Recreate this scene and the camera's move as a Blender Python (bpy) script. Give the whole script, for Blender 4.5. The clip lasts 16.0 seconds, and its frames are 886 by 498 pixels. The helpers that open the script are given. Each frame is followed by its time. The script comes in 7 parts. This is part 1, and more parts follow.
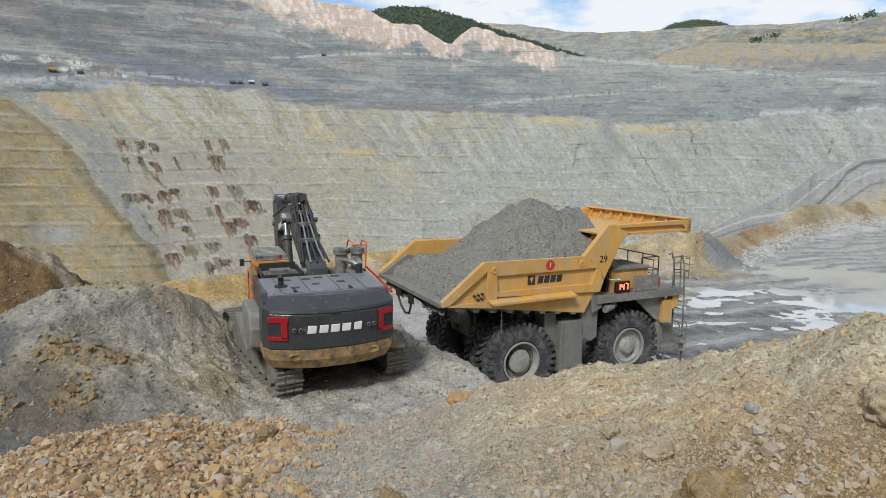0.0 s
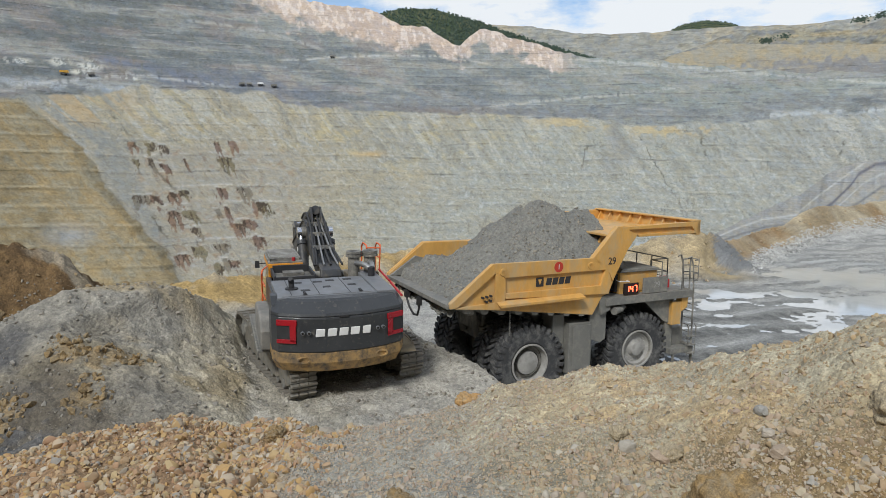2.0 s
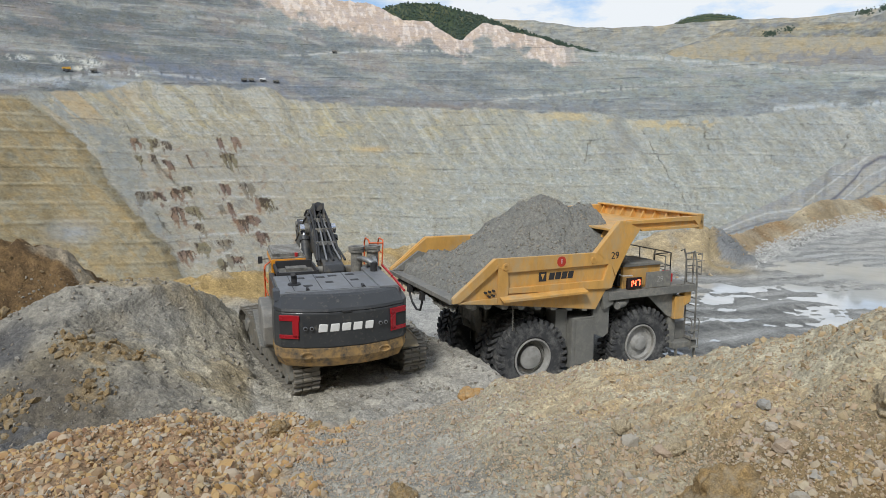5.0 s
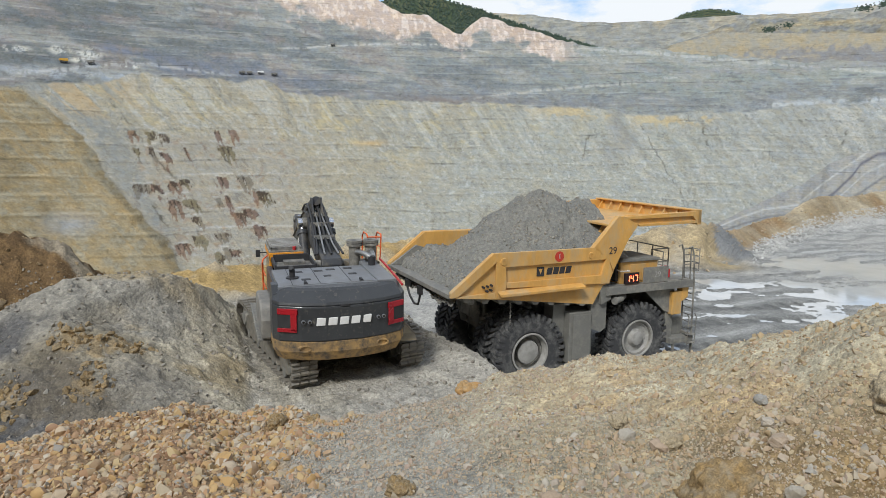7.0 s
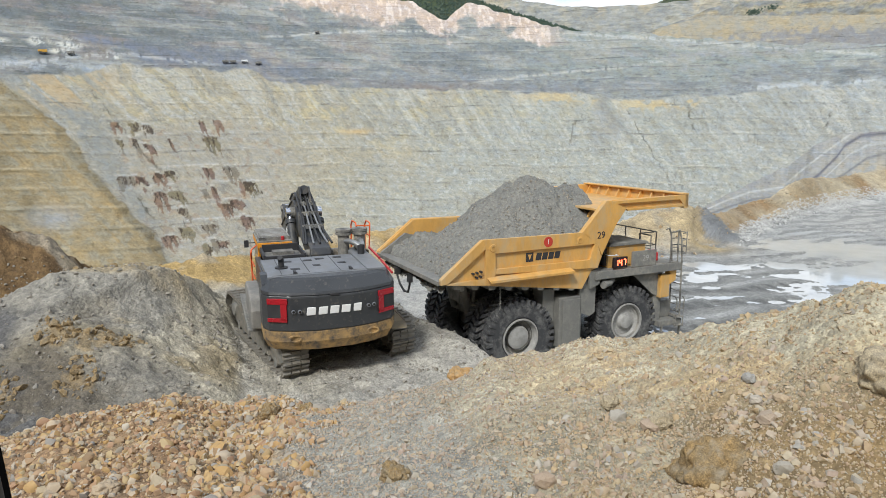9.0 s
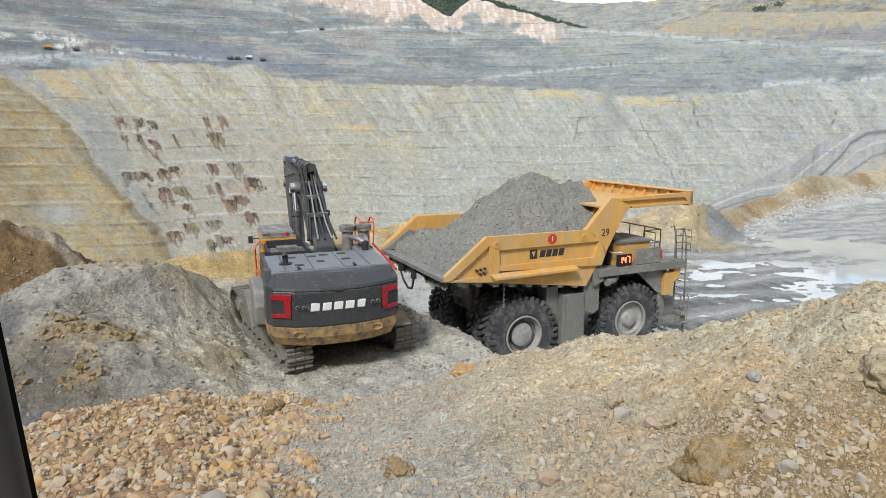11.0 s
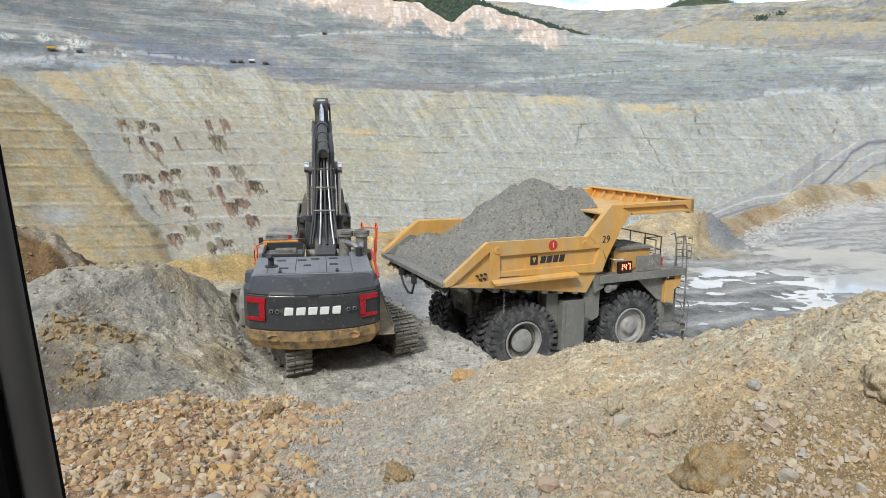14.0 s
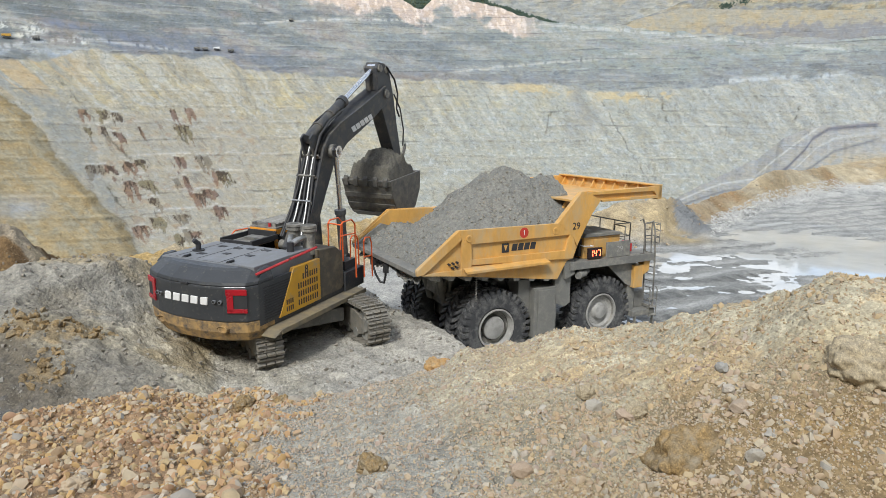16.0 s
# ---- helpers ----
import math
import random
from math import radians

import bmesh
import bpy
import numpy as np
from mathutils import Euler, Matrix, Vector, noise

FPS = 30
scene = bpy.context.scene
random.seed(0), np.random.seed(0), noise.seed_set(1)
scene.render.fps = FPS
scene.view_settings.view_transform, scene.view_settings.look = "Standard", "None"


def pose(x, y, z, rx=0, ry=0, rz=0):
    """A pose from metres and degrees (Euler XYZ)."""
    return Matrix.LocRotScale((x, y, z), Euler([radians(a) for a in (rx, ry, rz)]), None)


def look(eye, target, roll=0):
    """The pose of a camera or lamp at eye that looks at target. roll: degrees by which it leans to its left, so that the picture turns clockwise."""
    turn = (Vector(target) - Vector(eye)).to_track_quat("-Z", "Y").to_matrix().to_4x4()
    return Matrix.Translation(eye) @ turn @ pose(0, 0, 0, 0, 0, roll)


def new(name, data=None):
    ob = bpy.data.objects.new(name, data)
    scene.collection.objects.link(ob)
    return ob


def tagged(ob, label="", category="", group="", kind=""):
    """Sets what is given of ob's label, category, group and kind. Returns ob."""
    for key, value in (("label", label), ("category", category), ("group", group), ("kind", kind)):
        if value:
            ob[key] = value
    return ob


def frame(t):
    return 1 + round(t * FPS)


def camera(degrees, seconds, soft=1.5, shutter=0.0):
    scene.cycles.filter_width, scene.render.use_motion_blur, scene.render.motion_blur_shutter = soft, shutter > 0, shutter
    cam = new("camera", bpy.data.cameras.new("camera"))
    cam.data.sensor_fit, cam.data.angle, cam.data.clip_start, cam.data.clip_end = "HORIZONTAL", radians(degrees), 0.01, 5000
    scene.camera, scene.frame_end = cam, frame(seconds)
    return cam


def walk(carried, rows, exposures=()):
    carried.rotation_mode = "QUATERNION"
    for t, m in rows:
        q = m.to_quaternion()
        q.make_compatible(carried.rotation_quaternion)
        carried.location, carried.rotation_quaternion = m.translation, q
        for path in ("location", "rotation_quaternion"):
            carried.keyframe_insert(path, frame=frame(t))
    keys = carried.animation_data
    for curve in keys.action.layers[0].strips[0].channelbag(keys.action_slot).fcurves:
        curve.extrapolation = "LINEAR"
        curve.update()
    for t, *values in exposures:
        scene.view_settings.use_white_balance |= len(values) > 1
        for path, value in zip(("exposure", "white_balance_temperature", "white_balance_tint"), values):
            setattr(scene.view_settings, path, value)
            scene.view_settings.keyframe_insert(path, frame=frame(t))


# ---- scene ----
# ---------------------------------------------------------------- camera
cam = camera(69.5, 16.0, soft=0.4)
PATH = [
    (0, 0.029, 0.035, 8.164, 81.63, -0.58, 0.26),
    (0.5, 0.036, 0.032, 8.167, 82.14, -0.63, 0.95),
    (1, 0.032, 0.024, 8.170, 82.31, -0.72, 1.21),
    (1.5, 0.038, 0.031, 8.160, 82.01, -0.66, 0.95),
    (2, 0.027, 0.017, 8.164, 81.78, -0.54, 1.00),
    (2.5, 0.028, 0.021, 8.160, 81.63, -0.49, 1.24),
    (3, 0.027, 0.022, 8.161, 81.70, -0.53, 1.34),
    (3.5, 0.031, 0.013, 8.161, 81.57, -0.32, 1.48),
    (4, 0.035, 0.022, 8.161, 81.43, -0.21, 1.45),
    (6.5, 0.031, 0.025, 8.157, 81.18, -0.60, 0.94),
    (7, 0.027, 0.020, 8.158, 80.84, -0.63, 1.08),
    (7.5, 0.029, 0.013, 8.153, 80.68, -0.32, 0.81),
    (8, 0.029, 0.017, 8.148, 80.19, 0.00, 0.39),
    (8.5, 0.023, 0.013, 8.147, 79.76, 0.29, 0.35),
    (9, 0.016, 0.007, 8.146, 79.74, 0.16, -0.07),
    (11.5, 0.001, 0.007, 8.149, 79.40, 0.02, 0.38),
    (12, -0.003, -0.001, 8.149, 79.54, 0.16, 0.44),
    (12.5, 0.000, 0.000, 8.150, 79.50, 0.10, 0.50),
    (13, -0.002, -0.004, 8.155, 79.62, -0.26, 0.52),
    (13.5, -0.001, 0.000, 8.155, 79.73, -0.32, 0.41),
    (14, -0.006, -0.003, 8.153, 79.88, -0.59, 0.42),
    (14.5, -0.003, -0.004, 8.156, 80.01, -0.47, 0.41),
    (15, -0.002, 0.004, 8.156, 80.00, -0.78, -0.30),
    (15.5, 0.002, 0.018, 8.151, 79.70, -0.62, -1.27),
    (16, 0.003, 0.036, 8.142, 78.90, -0.29, -2.20),
]
walk(cam, [(r[0], pose(*r[1:])) for r in PATH],
     [(0, 0.25), (1, 0.2), (2, 0.2), (4, 0.22), (6.5, 0.27), (8, 0.41), (9, 0.54), (11.5, 0.6), (13, 0.6), (14.5, 0.57), (15.2, 0.54), (16, 0.58)])
EYE_Z = 8.15

# ---------------------------------------------------------------- light
SUN_AZ, SUN_EL = 203.0, 44.0          # compass-like: degrees clockwise from +y, and height
world = bpy.data.worlds.new("sky")
scene.world = world
world.use_nodes = True
wn, wl = world.node_tree.nodes, world.node_tree.links
wn.clear()
w_out = wn.new("ShaderNodeOutputWorld")
w_bg = wn.new("ShaderNodeBackground")
w_bg.inputs["Strength"].default_value = 0.13
w_sky = wn.new("ShaderNodeTexSky")
w_sky.sky_type = "NISHITA"
w_sky.sun_disc = False
w_sky.sun_elevation = radians(SUN_EL)
w_sky.sun_rotation = radians(SUN_AZ)
w_sky.altitude = 900
w_sky.dust_density = 1.5
w_co = wn.new("ShaderNodeTexCoord")
w_map = wn.new("ShaderNodeMapping")
w_map.inputs["Scale"].default_value = (3.0, 3.0, 8.0)
w_noise = wn.new("ShaderNodeTexNoise")
w_noise.inputs["Scale"].default_value = 1.6
w_noise.inputs["Detail"].default_value = 8
w_noise.inputs["Roughness"].default_value = 0.6
w_ramp = wn.new("ShaderNodeValToRGB")
w_ramp.color_ramp.elements[0].position = 0.43
w_ramp.color_ramp.elements[1].position = 0.55
w_mix = wn.new("ShaderNodeMixRGB")
w_mix.inputs["Color2"].default_value = (5.6, 5.9, 6.2, 1)
wl.new(w_co.outputs["Generated"], w_map.inputs["Vector"])
wl.new(w_map.outputs["Vector"], w_noise.inputs["Vector"])
wl.new(w_noise.outputs["Fac"], w_ramp.inputs["Fac"])
wl.new(w_ramp.outputs["Color"], w_mix.inputs["Fac"])
wl.new(w_sky.outputs["Color"], w_mix.inputs["Color1"])
wl.new(w_mix.outputs["Color"], w_bg.inputs["Color"])
wl.new(w_bg.outputs["Background"], w_out.inputs["Surface"])

sun = new("sun", bpy.data.lights.new("sun", "SUN"))
sun.data.energy = 2.0
sun.data.angle = radians(10)
sun.data.color = (0.985, 0.985, 0.95)
_a, _e = radians(SUN_AZ), radians(SUN_EL)
sun.matrix_world = look((math.sin(_a) * math.cos(_e) * 60, math.cos(_a) * math.cos(_e) * 60, math.sin(_e) * 60), (0, 0, 0))

# ---------------------------------------------------------------- materials
MATS = {}


def mat(name, c1, c2=None, scale=3.0, rough=0.7, metal=0.0, bump=0.0, bscale=40.0, dirt=None, dscale=1.2, damount=0.5,
        zone=False, stretch=(1, 1, 1), fine=None, island=0.0, za=0.3, fa=0.27, grit=None, coat=0.0, emit=0.0, spec=0.4, rvar=0.1, pebble=(), pa=0.3):
    """A procedural surface: two colours blended by noise, fine grain, dust patches and relief; zone: tinted by the mesh's own rock colours."""
    if name in MATS:
        return MATS[name]
    m = bpy.data.materials.new(name)
    m.use_nodes = True
    n, l = m.node_tree.nodes, m.node_tree.links
    b = n["Principled BSDF"]
    co = n.new("ShaderNodeTexCoord")
    mp = n.new("ShaderNodeMapping")
    mp.inputs["Scale"].default_value = stretch
    l.new(co.outputs["Object"], mp.inputs["Vector"])

    def tex(sc, det=6, ro=0.6):
        t = n.new("ShaderNodeTexNoise")
        t.inputs["Scale"].default_value, t.inputs["Detail"].default_value, t.inputs["Roughness"].default_value = sc, det, ro
        l.new(mp.outputs["Vector"], t.inputs["Vector"])
        return t

    def ramp(src, a, z):
        r = n.new("ShaderNodeMapRange")
        r.inputs["From Min"].default_value, r.inputs["From Max"].default_value = a, z
        l.new(src, r.inputs["Value"])
        return r.outputs["Result"]

    def mix(kind, fac, a, z):
        x = n.new("ShaderNodeMixRGB")
        x.blend_type = kind
        for sock, v in ((x.inputs["Fac"], fac), (x.inputs["Color1"], a), (x.inputs["Color2"], z)):
            if isinstance(v, (int, float)):
                sock.default_value = v
            elif isinstance(v, tuple):
                sock.default_value = (*v, 1)
            else:
                l.new(v, sock)
        return x.outputs["Color"]

    c2 = c2 or tuple(v * 0.8 for v in c1)
    big = tex(scale)
    col = mix("MIX", ramp(big.outputs["Fac"], 0.35, 0.65), c1, c2)
    if zone:
        at = n.new("ShaderNodeAttribute")
        at.attribute_name = "rock"
        grey = mix("MIX", ramp(big.outputs["Fac"], 0.3, 0.7), (1 - za, 1 - za, 1 - za * 0.97), (1 + za * 0.8, 1 + za * 0.78, 1 + za * 0.7))
        col = mix("MULTIPLY", 1.0, at.outputs["Color"], grey)
    if fine:
        sm = tex(fine, 5, 0.7)
        col = mix("MULTIPLY", 1.0, col, mix("MIX", ramp(sm.outputs["Fac"], 0.3, 0.7), (1 - fa, 1 - fa, 1 - fa * 0.95), (1 + fa * 0.8, 1 + fa * 0.78, 1 + fa * 0.7)))
    if grit:
        gr = tex(grit, 4, 0.75)
        col = mix("MULTIPLY", 1.0, col, mix("MIX", ramp(gr.outputs["Fac"], 0.32, 0.68), (0.52, 0.52, 0.54), (1.40, 1.39, 1.35)))
    lumps = []
    for sc in pebble:
        vo = n.new("ShaderNodeTexVoronoi")
        vo.inputs["Scale"].default_value = sc
        wv = n.new("ShaderNodeVectorMath")
        wv.operation = "MULTIPLY_ADD"
        nz = tex(sc * 0.7, 3, 0.6)
        l.new(nz.outputs["Color"], wv.inputs[0])
        wv.inputs[1].default_value = (0.45 / sc, 0.45 / sc, 0.45 / sc)
        l.new(mp.outputs["Vector"], wv.inputs[2])
        l.new(wv.outputs["Vector"], vo.inputs["Vector"])
        bw = n.new("ShaderNodeSeparateColor")
        l.new(vo.outputs["Color"], bw.inputs["Color"])
        col = mix("MULTIPLY", 1.0, col, mix("MIX", bw.outputs[0], (1 - pa, 1 - pa, 1 - pa), (1 + pa, 1 + pa * 0.98, 1 + pa * 0.9)))
        lumps.append((vo.outputs["Distance"], 0.5 / sc))
    if island:
        oi = n.new("ShaderNodeObjectInfo")
        ge = n.new("ShaderNodeNewGeometry")
        ad = n.new("ShaderNodeMath")
        ad.operation = "ADD"
        l.new(oi.outputs["Random"], ad.inputs[0])
        l.new(ge.outputs["Random Per Island"], ad.inputs[1])
        fr = n.new("ShaderNodeMath")
        fr.operation = "FRACT"
        l.new(ad.outputs[0], fr.inputs[0])
        rp = n.new("ShaderNodeValToRGB")
        cr = rp.color_ramp
        cr.elements[0].color, cr.elements[1].color = (0.27, 0.27, 0.262, 1), (0.36, 0.21, 0.09, 1)
        for p, c in ((0.2, (0.46, 0.355, 0.20)), (0.4, (0.47, 0.30, 0.125)), (0.55, (0.36, 0.22, 0.14)), (0.72, (0.46, 0.33, 0.20)), (0.86, (0.50, 0.46, 0.385))):
            el = cr.elements.new(p)
            el.color = (*c, 1)
        l.new(fr.outputs[0], rp.inputs["Fac"])
        col = mix("MIX", island, col, rp.outputs["Color"])
    if dirt:
        d = tex(dscale, 8, 0.7)
        col = mix("MIX", ramp(d.outputs["Fac"], 0.62 - 0.4 * damount, 0.78 - 0.25 * damount), col, dirt)
        rr = ramp(d.outputs["Fac"], 0.35, 0.65)
    else:
        rr = ramp(big.outputs["Fac"], 0.3, 0.7)
    l.new(col, b.inputs["Base Color"])
    rm = n.new("ShaderNodeMapRange")
    rm.inputs["To Min"].default_value, rm.inputs["To Max"].default_value = max(0.02, rough - rvar), min(1.0, rough + rvar)
    l.new(rr, rm.inputs["Value"])
    l.new(rm.outputs["Result"], b.inputs["Roughness"])
    b.inputs["Metallic"].default_value = metal
    b.inputs["Specular IOR Level"].default_value = spec
    b.inputs["Coat Weight"].default_value = coat
    if emit:
        b.inputs["Emission Color"].default_value = (*c1, 1)
        b.inputs["Emission Strength"].default_value = emit
    if bump:
        bt = tex(bscale, 6, 0.65)
        bn = n.new("ShaderNodeBump")
        bn.inputs["Strength"].default_value = min(1.0, bump * 10)
        bn.inputs["Distance"].default_value = bump
        l.new(bt.outputs["Fac"], bn.inputs["Height"])
        last = bn
        for dist, dep in lumps:
            b2 = n.new("ShaderNodeBump")
            b2.invert = True
            b2.inputs["Strength"].default_value = 0.55
            b2.inputs["Distance"].default_value = dep
            l.new(dist, b2.inputs["Height"])
            l.new(last.outputs["Normal"], b2.inputs["Normal"])
            last = b2
        l.new(last.outputs["Normal"], b.inputs["Normal"])
    MATS[name] = m
    return m


def rock_face(name):
    """Far blasted rock: the mesh's rock colours, broken by slanting joints, blocks and thin ledges that follow the bedding."""
    m = bpy.data.materials.new(name)
    m.use_nodes = True
    n, l = m.node_tree.nodes, m.node_tree.links
    b = n["Principled BSDF"]

    def put(sock, v):
        if isinstance(v, (int, float)):
            sock.default_value = v
        else:
            l.new(v, sock)

    def calc(op, a, z=0.0, c=0.0):
        x = n.new("ShaderNodeMath")
        x.operation = op
        for k, v in enumerate((a, z, c)):
            put(x.inputs[k], v)
        return x.outputs[0]

    def span(v, a, z, lo, hi):
        x = n.new("ShaderNodeMapRange")
        put(x.inputs["Value"], v)
        for key, val in (("From Min", a), ("From Max", z), ("To Min", lo), ("To Max", hi)):
            x.inputs[key].default_value = val
        return x.outputs["Result"]

    def vec(x, y, z=0.0):
        c = n.new("ShaderNodeCombineXYZ")
        for k, v in enumerate((x, y, z)):
            put(c.inputs[k], v)
        return c.outputs[0]

    def grain(v, sc, det=5, ro=0.65):
        t = n.new("ShaderNodeTexNoise")
        t.inputs["Scale"].default_value, t.inputs["Detail"].default_value, t.inputs["Roughness"].default_value = sc, det, ro
        l.new(v, t.inputs["Vector"])
        return t.outputs["Fac"]

    rock = n.new("ShaderNodeAttribute")
    rock.attribute_name = "rock"
    bed = n.new("ShaderNodeAttribute")
    bed.attribute_name = "bed"
    sp = n.new("ShaderNodeSeparateXYZ")
    l.new(bed.outputs["Vector"], sp.inputs[0])
    A, E, L = sp.outputs
    up = rock.outputs["Alpha"]
    warp = grain(vec(A, E), 1.6, 4)
    slant = calc("ADD", calc("MULTIPLY_ADD", E, 0.62, A), calc("MULTIPLY", warp, 0.9))
    joint = grain(vec(calc("MULTIPLY", slant, 7.0), calc("MULTIPLY", E, 1.7)), 1.0, 6, 0.7)
    flat_ = grain(vec(calc("MULTIPLY", A, 1.3), calc("MULTIPLY", E, 9.0)), 1.0, 6, 0.7)
    chip = grain(vec(calc("MULTIPLY", slant, 9.0), calc("MULTIPLY", E, 11.0)), 1.0, 4, 0.7)
    vo = n.new("ShaderNodeTexVoronoi")
    vo.inputs["Scale"].default_value = 1.0
    l.new(vec(calc("MULTIPLY_ADD", chip, 1.2, calc("MULTIPLY", slant, 4.5)), calc("MULTIPLY_ADD", joint, 1.5, calc("MULTIPLY", E, 7.0))), vo.inputs["Vector"])
    shade = n.new("ShaderNodeSeparateColor")
    l.new(vo.outputs["Color"], shade.inputs["Color"])
    low = calc("MULTIPLY", span(joint, 0.33, 0.67, 0.91, 1.13), span(shade.outputs[0], 0, 1, 0.90, 1.09))
    high = calc("MULTIPLY", span(flat_, 0.33, 0.67, 0.95, 1.15), span(shade.outputs[1], 0, 1, 0.93, 1.06))
    face = calc("ADD", calc("MULTIPLY", low, calc("SUBTRACT", 1.0, up)), calc("MULTIPLY", high, up))
    face = calc("MULTIPLY", face, span(chip, 0.3, 0.7, 0.92, 1.10))
    # ledges: a thin pale tread over a thin dark lip, light and shade put into the colour, both broken along their
    # length
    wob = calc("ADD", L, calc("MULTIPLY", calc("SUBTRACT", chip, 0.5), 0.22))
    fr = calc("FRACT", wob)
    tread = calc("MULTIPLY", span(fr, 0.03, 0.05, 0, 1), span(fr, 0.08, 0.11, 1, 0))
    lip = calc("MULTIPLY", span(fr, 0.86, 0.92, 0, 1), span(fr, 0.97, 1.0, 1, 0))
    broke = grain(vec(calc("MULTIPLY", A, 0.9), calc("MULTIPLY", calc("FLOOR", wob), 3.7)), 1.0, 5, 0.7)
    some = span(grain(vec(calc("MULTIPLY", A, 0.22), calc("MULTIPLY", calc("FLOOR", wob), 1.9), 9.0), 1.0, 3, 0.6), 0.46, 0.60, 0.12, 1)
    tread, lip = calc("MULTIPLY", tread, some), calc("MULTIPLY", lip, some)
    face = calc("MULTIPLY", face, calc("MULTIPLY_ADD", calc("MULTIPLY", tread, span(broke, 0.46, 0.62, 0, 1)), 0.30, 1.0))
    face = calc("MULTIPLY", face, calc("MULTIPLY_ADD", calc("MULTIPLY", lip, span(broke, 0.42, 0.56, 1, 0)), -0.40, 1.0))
    # crisp dark pits and pale chips
    spall = grain(vec(calc("MULTIPLY", slant, 13.0), calc("MULTIPLY", E, 8.0), 6.0), 1.0, 3, 0.6)
    face = calc("MULTIPLY", face, calc("MULTIPLY_ADD", span(spall, 0.60, 0.65, 0, 1), -0.13, 1.0))
    face = calc("MULTIPLY", face, calc("MULTIPLY_ADD", span(spall, 0.40, 0.35, 0, 1), 0.07, 1.0))
    # thin open cracks along the joints
    crack = calc("ABSOLUTE", calc("SUBTRACT", grain(vec(calc("MULTIPLY", slant, 2.4), calc("MULTIPLY", E, 0.9), 4.0), 1.0, 4, 0.6), 0.5))
    mask = span(grain(vec(A, E, 8.0), 1.1, 3), 0.52, 0.62, 0, 1)
    face = calc("MULTIPLY", face, calc("MULTIPLY_ADD", calc("MULTIPLY", span(crack, 0.0, 0.012, 1, 0), mask), -0.35, 1.0))
    tint = n.new("ShaderNodeMixRGB")
    tint.blend_type = "MULTIPLY"
    tint.inputs["Fac"].default_value = 1.0
    l.new(rock.outputs["Color"], tint.inputs["Color1"])
    tone = grain(vec(calc("MULTIPLY", slant, 1.3), calc("MULTIPLY", E, 1.6), 2.0), 1.0, 6, 0.7)
    l.new(vec(calc("MULTIPLY", face, span(tone, 0.35, 0.65, 0.95, 1.06)), face, calc("MULTIPLY", face, span(tone, 0.35, 0.65, 1.07, 0.88))), tint.inputs["Color2"])
    # brown slots blasted out beneath the ledges of the left face, their shade painted in
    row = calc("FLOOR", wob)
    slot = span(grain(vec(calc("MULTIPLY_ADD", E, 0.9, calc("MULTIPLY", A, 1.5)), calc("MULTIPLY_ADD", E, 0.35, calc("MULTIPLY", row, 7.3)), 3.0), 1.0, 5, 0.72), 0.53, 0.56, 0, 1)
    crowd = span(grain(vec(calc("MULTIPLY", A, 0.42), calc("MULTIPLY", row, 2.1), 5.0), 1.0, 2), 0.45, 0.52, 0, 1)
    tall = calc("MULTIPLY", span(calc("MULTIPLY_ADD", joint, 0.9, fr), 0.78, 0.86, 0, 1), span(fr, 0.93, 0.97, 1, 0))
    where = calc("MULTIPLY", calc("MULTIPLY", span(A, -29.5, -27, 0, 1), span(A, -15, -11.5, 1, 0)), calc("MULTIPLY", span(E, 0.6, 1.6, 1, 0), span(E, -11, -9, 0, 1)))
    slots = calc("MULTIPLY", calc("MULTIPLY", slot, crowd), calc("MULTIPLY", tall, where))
    slot_shade = n.new("ShaderNodeMixRGB")
    l.new(calc("MULTIPLY", slots, span(chip, 0.35, 0.6, 0.45, 0.1)), slot_shade.inputs["Fac"])
    l.new(tint.outputs["Color"], slot_shade.inputs["Color1"])
    slot_shade.inputs["Color2"].default_value = (0.085, 0.062, 0.046, 1)
    l.new(slot_shade.outputs["Color"], b.inputs["Base Color"])
    b.inputs["Roughness"].default_value = 0.95
    b.inputs["Specular IOR Level"].default_value = 0.1
    bump = n.new("ShaderNodeBump")
    bump.inputs["Strength"].default_value = 0.5
    bump.inputs["Distance"].default_value = 1.2
    l.new(calc("ADD", calc("MULTIPLY", joint, calc("SUBTRACT", 1.0, up)), calc("MULTIPLY", chip, 0.6)), bump.inputs["Height"])
    l.new(bump.outputs["Normal"], b.inputs["Normal"])
    return m


DUST = (0.33, 0.29, 0.22)
GREYDUST = (0.27, 0.27, 0.25)
M_YELLOW = mat("truck_paint", (0.68, 0.37, 0.095), (0.60, 0.345, 0.105), 0.7, 0.5, bump=0.001, bscale=120, dirt=(0.50, 0.37, 0.21), dscale=1.6, damount=0.42, fine=2.6, fa=0.14, stretch=(1, 1, 0.45))
M_EXYEL = mat("excavator_yellow", (0.68, 0.36, 0.03), (0.58, 0.31, 0.04), 1.5, 0.45, dirt=DUST, dscale=2.0, damount=0.25)
M_CHAR = mat("charcoal_paint", (0.05, 0.053, 0.057), (0.038, 0.041, 0.045), 1.0, 0.42, dirt=(0.15, 0.14, 0.12), dscale=8.0, damount=0.15, coat=0.1)
M_HOODTOP = mat("hood_paint", (0.19, 0.20, 0.215), (0.155, 0.163, 0.175), 1.3, 0.5, dirt=(0.2, 0.2, 0.2), dscale=2.5, damount=0.42)
M_BOOM = mat("boom_paint", (0.055, 0.058, 0.064), (0.042, 0.045, 0.05), 1.4, 0.5, dirt=(0.14, 0.125, 0.1), dscale=2.2, damount=0.35)
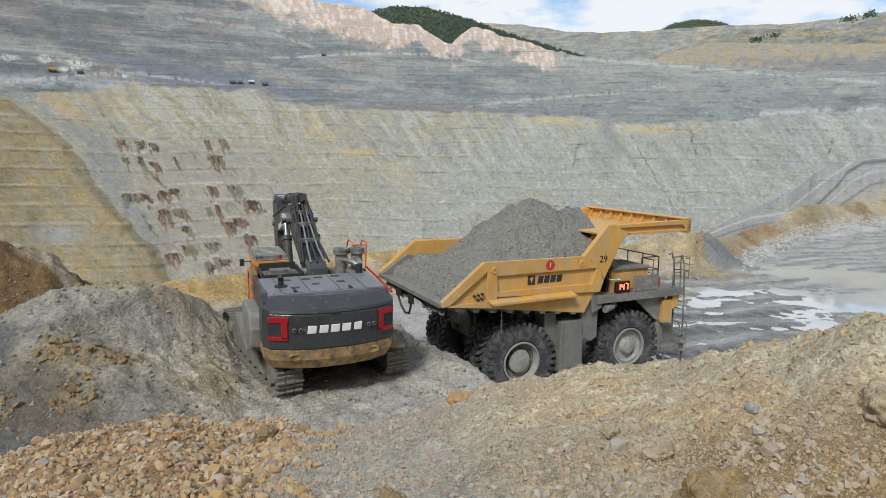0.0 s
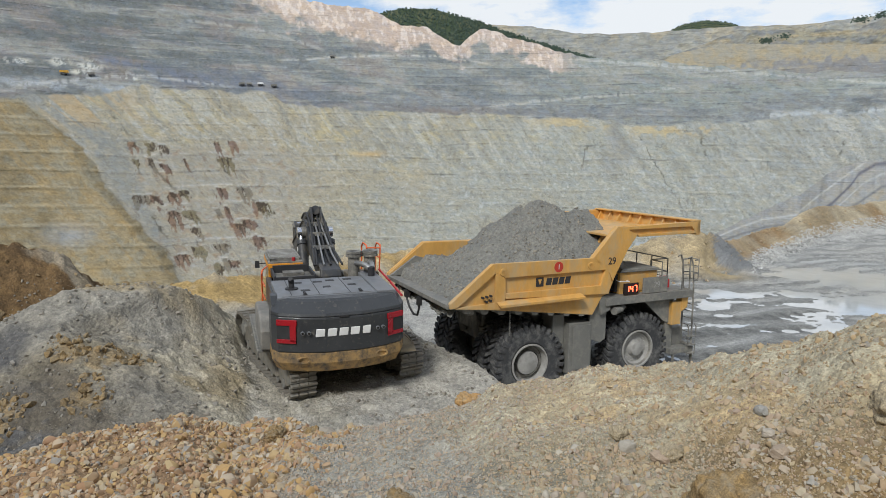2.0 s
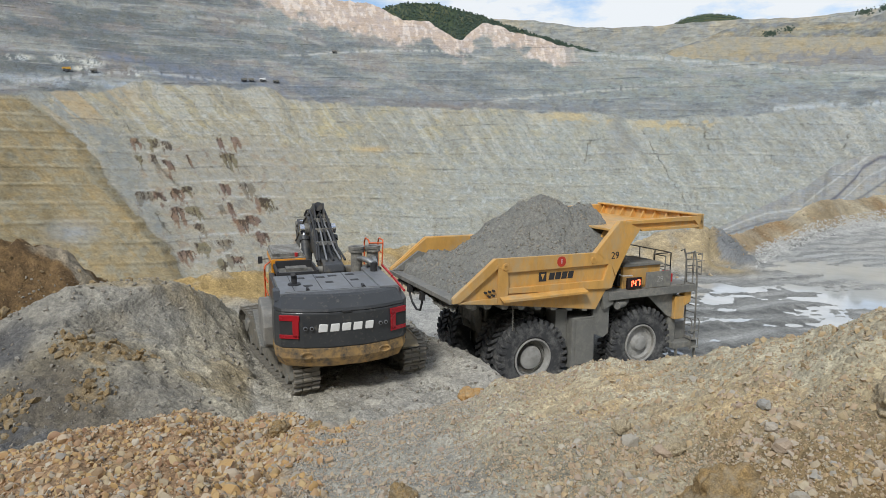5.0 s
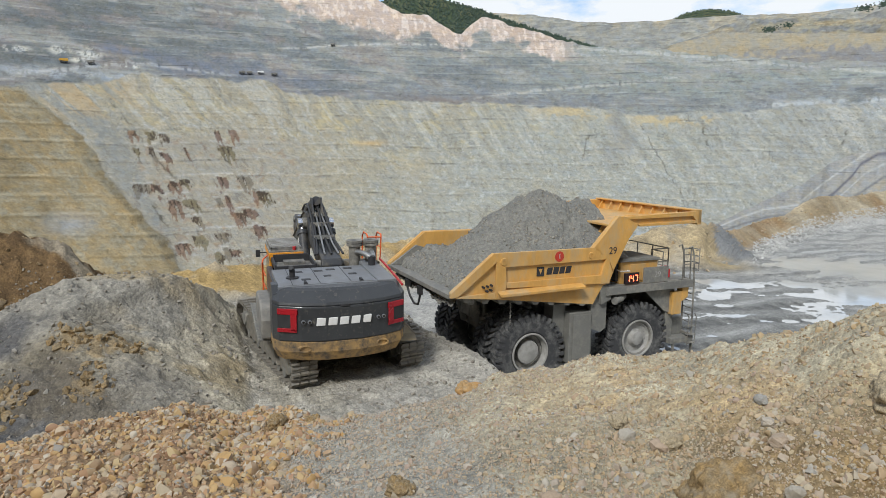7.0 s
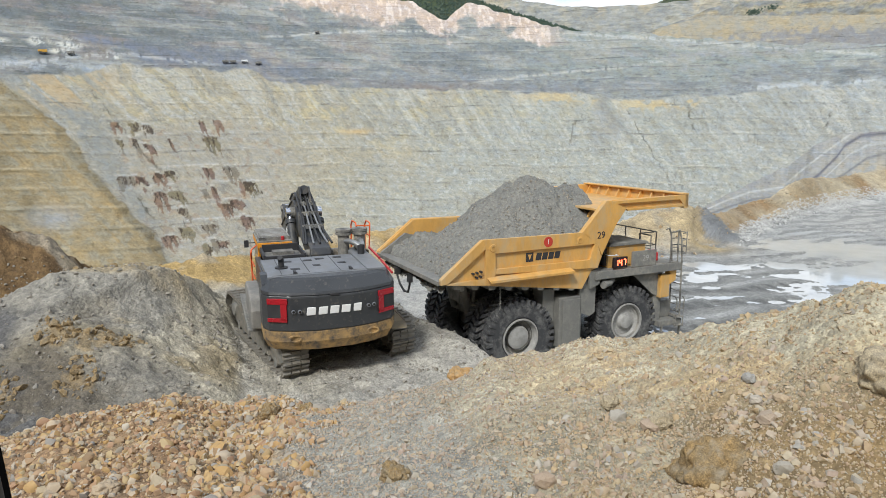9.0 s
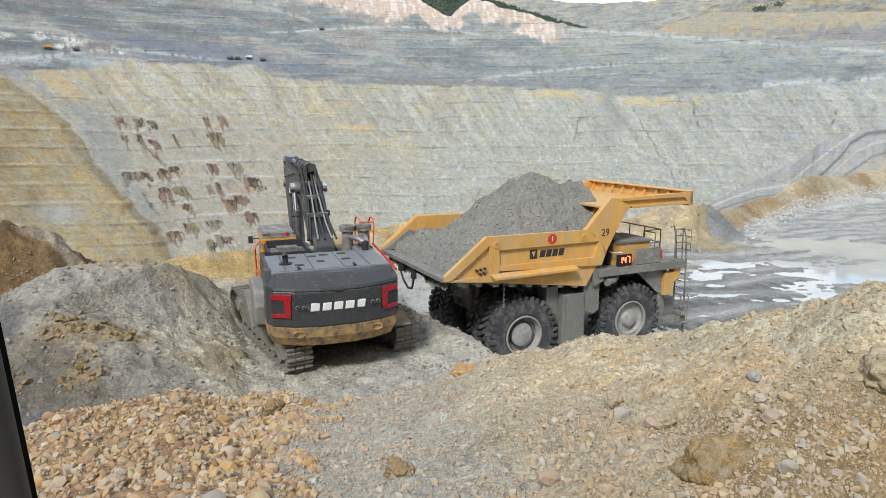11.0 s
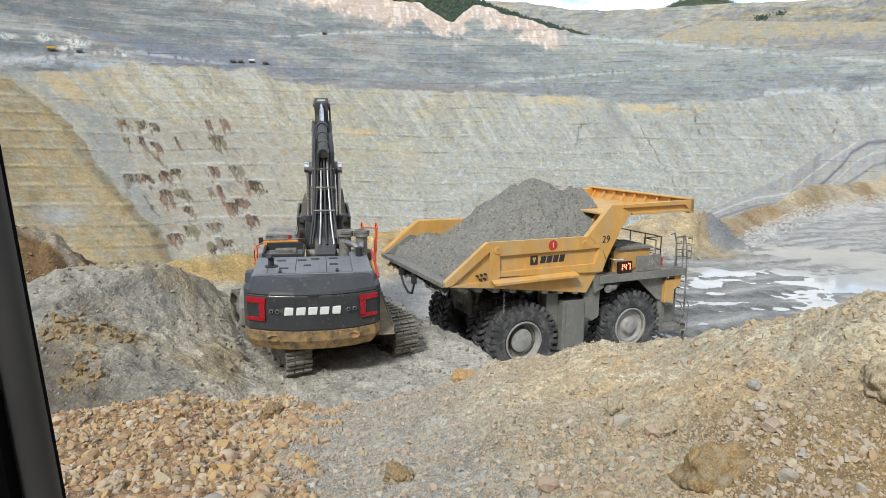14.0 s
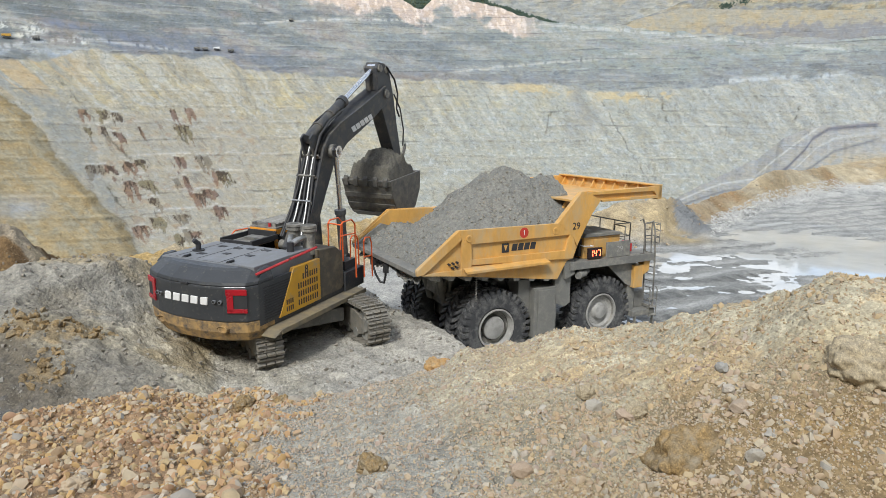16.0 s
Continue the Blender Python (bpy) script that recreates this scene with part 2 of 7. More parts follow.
M_PUMP = mat("dusty_pump_paint", (0.115, 0.10, 0.078), (0.085, 0.075, 0.06), 1.6, 0.75, dirt=(0.20, 0.165, 0.11), dscale=2.5, damount=0.4)
M_MUDDY = mat("mud_on_counterweight", (0.50, 0.31, 0.115), (0.27, 0.185, 0.095), 2.6, 0.8, bump=0.006, bscale=18, dirt=(0.07, 0.07, 0.07), dscale=3.4, damount=0.42)
M_FRAME = mat("dusty_steel", (0.19, 0.188, 0.175), (0.15, 0.15, 0.14), 1.6, 0.75, bump=0.002, bscale=50, dirt=(0.30, 0.285, 0.245), dscale=3.2, damount=0.45)
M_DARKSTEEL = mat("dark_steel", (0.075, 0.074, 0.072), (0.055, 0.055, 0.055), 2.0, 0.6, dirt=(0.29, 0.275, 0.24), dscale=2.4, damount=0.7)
M_TRACK = mat("worn_track_steel", (0.26, 0.245, 0.215), (0.15, 0.143, 0.125), 4.0, 0.6, 0.2, bump=0.003, bscale=30, dirt=(0.28, 0.25, 0.2), dscale=5, damount=0.5)
M_BUCKET = mat("worn_bucket_steel", (0.085, 0.085, 0.083), (0.13, 0.125, 0.115), 2.5, 0.55, 0.3, bump=0.003, bscale=30, dirt=(0.22, 0.205, 0.17), dscale=3.5, damount=0.4)
M_TYRE = mat("tyre_rubber", (0.055, 0.056, 0.059), (0.042, 0.043, 0.046), 2.0, 0.7, bump=0.004, bscale=30, dirt=(0.20, 0.198, 0.19), dscale=2.2, damount=0.42)
M_RIM = mat("rim_paint", (0.40, 0.39, 0.37), (0.30, 0.29, 0.27), 3.0, 0.6, dirt=GREYDUST, dscale=4.0, damount=0.4)
M_CHROME = mat("chromed_rod", (0.75, 0.76, 0.78), (0.68, 0.69, 0.72), 5, 0.18, 1.0)
M_HOSE = mat("hose_rubber", (0.03, 0.03, 0.032), (0.05, 0.05, 0.05), 6, 0.55)
M_STEELPIPE = mat("silver_pipe", (0.42, 0.42, 0.41), (0.3, 0.3, 0.29), 6, 0.4, 0.7)
M_RED = mat("red_lens", (0.40, 0.012, 0.022), (0.30, 0.01, 0.018), 3, 0.25, spec=0.6)
M_ORANGE = mat("orange_rail_paint", (0.75, 0.13, 0.03), (0.65, 0.11, 0.03), 4, 0.45)
M_CABOR = mat("cab_yellow_paint", (0.80, 0.33, 0.03), (0.70, 0.28, 0.03), 3, 0.45, dirt=DUST, dscale=4, damount=0.2)
M_WHITE = mat("white_lettering", (0.78, 0.78, 0.77), (0.7, 0.7, 0.68), 5, 0.5)
M_BLACK = mat("black_lettering", (0.03, 0.03, 0.033), (0.04, 0.04, 0.042), 5, 0.6)
M_DARKGLASS = mat("tinted_glass", (0.012, 0.014, 0.016), (0.016, 0.018, 0.02), 2, 0.08, spec=0.7)
M_LED = mat("led_digits", (1.0, 0.10, 0.04), (1.0, 0.10, 0.04), 2, 0.4, emit=5.0)
M_LEDBOX = mat("led_panel", (0.02, 0.014, 0.014), (0.03, 0.015, 0.015), 8, 0.4)
M_SEAL = mat("black_rubber_trim", (0.003, 0.003, 0.0035), (0.005, 0.005, 0.0055), 20, 0.8, bump=0.0004, bscale=300, spec=0.04)
M_REDPAINT = mat("red_paint", (0.5, 0.03, 0.035), (0.4, 0.03, 0.03), 5, 0.5)
M_DECAL = mat("painted_red_disc", (0.55, 0.05, 0.03), (0.48, 0.05, 0.03), 5, 0.5)
M_GROUND = mat("bench_soil", (0.3, 0.28, 0.24), None, 1.1, 0.93, bump=0.03, bscale=12.0, zone=True, fine=9.0, spec=0.2, za=0.18, fa=0.2, pebble=(11.0, 30.0, 80.0), pa=0.16)
M_WALL = rock_face("pit_wall_rock")
M_FAR = mat("far_hill_rock", (0.3, 0.3, 0.28), None, 0.012, 0.95, bump=1.2, bscale=0.1, zone=True, fine=0.12, spec=0.1, za=0.1, fa=0.2)
M_LOAD = mat("ore_fines", (0.195, 0.197, 0.184), (0.245, 0.24, 0.215), 1.4, 0.95, bump=0.07, bscale=6, fine=10.0, spec=0.2, pebble=(14.0, 40.0), pa=0.07)
M_CLOD = mat("grey_clods", (0.235, 0.23, 0.21), (0.30, 0.285, 0.25), 1.2, 0.95, bump=0.02, bscale=12, fine=15.0, spec=0.2, island=0.12)
M_DAMP = mat("damp_ore", (0.105, 0.10, 0.088), (0.155, 0.145, 0.12), 2.2, 0.95, bump=0.06, bscale=7, fine=14.0, spec=0.2)
M_CATWALK = mat("muddy_catwalk", (0.24, 0.19, 0.11), (0.14, 0.125, 0.1), 2.5, 0.85, bump=0.004, bscale=30)
M_ROCK = mat("rubble_stone", (0.44, 0.325, 0.185), (0.39, 0.28, 0.18), 3.0, 0.9, bump=0.015, bscale=14, fine=20, island=0.85, spec=0.2)
M_GREYROCK = mat("grey_stone", (0.42, 0.41, 0.375), (0.37, 0.36, 0.33), 3.0, 0.9, bump=0.008, bscale=24, fine=26, island=0.55, spec=0.2)
M_TANROCK = mat("tan_stone", (0.475, 0.41, 0.30), (0.41, 0.36, 0.27), 3.0, 0.9, bump=0.008, bscale=24, fine=26, island=0.55, spec=0.2)
M_PALE = mat("pale_stone", (0.60, 0.60, 0.585), (0.5, 0.5, 0.485), 0.8, 0.9, bump=0.02, bscale=8, fine=9, spec=0.2)
M_TANK = mat("tank_paint", (0.185, 0.183, 0.17), (0.165, 0.163, 0.15), 1.6, 0.7, bump=0.001, bscale=50, dirt=(0.23, 0.225, 0.2), dscale=4.0, damount=0.4)
M_BOULDER = mat("ochre_boulder", (0.33, 0.225, 0.105), (0.27, 0.215, 0.135), 3.5, 0.95, bump=0.05, bscale=16, fine=18, spec=0.15, dirt=(0.34, 0.29, 0.21), dscale=6.0, damount=0.3, fa=0.45, grit=60.0)
M_SAND = mat("sandstone_boulder", (0.43, 0.365, 0.255), (0.37, 0.31, 0.21), 4.0, 0.95, bump=0.03, bscale=16, fine=18, spec=0.15, fa=0.4, grit=60.0)
M_WATER = mat("puddle_water", (0.56, 0.565, 0.55), (0.47, 0.475, 0.46), 0.4, 0.04, spec=1.0, rvar=0.02, bump=0.002, bscale=3)
# foliage green lightened and cooled, far haze mixed into its colour
M_LEAF = mat("pine_foliage", (0.055, 0.085, 0.066), (0.085, 0.112, 0.085), 0.05, 0.9, spec=0.1)


# ---------------------------------------------------------------- mesh helpers
class Solid:
    """Collects plain pieces of one part."""

    def __init__(self):
        self.v, self.f = [], []

    def add(self, verts, faces):
        k = len(self.v)
        self.v += [tuple(p) for p in verts]
        self.f += [tuple(i + k for i in q) for q in faces]
        return self

    def box(self, x0, x1, y0, y1, z0, z1, m=None):
        vs = [(x, y, z) for z in (z0, z1) for y in (y0, y1) for x in (x0, x1)]
        if m is not None:
            vs = [m @ Vector(p) for p in vs]
        return self.add(vs, [(0, 2, 3, 1), (4, 5, 7, 6), (0, 1, 5, 4), (2, 6, 7, 3), (0, 4, 6, 2), (1, 3, 7, 5)])

    def prism(self, prof, y0, y1):
        """A side profile of (x, z) pushed from y0 to y1."""
        n = len(prof)
        area = sum(prof[i][0] * prof[(i + 1) % n][1] - prof[(i + 1) % n][0] * prof[i][1] for i in range(n))
        if area < 0:
            prof = prof[::-1]
        vs = [(x, y0, z) for x, z in prof] + [(x, y1, z) for x, z in prof]
        return self.add(vs, [tuple(range(n)), tuple(range(2 * n - 1, n - 1, -1))] + [((i + 1) % n, i, n + i, n + (i + 1) % n) for i in range(n)])

    def loft(self, rings, cap=True, closed=True):
        n = len(rings[0])
        vs = [p for r in rings for p in r]
        fs = []
        for k in range(len(rings) - 1):
            for i in range(n if closed else n - 1):
                j = (i + 1) % n
                fs.append((k * n + i, k * n + j, (k + 1) * n + j, (k + 1) * n + i))
        if cap:
            fs += [tuple(range(n - 1, -1, -1)), tuple(range((len(rings) - 1) * n, len(rings) * n))]
        return self.add(vs, fs)

    def rod(self, a, b, r, n=10, r2=None):
        a, b = Vector(a), Vector(b)
        q = (b - a).to_track_quat("Z", "Y")
        r2 = r if r2 is None else r2
        ring = lambda c, rad: [c + q @ Vector((rad * math.cos(i * math.tau / n), rad * math.sin(i * math.tau / n), 0)) for i in range(n)]
        return self.loft([ring(a, r), ring(b, r2)])

    def tube(self, pts, r, n=8):
        pts = [Vector(p) for p in pts]
        rings = []
        for i, p in enumerate(pts):
            d = (pts[min(i + 1, len(pts) - 1)] - pts[max(i - 1, 0)]).normalized()
            q = d.to_track_quat("Z", "Y")
            rings.append([p + q @ Vector((r * math.cos(k * math.tau / n), r * math.sin(k * math.tau / n), 0)) for k in range(n)])
        return self.loft(rings)

    def spin(self, prof, n=32, y=0.0, c=(0.0, 0.0)):
        """Turns (radius, y) round an axle along y."""
        rings = [[(c[0] + r * math.cos(a), y + w, c[1] + r * math.sin(a)) for r, w in prof] for a in (i * math.tau / n for i in range(n))]
        k = len(prof)
        vs = [p for r in rings for p in r]
        fs = [(i * k + j, i * k + j + 1, ((i + 1) % n) * k + j + 1, ((i + 1) % n) * k + j) for i in range(n) for j in range(k - 1)]
        return self.add(vs, fs)

    def mesh(self, name):
        me = bpy.data.meshes.new(name)
        me.from_pydata(self.v, [], self.f)
        bm = bmesh.new()
        bm.from_mesh(me)
        bmesh.ops.recalc_face_normals(bm, faces=bm.faces)
        bm.to_mesh(me)
        bm.free()
        return me


def part(name, solid, material, parent=None, label="", bevel=0.0, smooth=False, m=None):
    """One mesh object, under its thing or part."""
    me = solid.mesh(name) if isinstance(solid, Solid) else solid
    if not me.materials:
        me.materials.append(material)
    ob = new(name, me)
    ob.parent = parent
    if m is not None:
        ob.matrix_basis = m
    if label:
        tagged(ob, label)
    if smooth:
        me.polygons.foreach_set("use_smooth", [True] * len(me.polygons))
        if not bevel:
            me.set_sharp_from_angle(angle=radians(38))
    if bevel:
        b = ob.modifiers.new("soft_edges", "BEVEL")
        b.width, b.segments, b.limit_method, b.angle_limit = bevel, 2, "ANGLE", radians(35)
    return ob


def thing(name, label, category, group="", m=None):
    ob = new(name)
    ob.empty_display_size = 0.3
    if m is not None:
        ob.matrix_basis = m
    return tagged(ob, label, category, group)


def lettering(text, size, depth, material, parent, m, name="lettering", label=""):
    cu = bpy.data.curves.new(name, "FONT")
    cu.body, cu.size, cu.extrude, cu.align_x, cu.align_y = text, size, depth, "CENTER", "CENTER"
    tmp = bpy.data.objects.new("tmp", cu)
    scene.collection.objects.link(tmp)
    bpy.context.view_layer.update()
    me = bpy.data.meshes.new_from_object(tmp.evaluated_get(bpy.context.evaluated_depsgraph_get()))
    bpy.data.objects.remove(tmp)
    me.materials.clear()
    return part(name, me, material, parent, label, m=m)


# noise on arrays
def _hash(ix, iy, seed):
    h = (ix.astype(np.int64) * 374761393 + iy.astype(np.int64) * 668265263 + seed * 974711) & 0x7FFFFFFF
    h = ((h ^ (h >> 13)) * 1274126177) & 0x7FFFFFFF
    return ((h ^ (h >> 16)) & 0xFFFF) / 65535.0


def vnoise(x, y, seed=0):
    ix, iy = np.floor(x), np.floor(y)
    fx, fy = x - ix, y - iy
    fx, fy = fx * fx * (3 - 2 * fx), fy * fy * (3 - 2 * fy)
    a, b = _hash(ix, iy, seed), _hash(ix + 1, iy, seed)
    c, d = _hash(ix, iy + 1, seed), _hash(ix + 1, iy + 1, seed)
    return (a * (1 - fx) + b * fx) * (1 - fy) + (c * (1 - fx) + d * fx) * fy - 0.5


def fbm(x, y, octaves=5, seed=0, gain=0.5):
    out, amp = 0.0, 1.0
    for k in range(octaves):
        out = out + amp * vnoise(x * 2 ** k + 17.3 * k, y * 2 ** k - 9.1 * k, seed + k)
        amp *= gain
    return out


def cells(x, y, seed=0):
    """Broken patches with crisp, wandering edges, -0.5 to 0.5."""
    wx, wy = x + 0.9 * fbm(x * 0.8, y * 0.8, 3, seed + 50), y + 0.9 * fbm(x * 0.8 + 9, y * 0.8, 3, seed + 60)
    iy = np.floor(wy)
    ix = np.floor(wx + 3.7 * _hash(iy, iy * 0, seed + 7))
    return _hash(ix, iy, seed) - 0.5


def step(a, b, x):
    t = np.clip((x - a) / (b - a), 0, 1)
    return t * t * (3 - 2 * t)


def along(x, pts):
    """Piecewise-linear curve through (x, y) pairs."""
    return np.interp(x, [p[0] for p in pts], [p[1] for p in pts])


def sheet(name, P, colours, material, label, category, kind="structure", cyclic=False, bed=None, above=None):
    """A grid of points (rows, columns, 3) as one smooth mesh, with its rock colours."""
    rows, cols = P.shape[:2]
    idx = np.arange(rows * cols).reshape(rows, cols)
    a, b = idx[:-1, :-1].ravel(), idx[:-1, 1:].ravel()
    c, d = idx[1:, 1:].ravel(), idx[1:, :-1].ravel()
    quads = np.stack([a, b, c, d], 1)
    if cyclic:
        quads = np.concatenate([quads, np.stack([idx[:-1, -1], idx[:-1, 0], idx[1:, 0], idx[1:, -1]], 1)])
    me = bpy.data.meshes.new(name)
    me.vertices.add(rows * cols)
    me.vertices.foreach_set("co", P.reshape(-1).astype(np.float32))
    me.loops.add(quads.size)
    me.loops.foreach_set("vertex_index", quads.ravel().astype(np.int32))
    me.polygons.add(len(quads))
    me.polygons.foreach_set("loop_start", np.arange(0, quads.size, 4, dtype=np.int32))
    me.update(calc_edges=True)
    me.validate()
    me.polygons.foreach_set("use_smooth", [True] * len(me.polygons))
    if colours is not None:
        at = me.color_attributes.new("rock", "FLOAT_COLOR", "POINT")
        rgba = np.ones((rows * cols, 4), np.float32)
        rgba[:, :3] = np.clip(colours.reshape(-1, 3), 0.01, 0.9)
        if above is not None:
            rgba[:, 3] = above.ravel()
        at.data.foreach_set("color", rgba.ravel())
    if bed is not None:
        me.attributes.new("bed", "FLOAT_VECTOR", "POINT").data.foreach_set("vector", bed.reshape(-1).astype(np.float32))
    me.materials.append(material)
    return tagged(new(name, me), label, category, kind=kind)


def blend(col, new_col, k):
    return col * (1 - k[..., None]) + np.array(new_col) * k[..., None]

# ---------------------------------------------------------------- the bench: ground, berms, heaps, road
TRUCK = (1.58, 22.78, 0.0, 25.5)            # rear axle on the ground, heading from +x
DIGGER = (-4.41, 20.78, 1.36, 32.0)         # slewing centre on the pad, undercarriage turned to the left of +y

CREST = [(-180.0, 9.0, 5.6), (-60.0, 10.0, 4.8), (-40.5, 11.0, 4.13), (-37.5, 11.0, 3.65), (-35.0, 11.0, 3.83), (-33.0, 10.88, 4.02), (-30.5, 10.72, 3.99), (-27.0, 10.5, 4.04), (-24.5, 10.38, 4.11),
         (-22.0, 10.26, 4.0), (-19.5, 10.14, 3.84), (-16.5, 10.0, 3.81), (-14.0, 9.55, 4.1), (-11.0, 9.0, 4.19), (-8.5, 9.0, 4.31), (-5.0, 9.0, 4.47), (-2.5, 8.75, 4.61), (0.0, 8.5, 4.8),
         (2.3, 8.5, 4.88), (4.6, 8.5, 5.19), (7.7, 8.25, 5.34), (10.8, 8.0, 5.6), (14.4, 7.75, 5.81), (18.0, 7.5, 5.88), (21.0, 7.27, 6.02), (24.5, 7.0, 6.34), (27.0, 6.89, 6.54),
         (29.0, 6.8, 6.6), (31.6, 6.5, 6.80), (32.6, 6.5, 6.87), (33.4, 6.5, 6.93), (37.0, 6.5, 7.05), (45.0, 6.5, 7.0), (180.0, 8.0, 5.8)]
BUND = [(-180.0, 60.0, 20.0), (-60.0, 32.0, 6.0), (-45.0, 31.0, 5.5), (-35.0, 30.0, 4.7), (-32.0, 29.5, 4.1), (-29.0, 30.0, 2.6), (-23.0, 31.0, 2.3), (-16.0, 33.0, 1.9), (-5.0, 38.0, 2.4),
        (8.0, 44.0, 2.6), (12.0, 46.37, 2.66), (15.0, 48.15, 1.18), (18.0, 49.93, 2.2), (19.8, 50.99, 2.64), (21.0, 51.7, 3.04), (21.5, 52.0, 2.73), (22.6, 55.52, 1.79), (23.3, 57.76, 1.38),
        (24.0, 60.0, 1.24), (25.0, 64.55, 1.18), (26.0, 69.09, 1.06), (27.2, 74.55, 0.87), (28.4, 80.0, 2.14), (29.5, 85.5, 2.72), (31.4, 95.0, 2.46), (33.0, 102.74, 3.22), (34.5, 110.0, 3.2),
        (50.0, 140.0, 5.0), (70.0, 120.0, 12.0), (180.0, 60.0, 20.0)]


MOUND = [(-60.0, 19.5, 2.4), (-42.0, 20.0, 2.5), (-39.0, 20.3, 2.95), (-37.0, 20.7, 3.3), (-35.0, 21.0, 3.65), (-32.0, 21.4, 4.1), (-29.0, 21.8, 4.1), (-26.0, 22.0, 4.12), (-23.5, 22.0, 3.78),
         (-22.0, 21.8, 3.6), (-20.5, 21.4, 3.7), (-19.0, 21.2, 3.6), (-17.0, 21.2, 2.2)]      # spoil on the digger's left


def bench_height(az, r):
    """Height and rock colour of the bench at a bearing (degrees to the right of +y) and distance from the edge where the cab stands."""
    x, y = r * np.sin(np.radians(az)), r * np.cos(np.radians(az))
    ch, sh = math.cos(radians(TRUCK[3])), math.sin(radians(TRUCK[3]))
    tu, tv = (x - TRUCK[0]) * ch + (y - TRUCK[1]) * sh, -(x - TRUCK[0]) * sh + (y - TRUCK[1]) * ch
    cd, sd = math.cos(radians(DIGGER[3])), math.sin(radians(DIGGER[3]))
    du, dv = -(x - DIGGER[0]) * sd + (y - DIGGER[1]) * cd, -(x - DIGGER[0]) * cd - (y - DIGGER[1]) * sd
    n1, n2, n3 = fbm(x * 0.16, y * 0.16, 4, 3), fbm(x * 0.7, y * 0.7, 4, 11), fbm(x * 3.1, y * 3.1, 4, 23)
    # wet road
    ruts = np.sin((tv + 5.2 + 2.5 * n1) * 3.3) * 0.035 * step(-1, 4, tu) + np.sin((tv * 0.8 + tu * 0.5 + 3 * n1) * 2.1) * 0.03 * step(5, 12, tu)
    road = 0.055 + 0.05 * n1 + 0.08 * n2 + ruts * 0.9 - 0.05 * step(0.3, 0.9, np.sin((tv + 0.16 * tu + 1.6 * n1 + 0.25 * n2) * 2.6)) * step(3, 7, tu)
    road = road + 0.055 * step(0.1, 0.7, np.sin((tv + 0.16 * tu + 1.6 * n1 + 0.25 * n2) * 2.6)) * (0.4 + 0.6 * np.sin(tu * 6 + 4 * n2)) * step(3, 7, tu)
    for a, d, wa, wd, deep in ((30.4, 52.3, 3.6, 2.8, 0.21), (32.1, 42.2, 2.6, 2.6, 0.20), (31.2, 36.2, 1.8, 1.3, 0.17), (23.4, 41.8, 2.2, 1.2, 0.18), (22.6, 38.0, 1.6, 1.2, 0.17), (36, 44, 2.6, 5, 0.2), (37, 52, 4, 3, 0.2), (28.3, 44.6, 1.3, 0.7, 0.10)):
        road = road - deep * np.exp(-((az - a) / wa) ** 2 - ((r - d) / wd) ** 2)
    flat = np.exp(-np.clip(np.abs(tu - 2.2) - 4.6, 0, 9) ** 2) * np.exp(-np.clip(np.abs(tv) - 2.9, 0, 9) ** 2)
    road = road * (1 - 0.85 * flat)
    # digger's pad, cut down towards its digging face
    edge = 2.5 - 0.2 * np.clip(du, -6, 3.6)
    s = dv - edge + 0.35 * n2
    pad = DIGGER[2] - 1.3 * step(3.6, 7.5, du + 0.4 * n2) * (1 - step(-3.8, -2.0, s)) + 0.10 * n2 + 0.05 * n3
    under = np.exp(-np.clip(np.abs(du) - 3.3, 0, 9) ** 2 * 2) * np.exp(-np.clip(np.abs(dv) - 2.3, 0, 9) ** 2 * 2)
    pad = pad * (1 - under) + (DIGGER[2] + 0.025 * n3) * under
    lane_l = np.exp(-((dv - 2.2) / 0.55) ** 6) * step(2.6, 2.0, du)
    grouse = np.maximum(np.exp(-((np.abs(dv) - 1.71) / 0.42) ** 6) * step(-3.2, -3.6, du), lane_l) * step(-9, -6, du)
    pad = pad + grouse * (0.075 * np.sin(du * math.tau / 0.30) - 0.06)
    k = 1 - step(-2.15, -1.5, tu + 0.3 * n2)
    pad = pad + 0.35 * np.exp(-((tu + 2.3) / 0.8) ** 2 - ((tv + 2.2) / 2.2) ** 2)
    base = road * (1 - k) + pad * k
    # spoil mound on the digger's left: a long near slope, a crest, a short back
    rm, zm = along(az, [(p[0], p[1]) for p in MOUND]), along(az, [(p[0], p[2]) for p in MOUND])
    rise = np.clip((r - 11.5) / (rm - 11.5), 0, None)
    spoil = np.where(rise < 1, 0.9 + (zm - 0.9) * rise ** 0.85, zm - np.clip(r - rm, 0, None) ** 1.35 * 0.30)
    spoil = np.minimum(spoil, DIGGER[2] + (0.42 + 0.75 * step(-0.5, 3.0, du)) * np.clip(s + 0.45, 0, 9))
    rough = 0.22 * n2 + 0.35 * n1 * step(1, 5, s) + 0.08 * n3 + 0.02 * fbm(x * 9, y * 9, 3, 33)
    left = step(-0.45, 0.3, s) * (1 - step(27, 31, r)) * step(-14.0, -17.5, az)
    base = base + np.clip(spoil + rough - base, 0, 9) * left + 0.06 * n3
    # bund on the pit edge
    rb, zb = along(az, [(p[0], p[1]) for p in BUND]), along(az, [(p[0], p[2]) for p in BUND])
    zb = zb + (0.7 * n1 + 0.35 * n2) * np.where(az > 22, 0.15, 1) + np.where(az < -26, 0.34, 0.14) * n3 + 1.3 * fbm(az * 0.3, az * 0, 1, 193) * step(21, 26, az)
    wide = np.where(az > 15, 3.0 + 0.22 * np.clip(az - 15, 0, 40), 2.3)
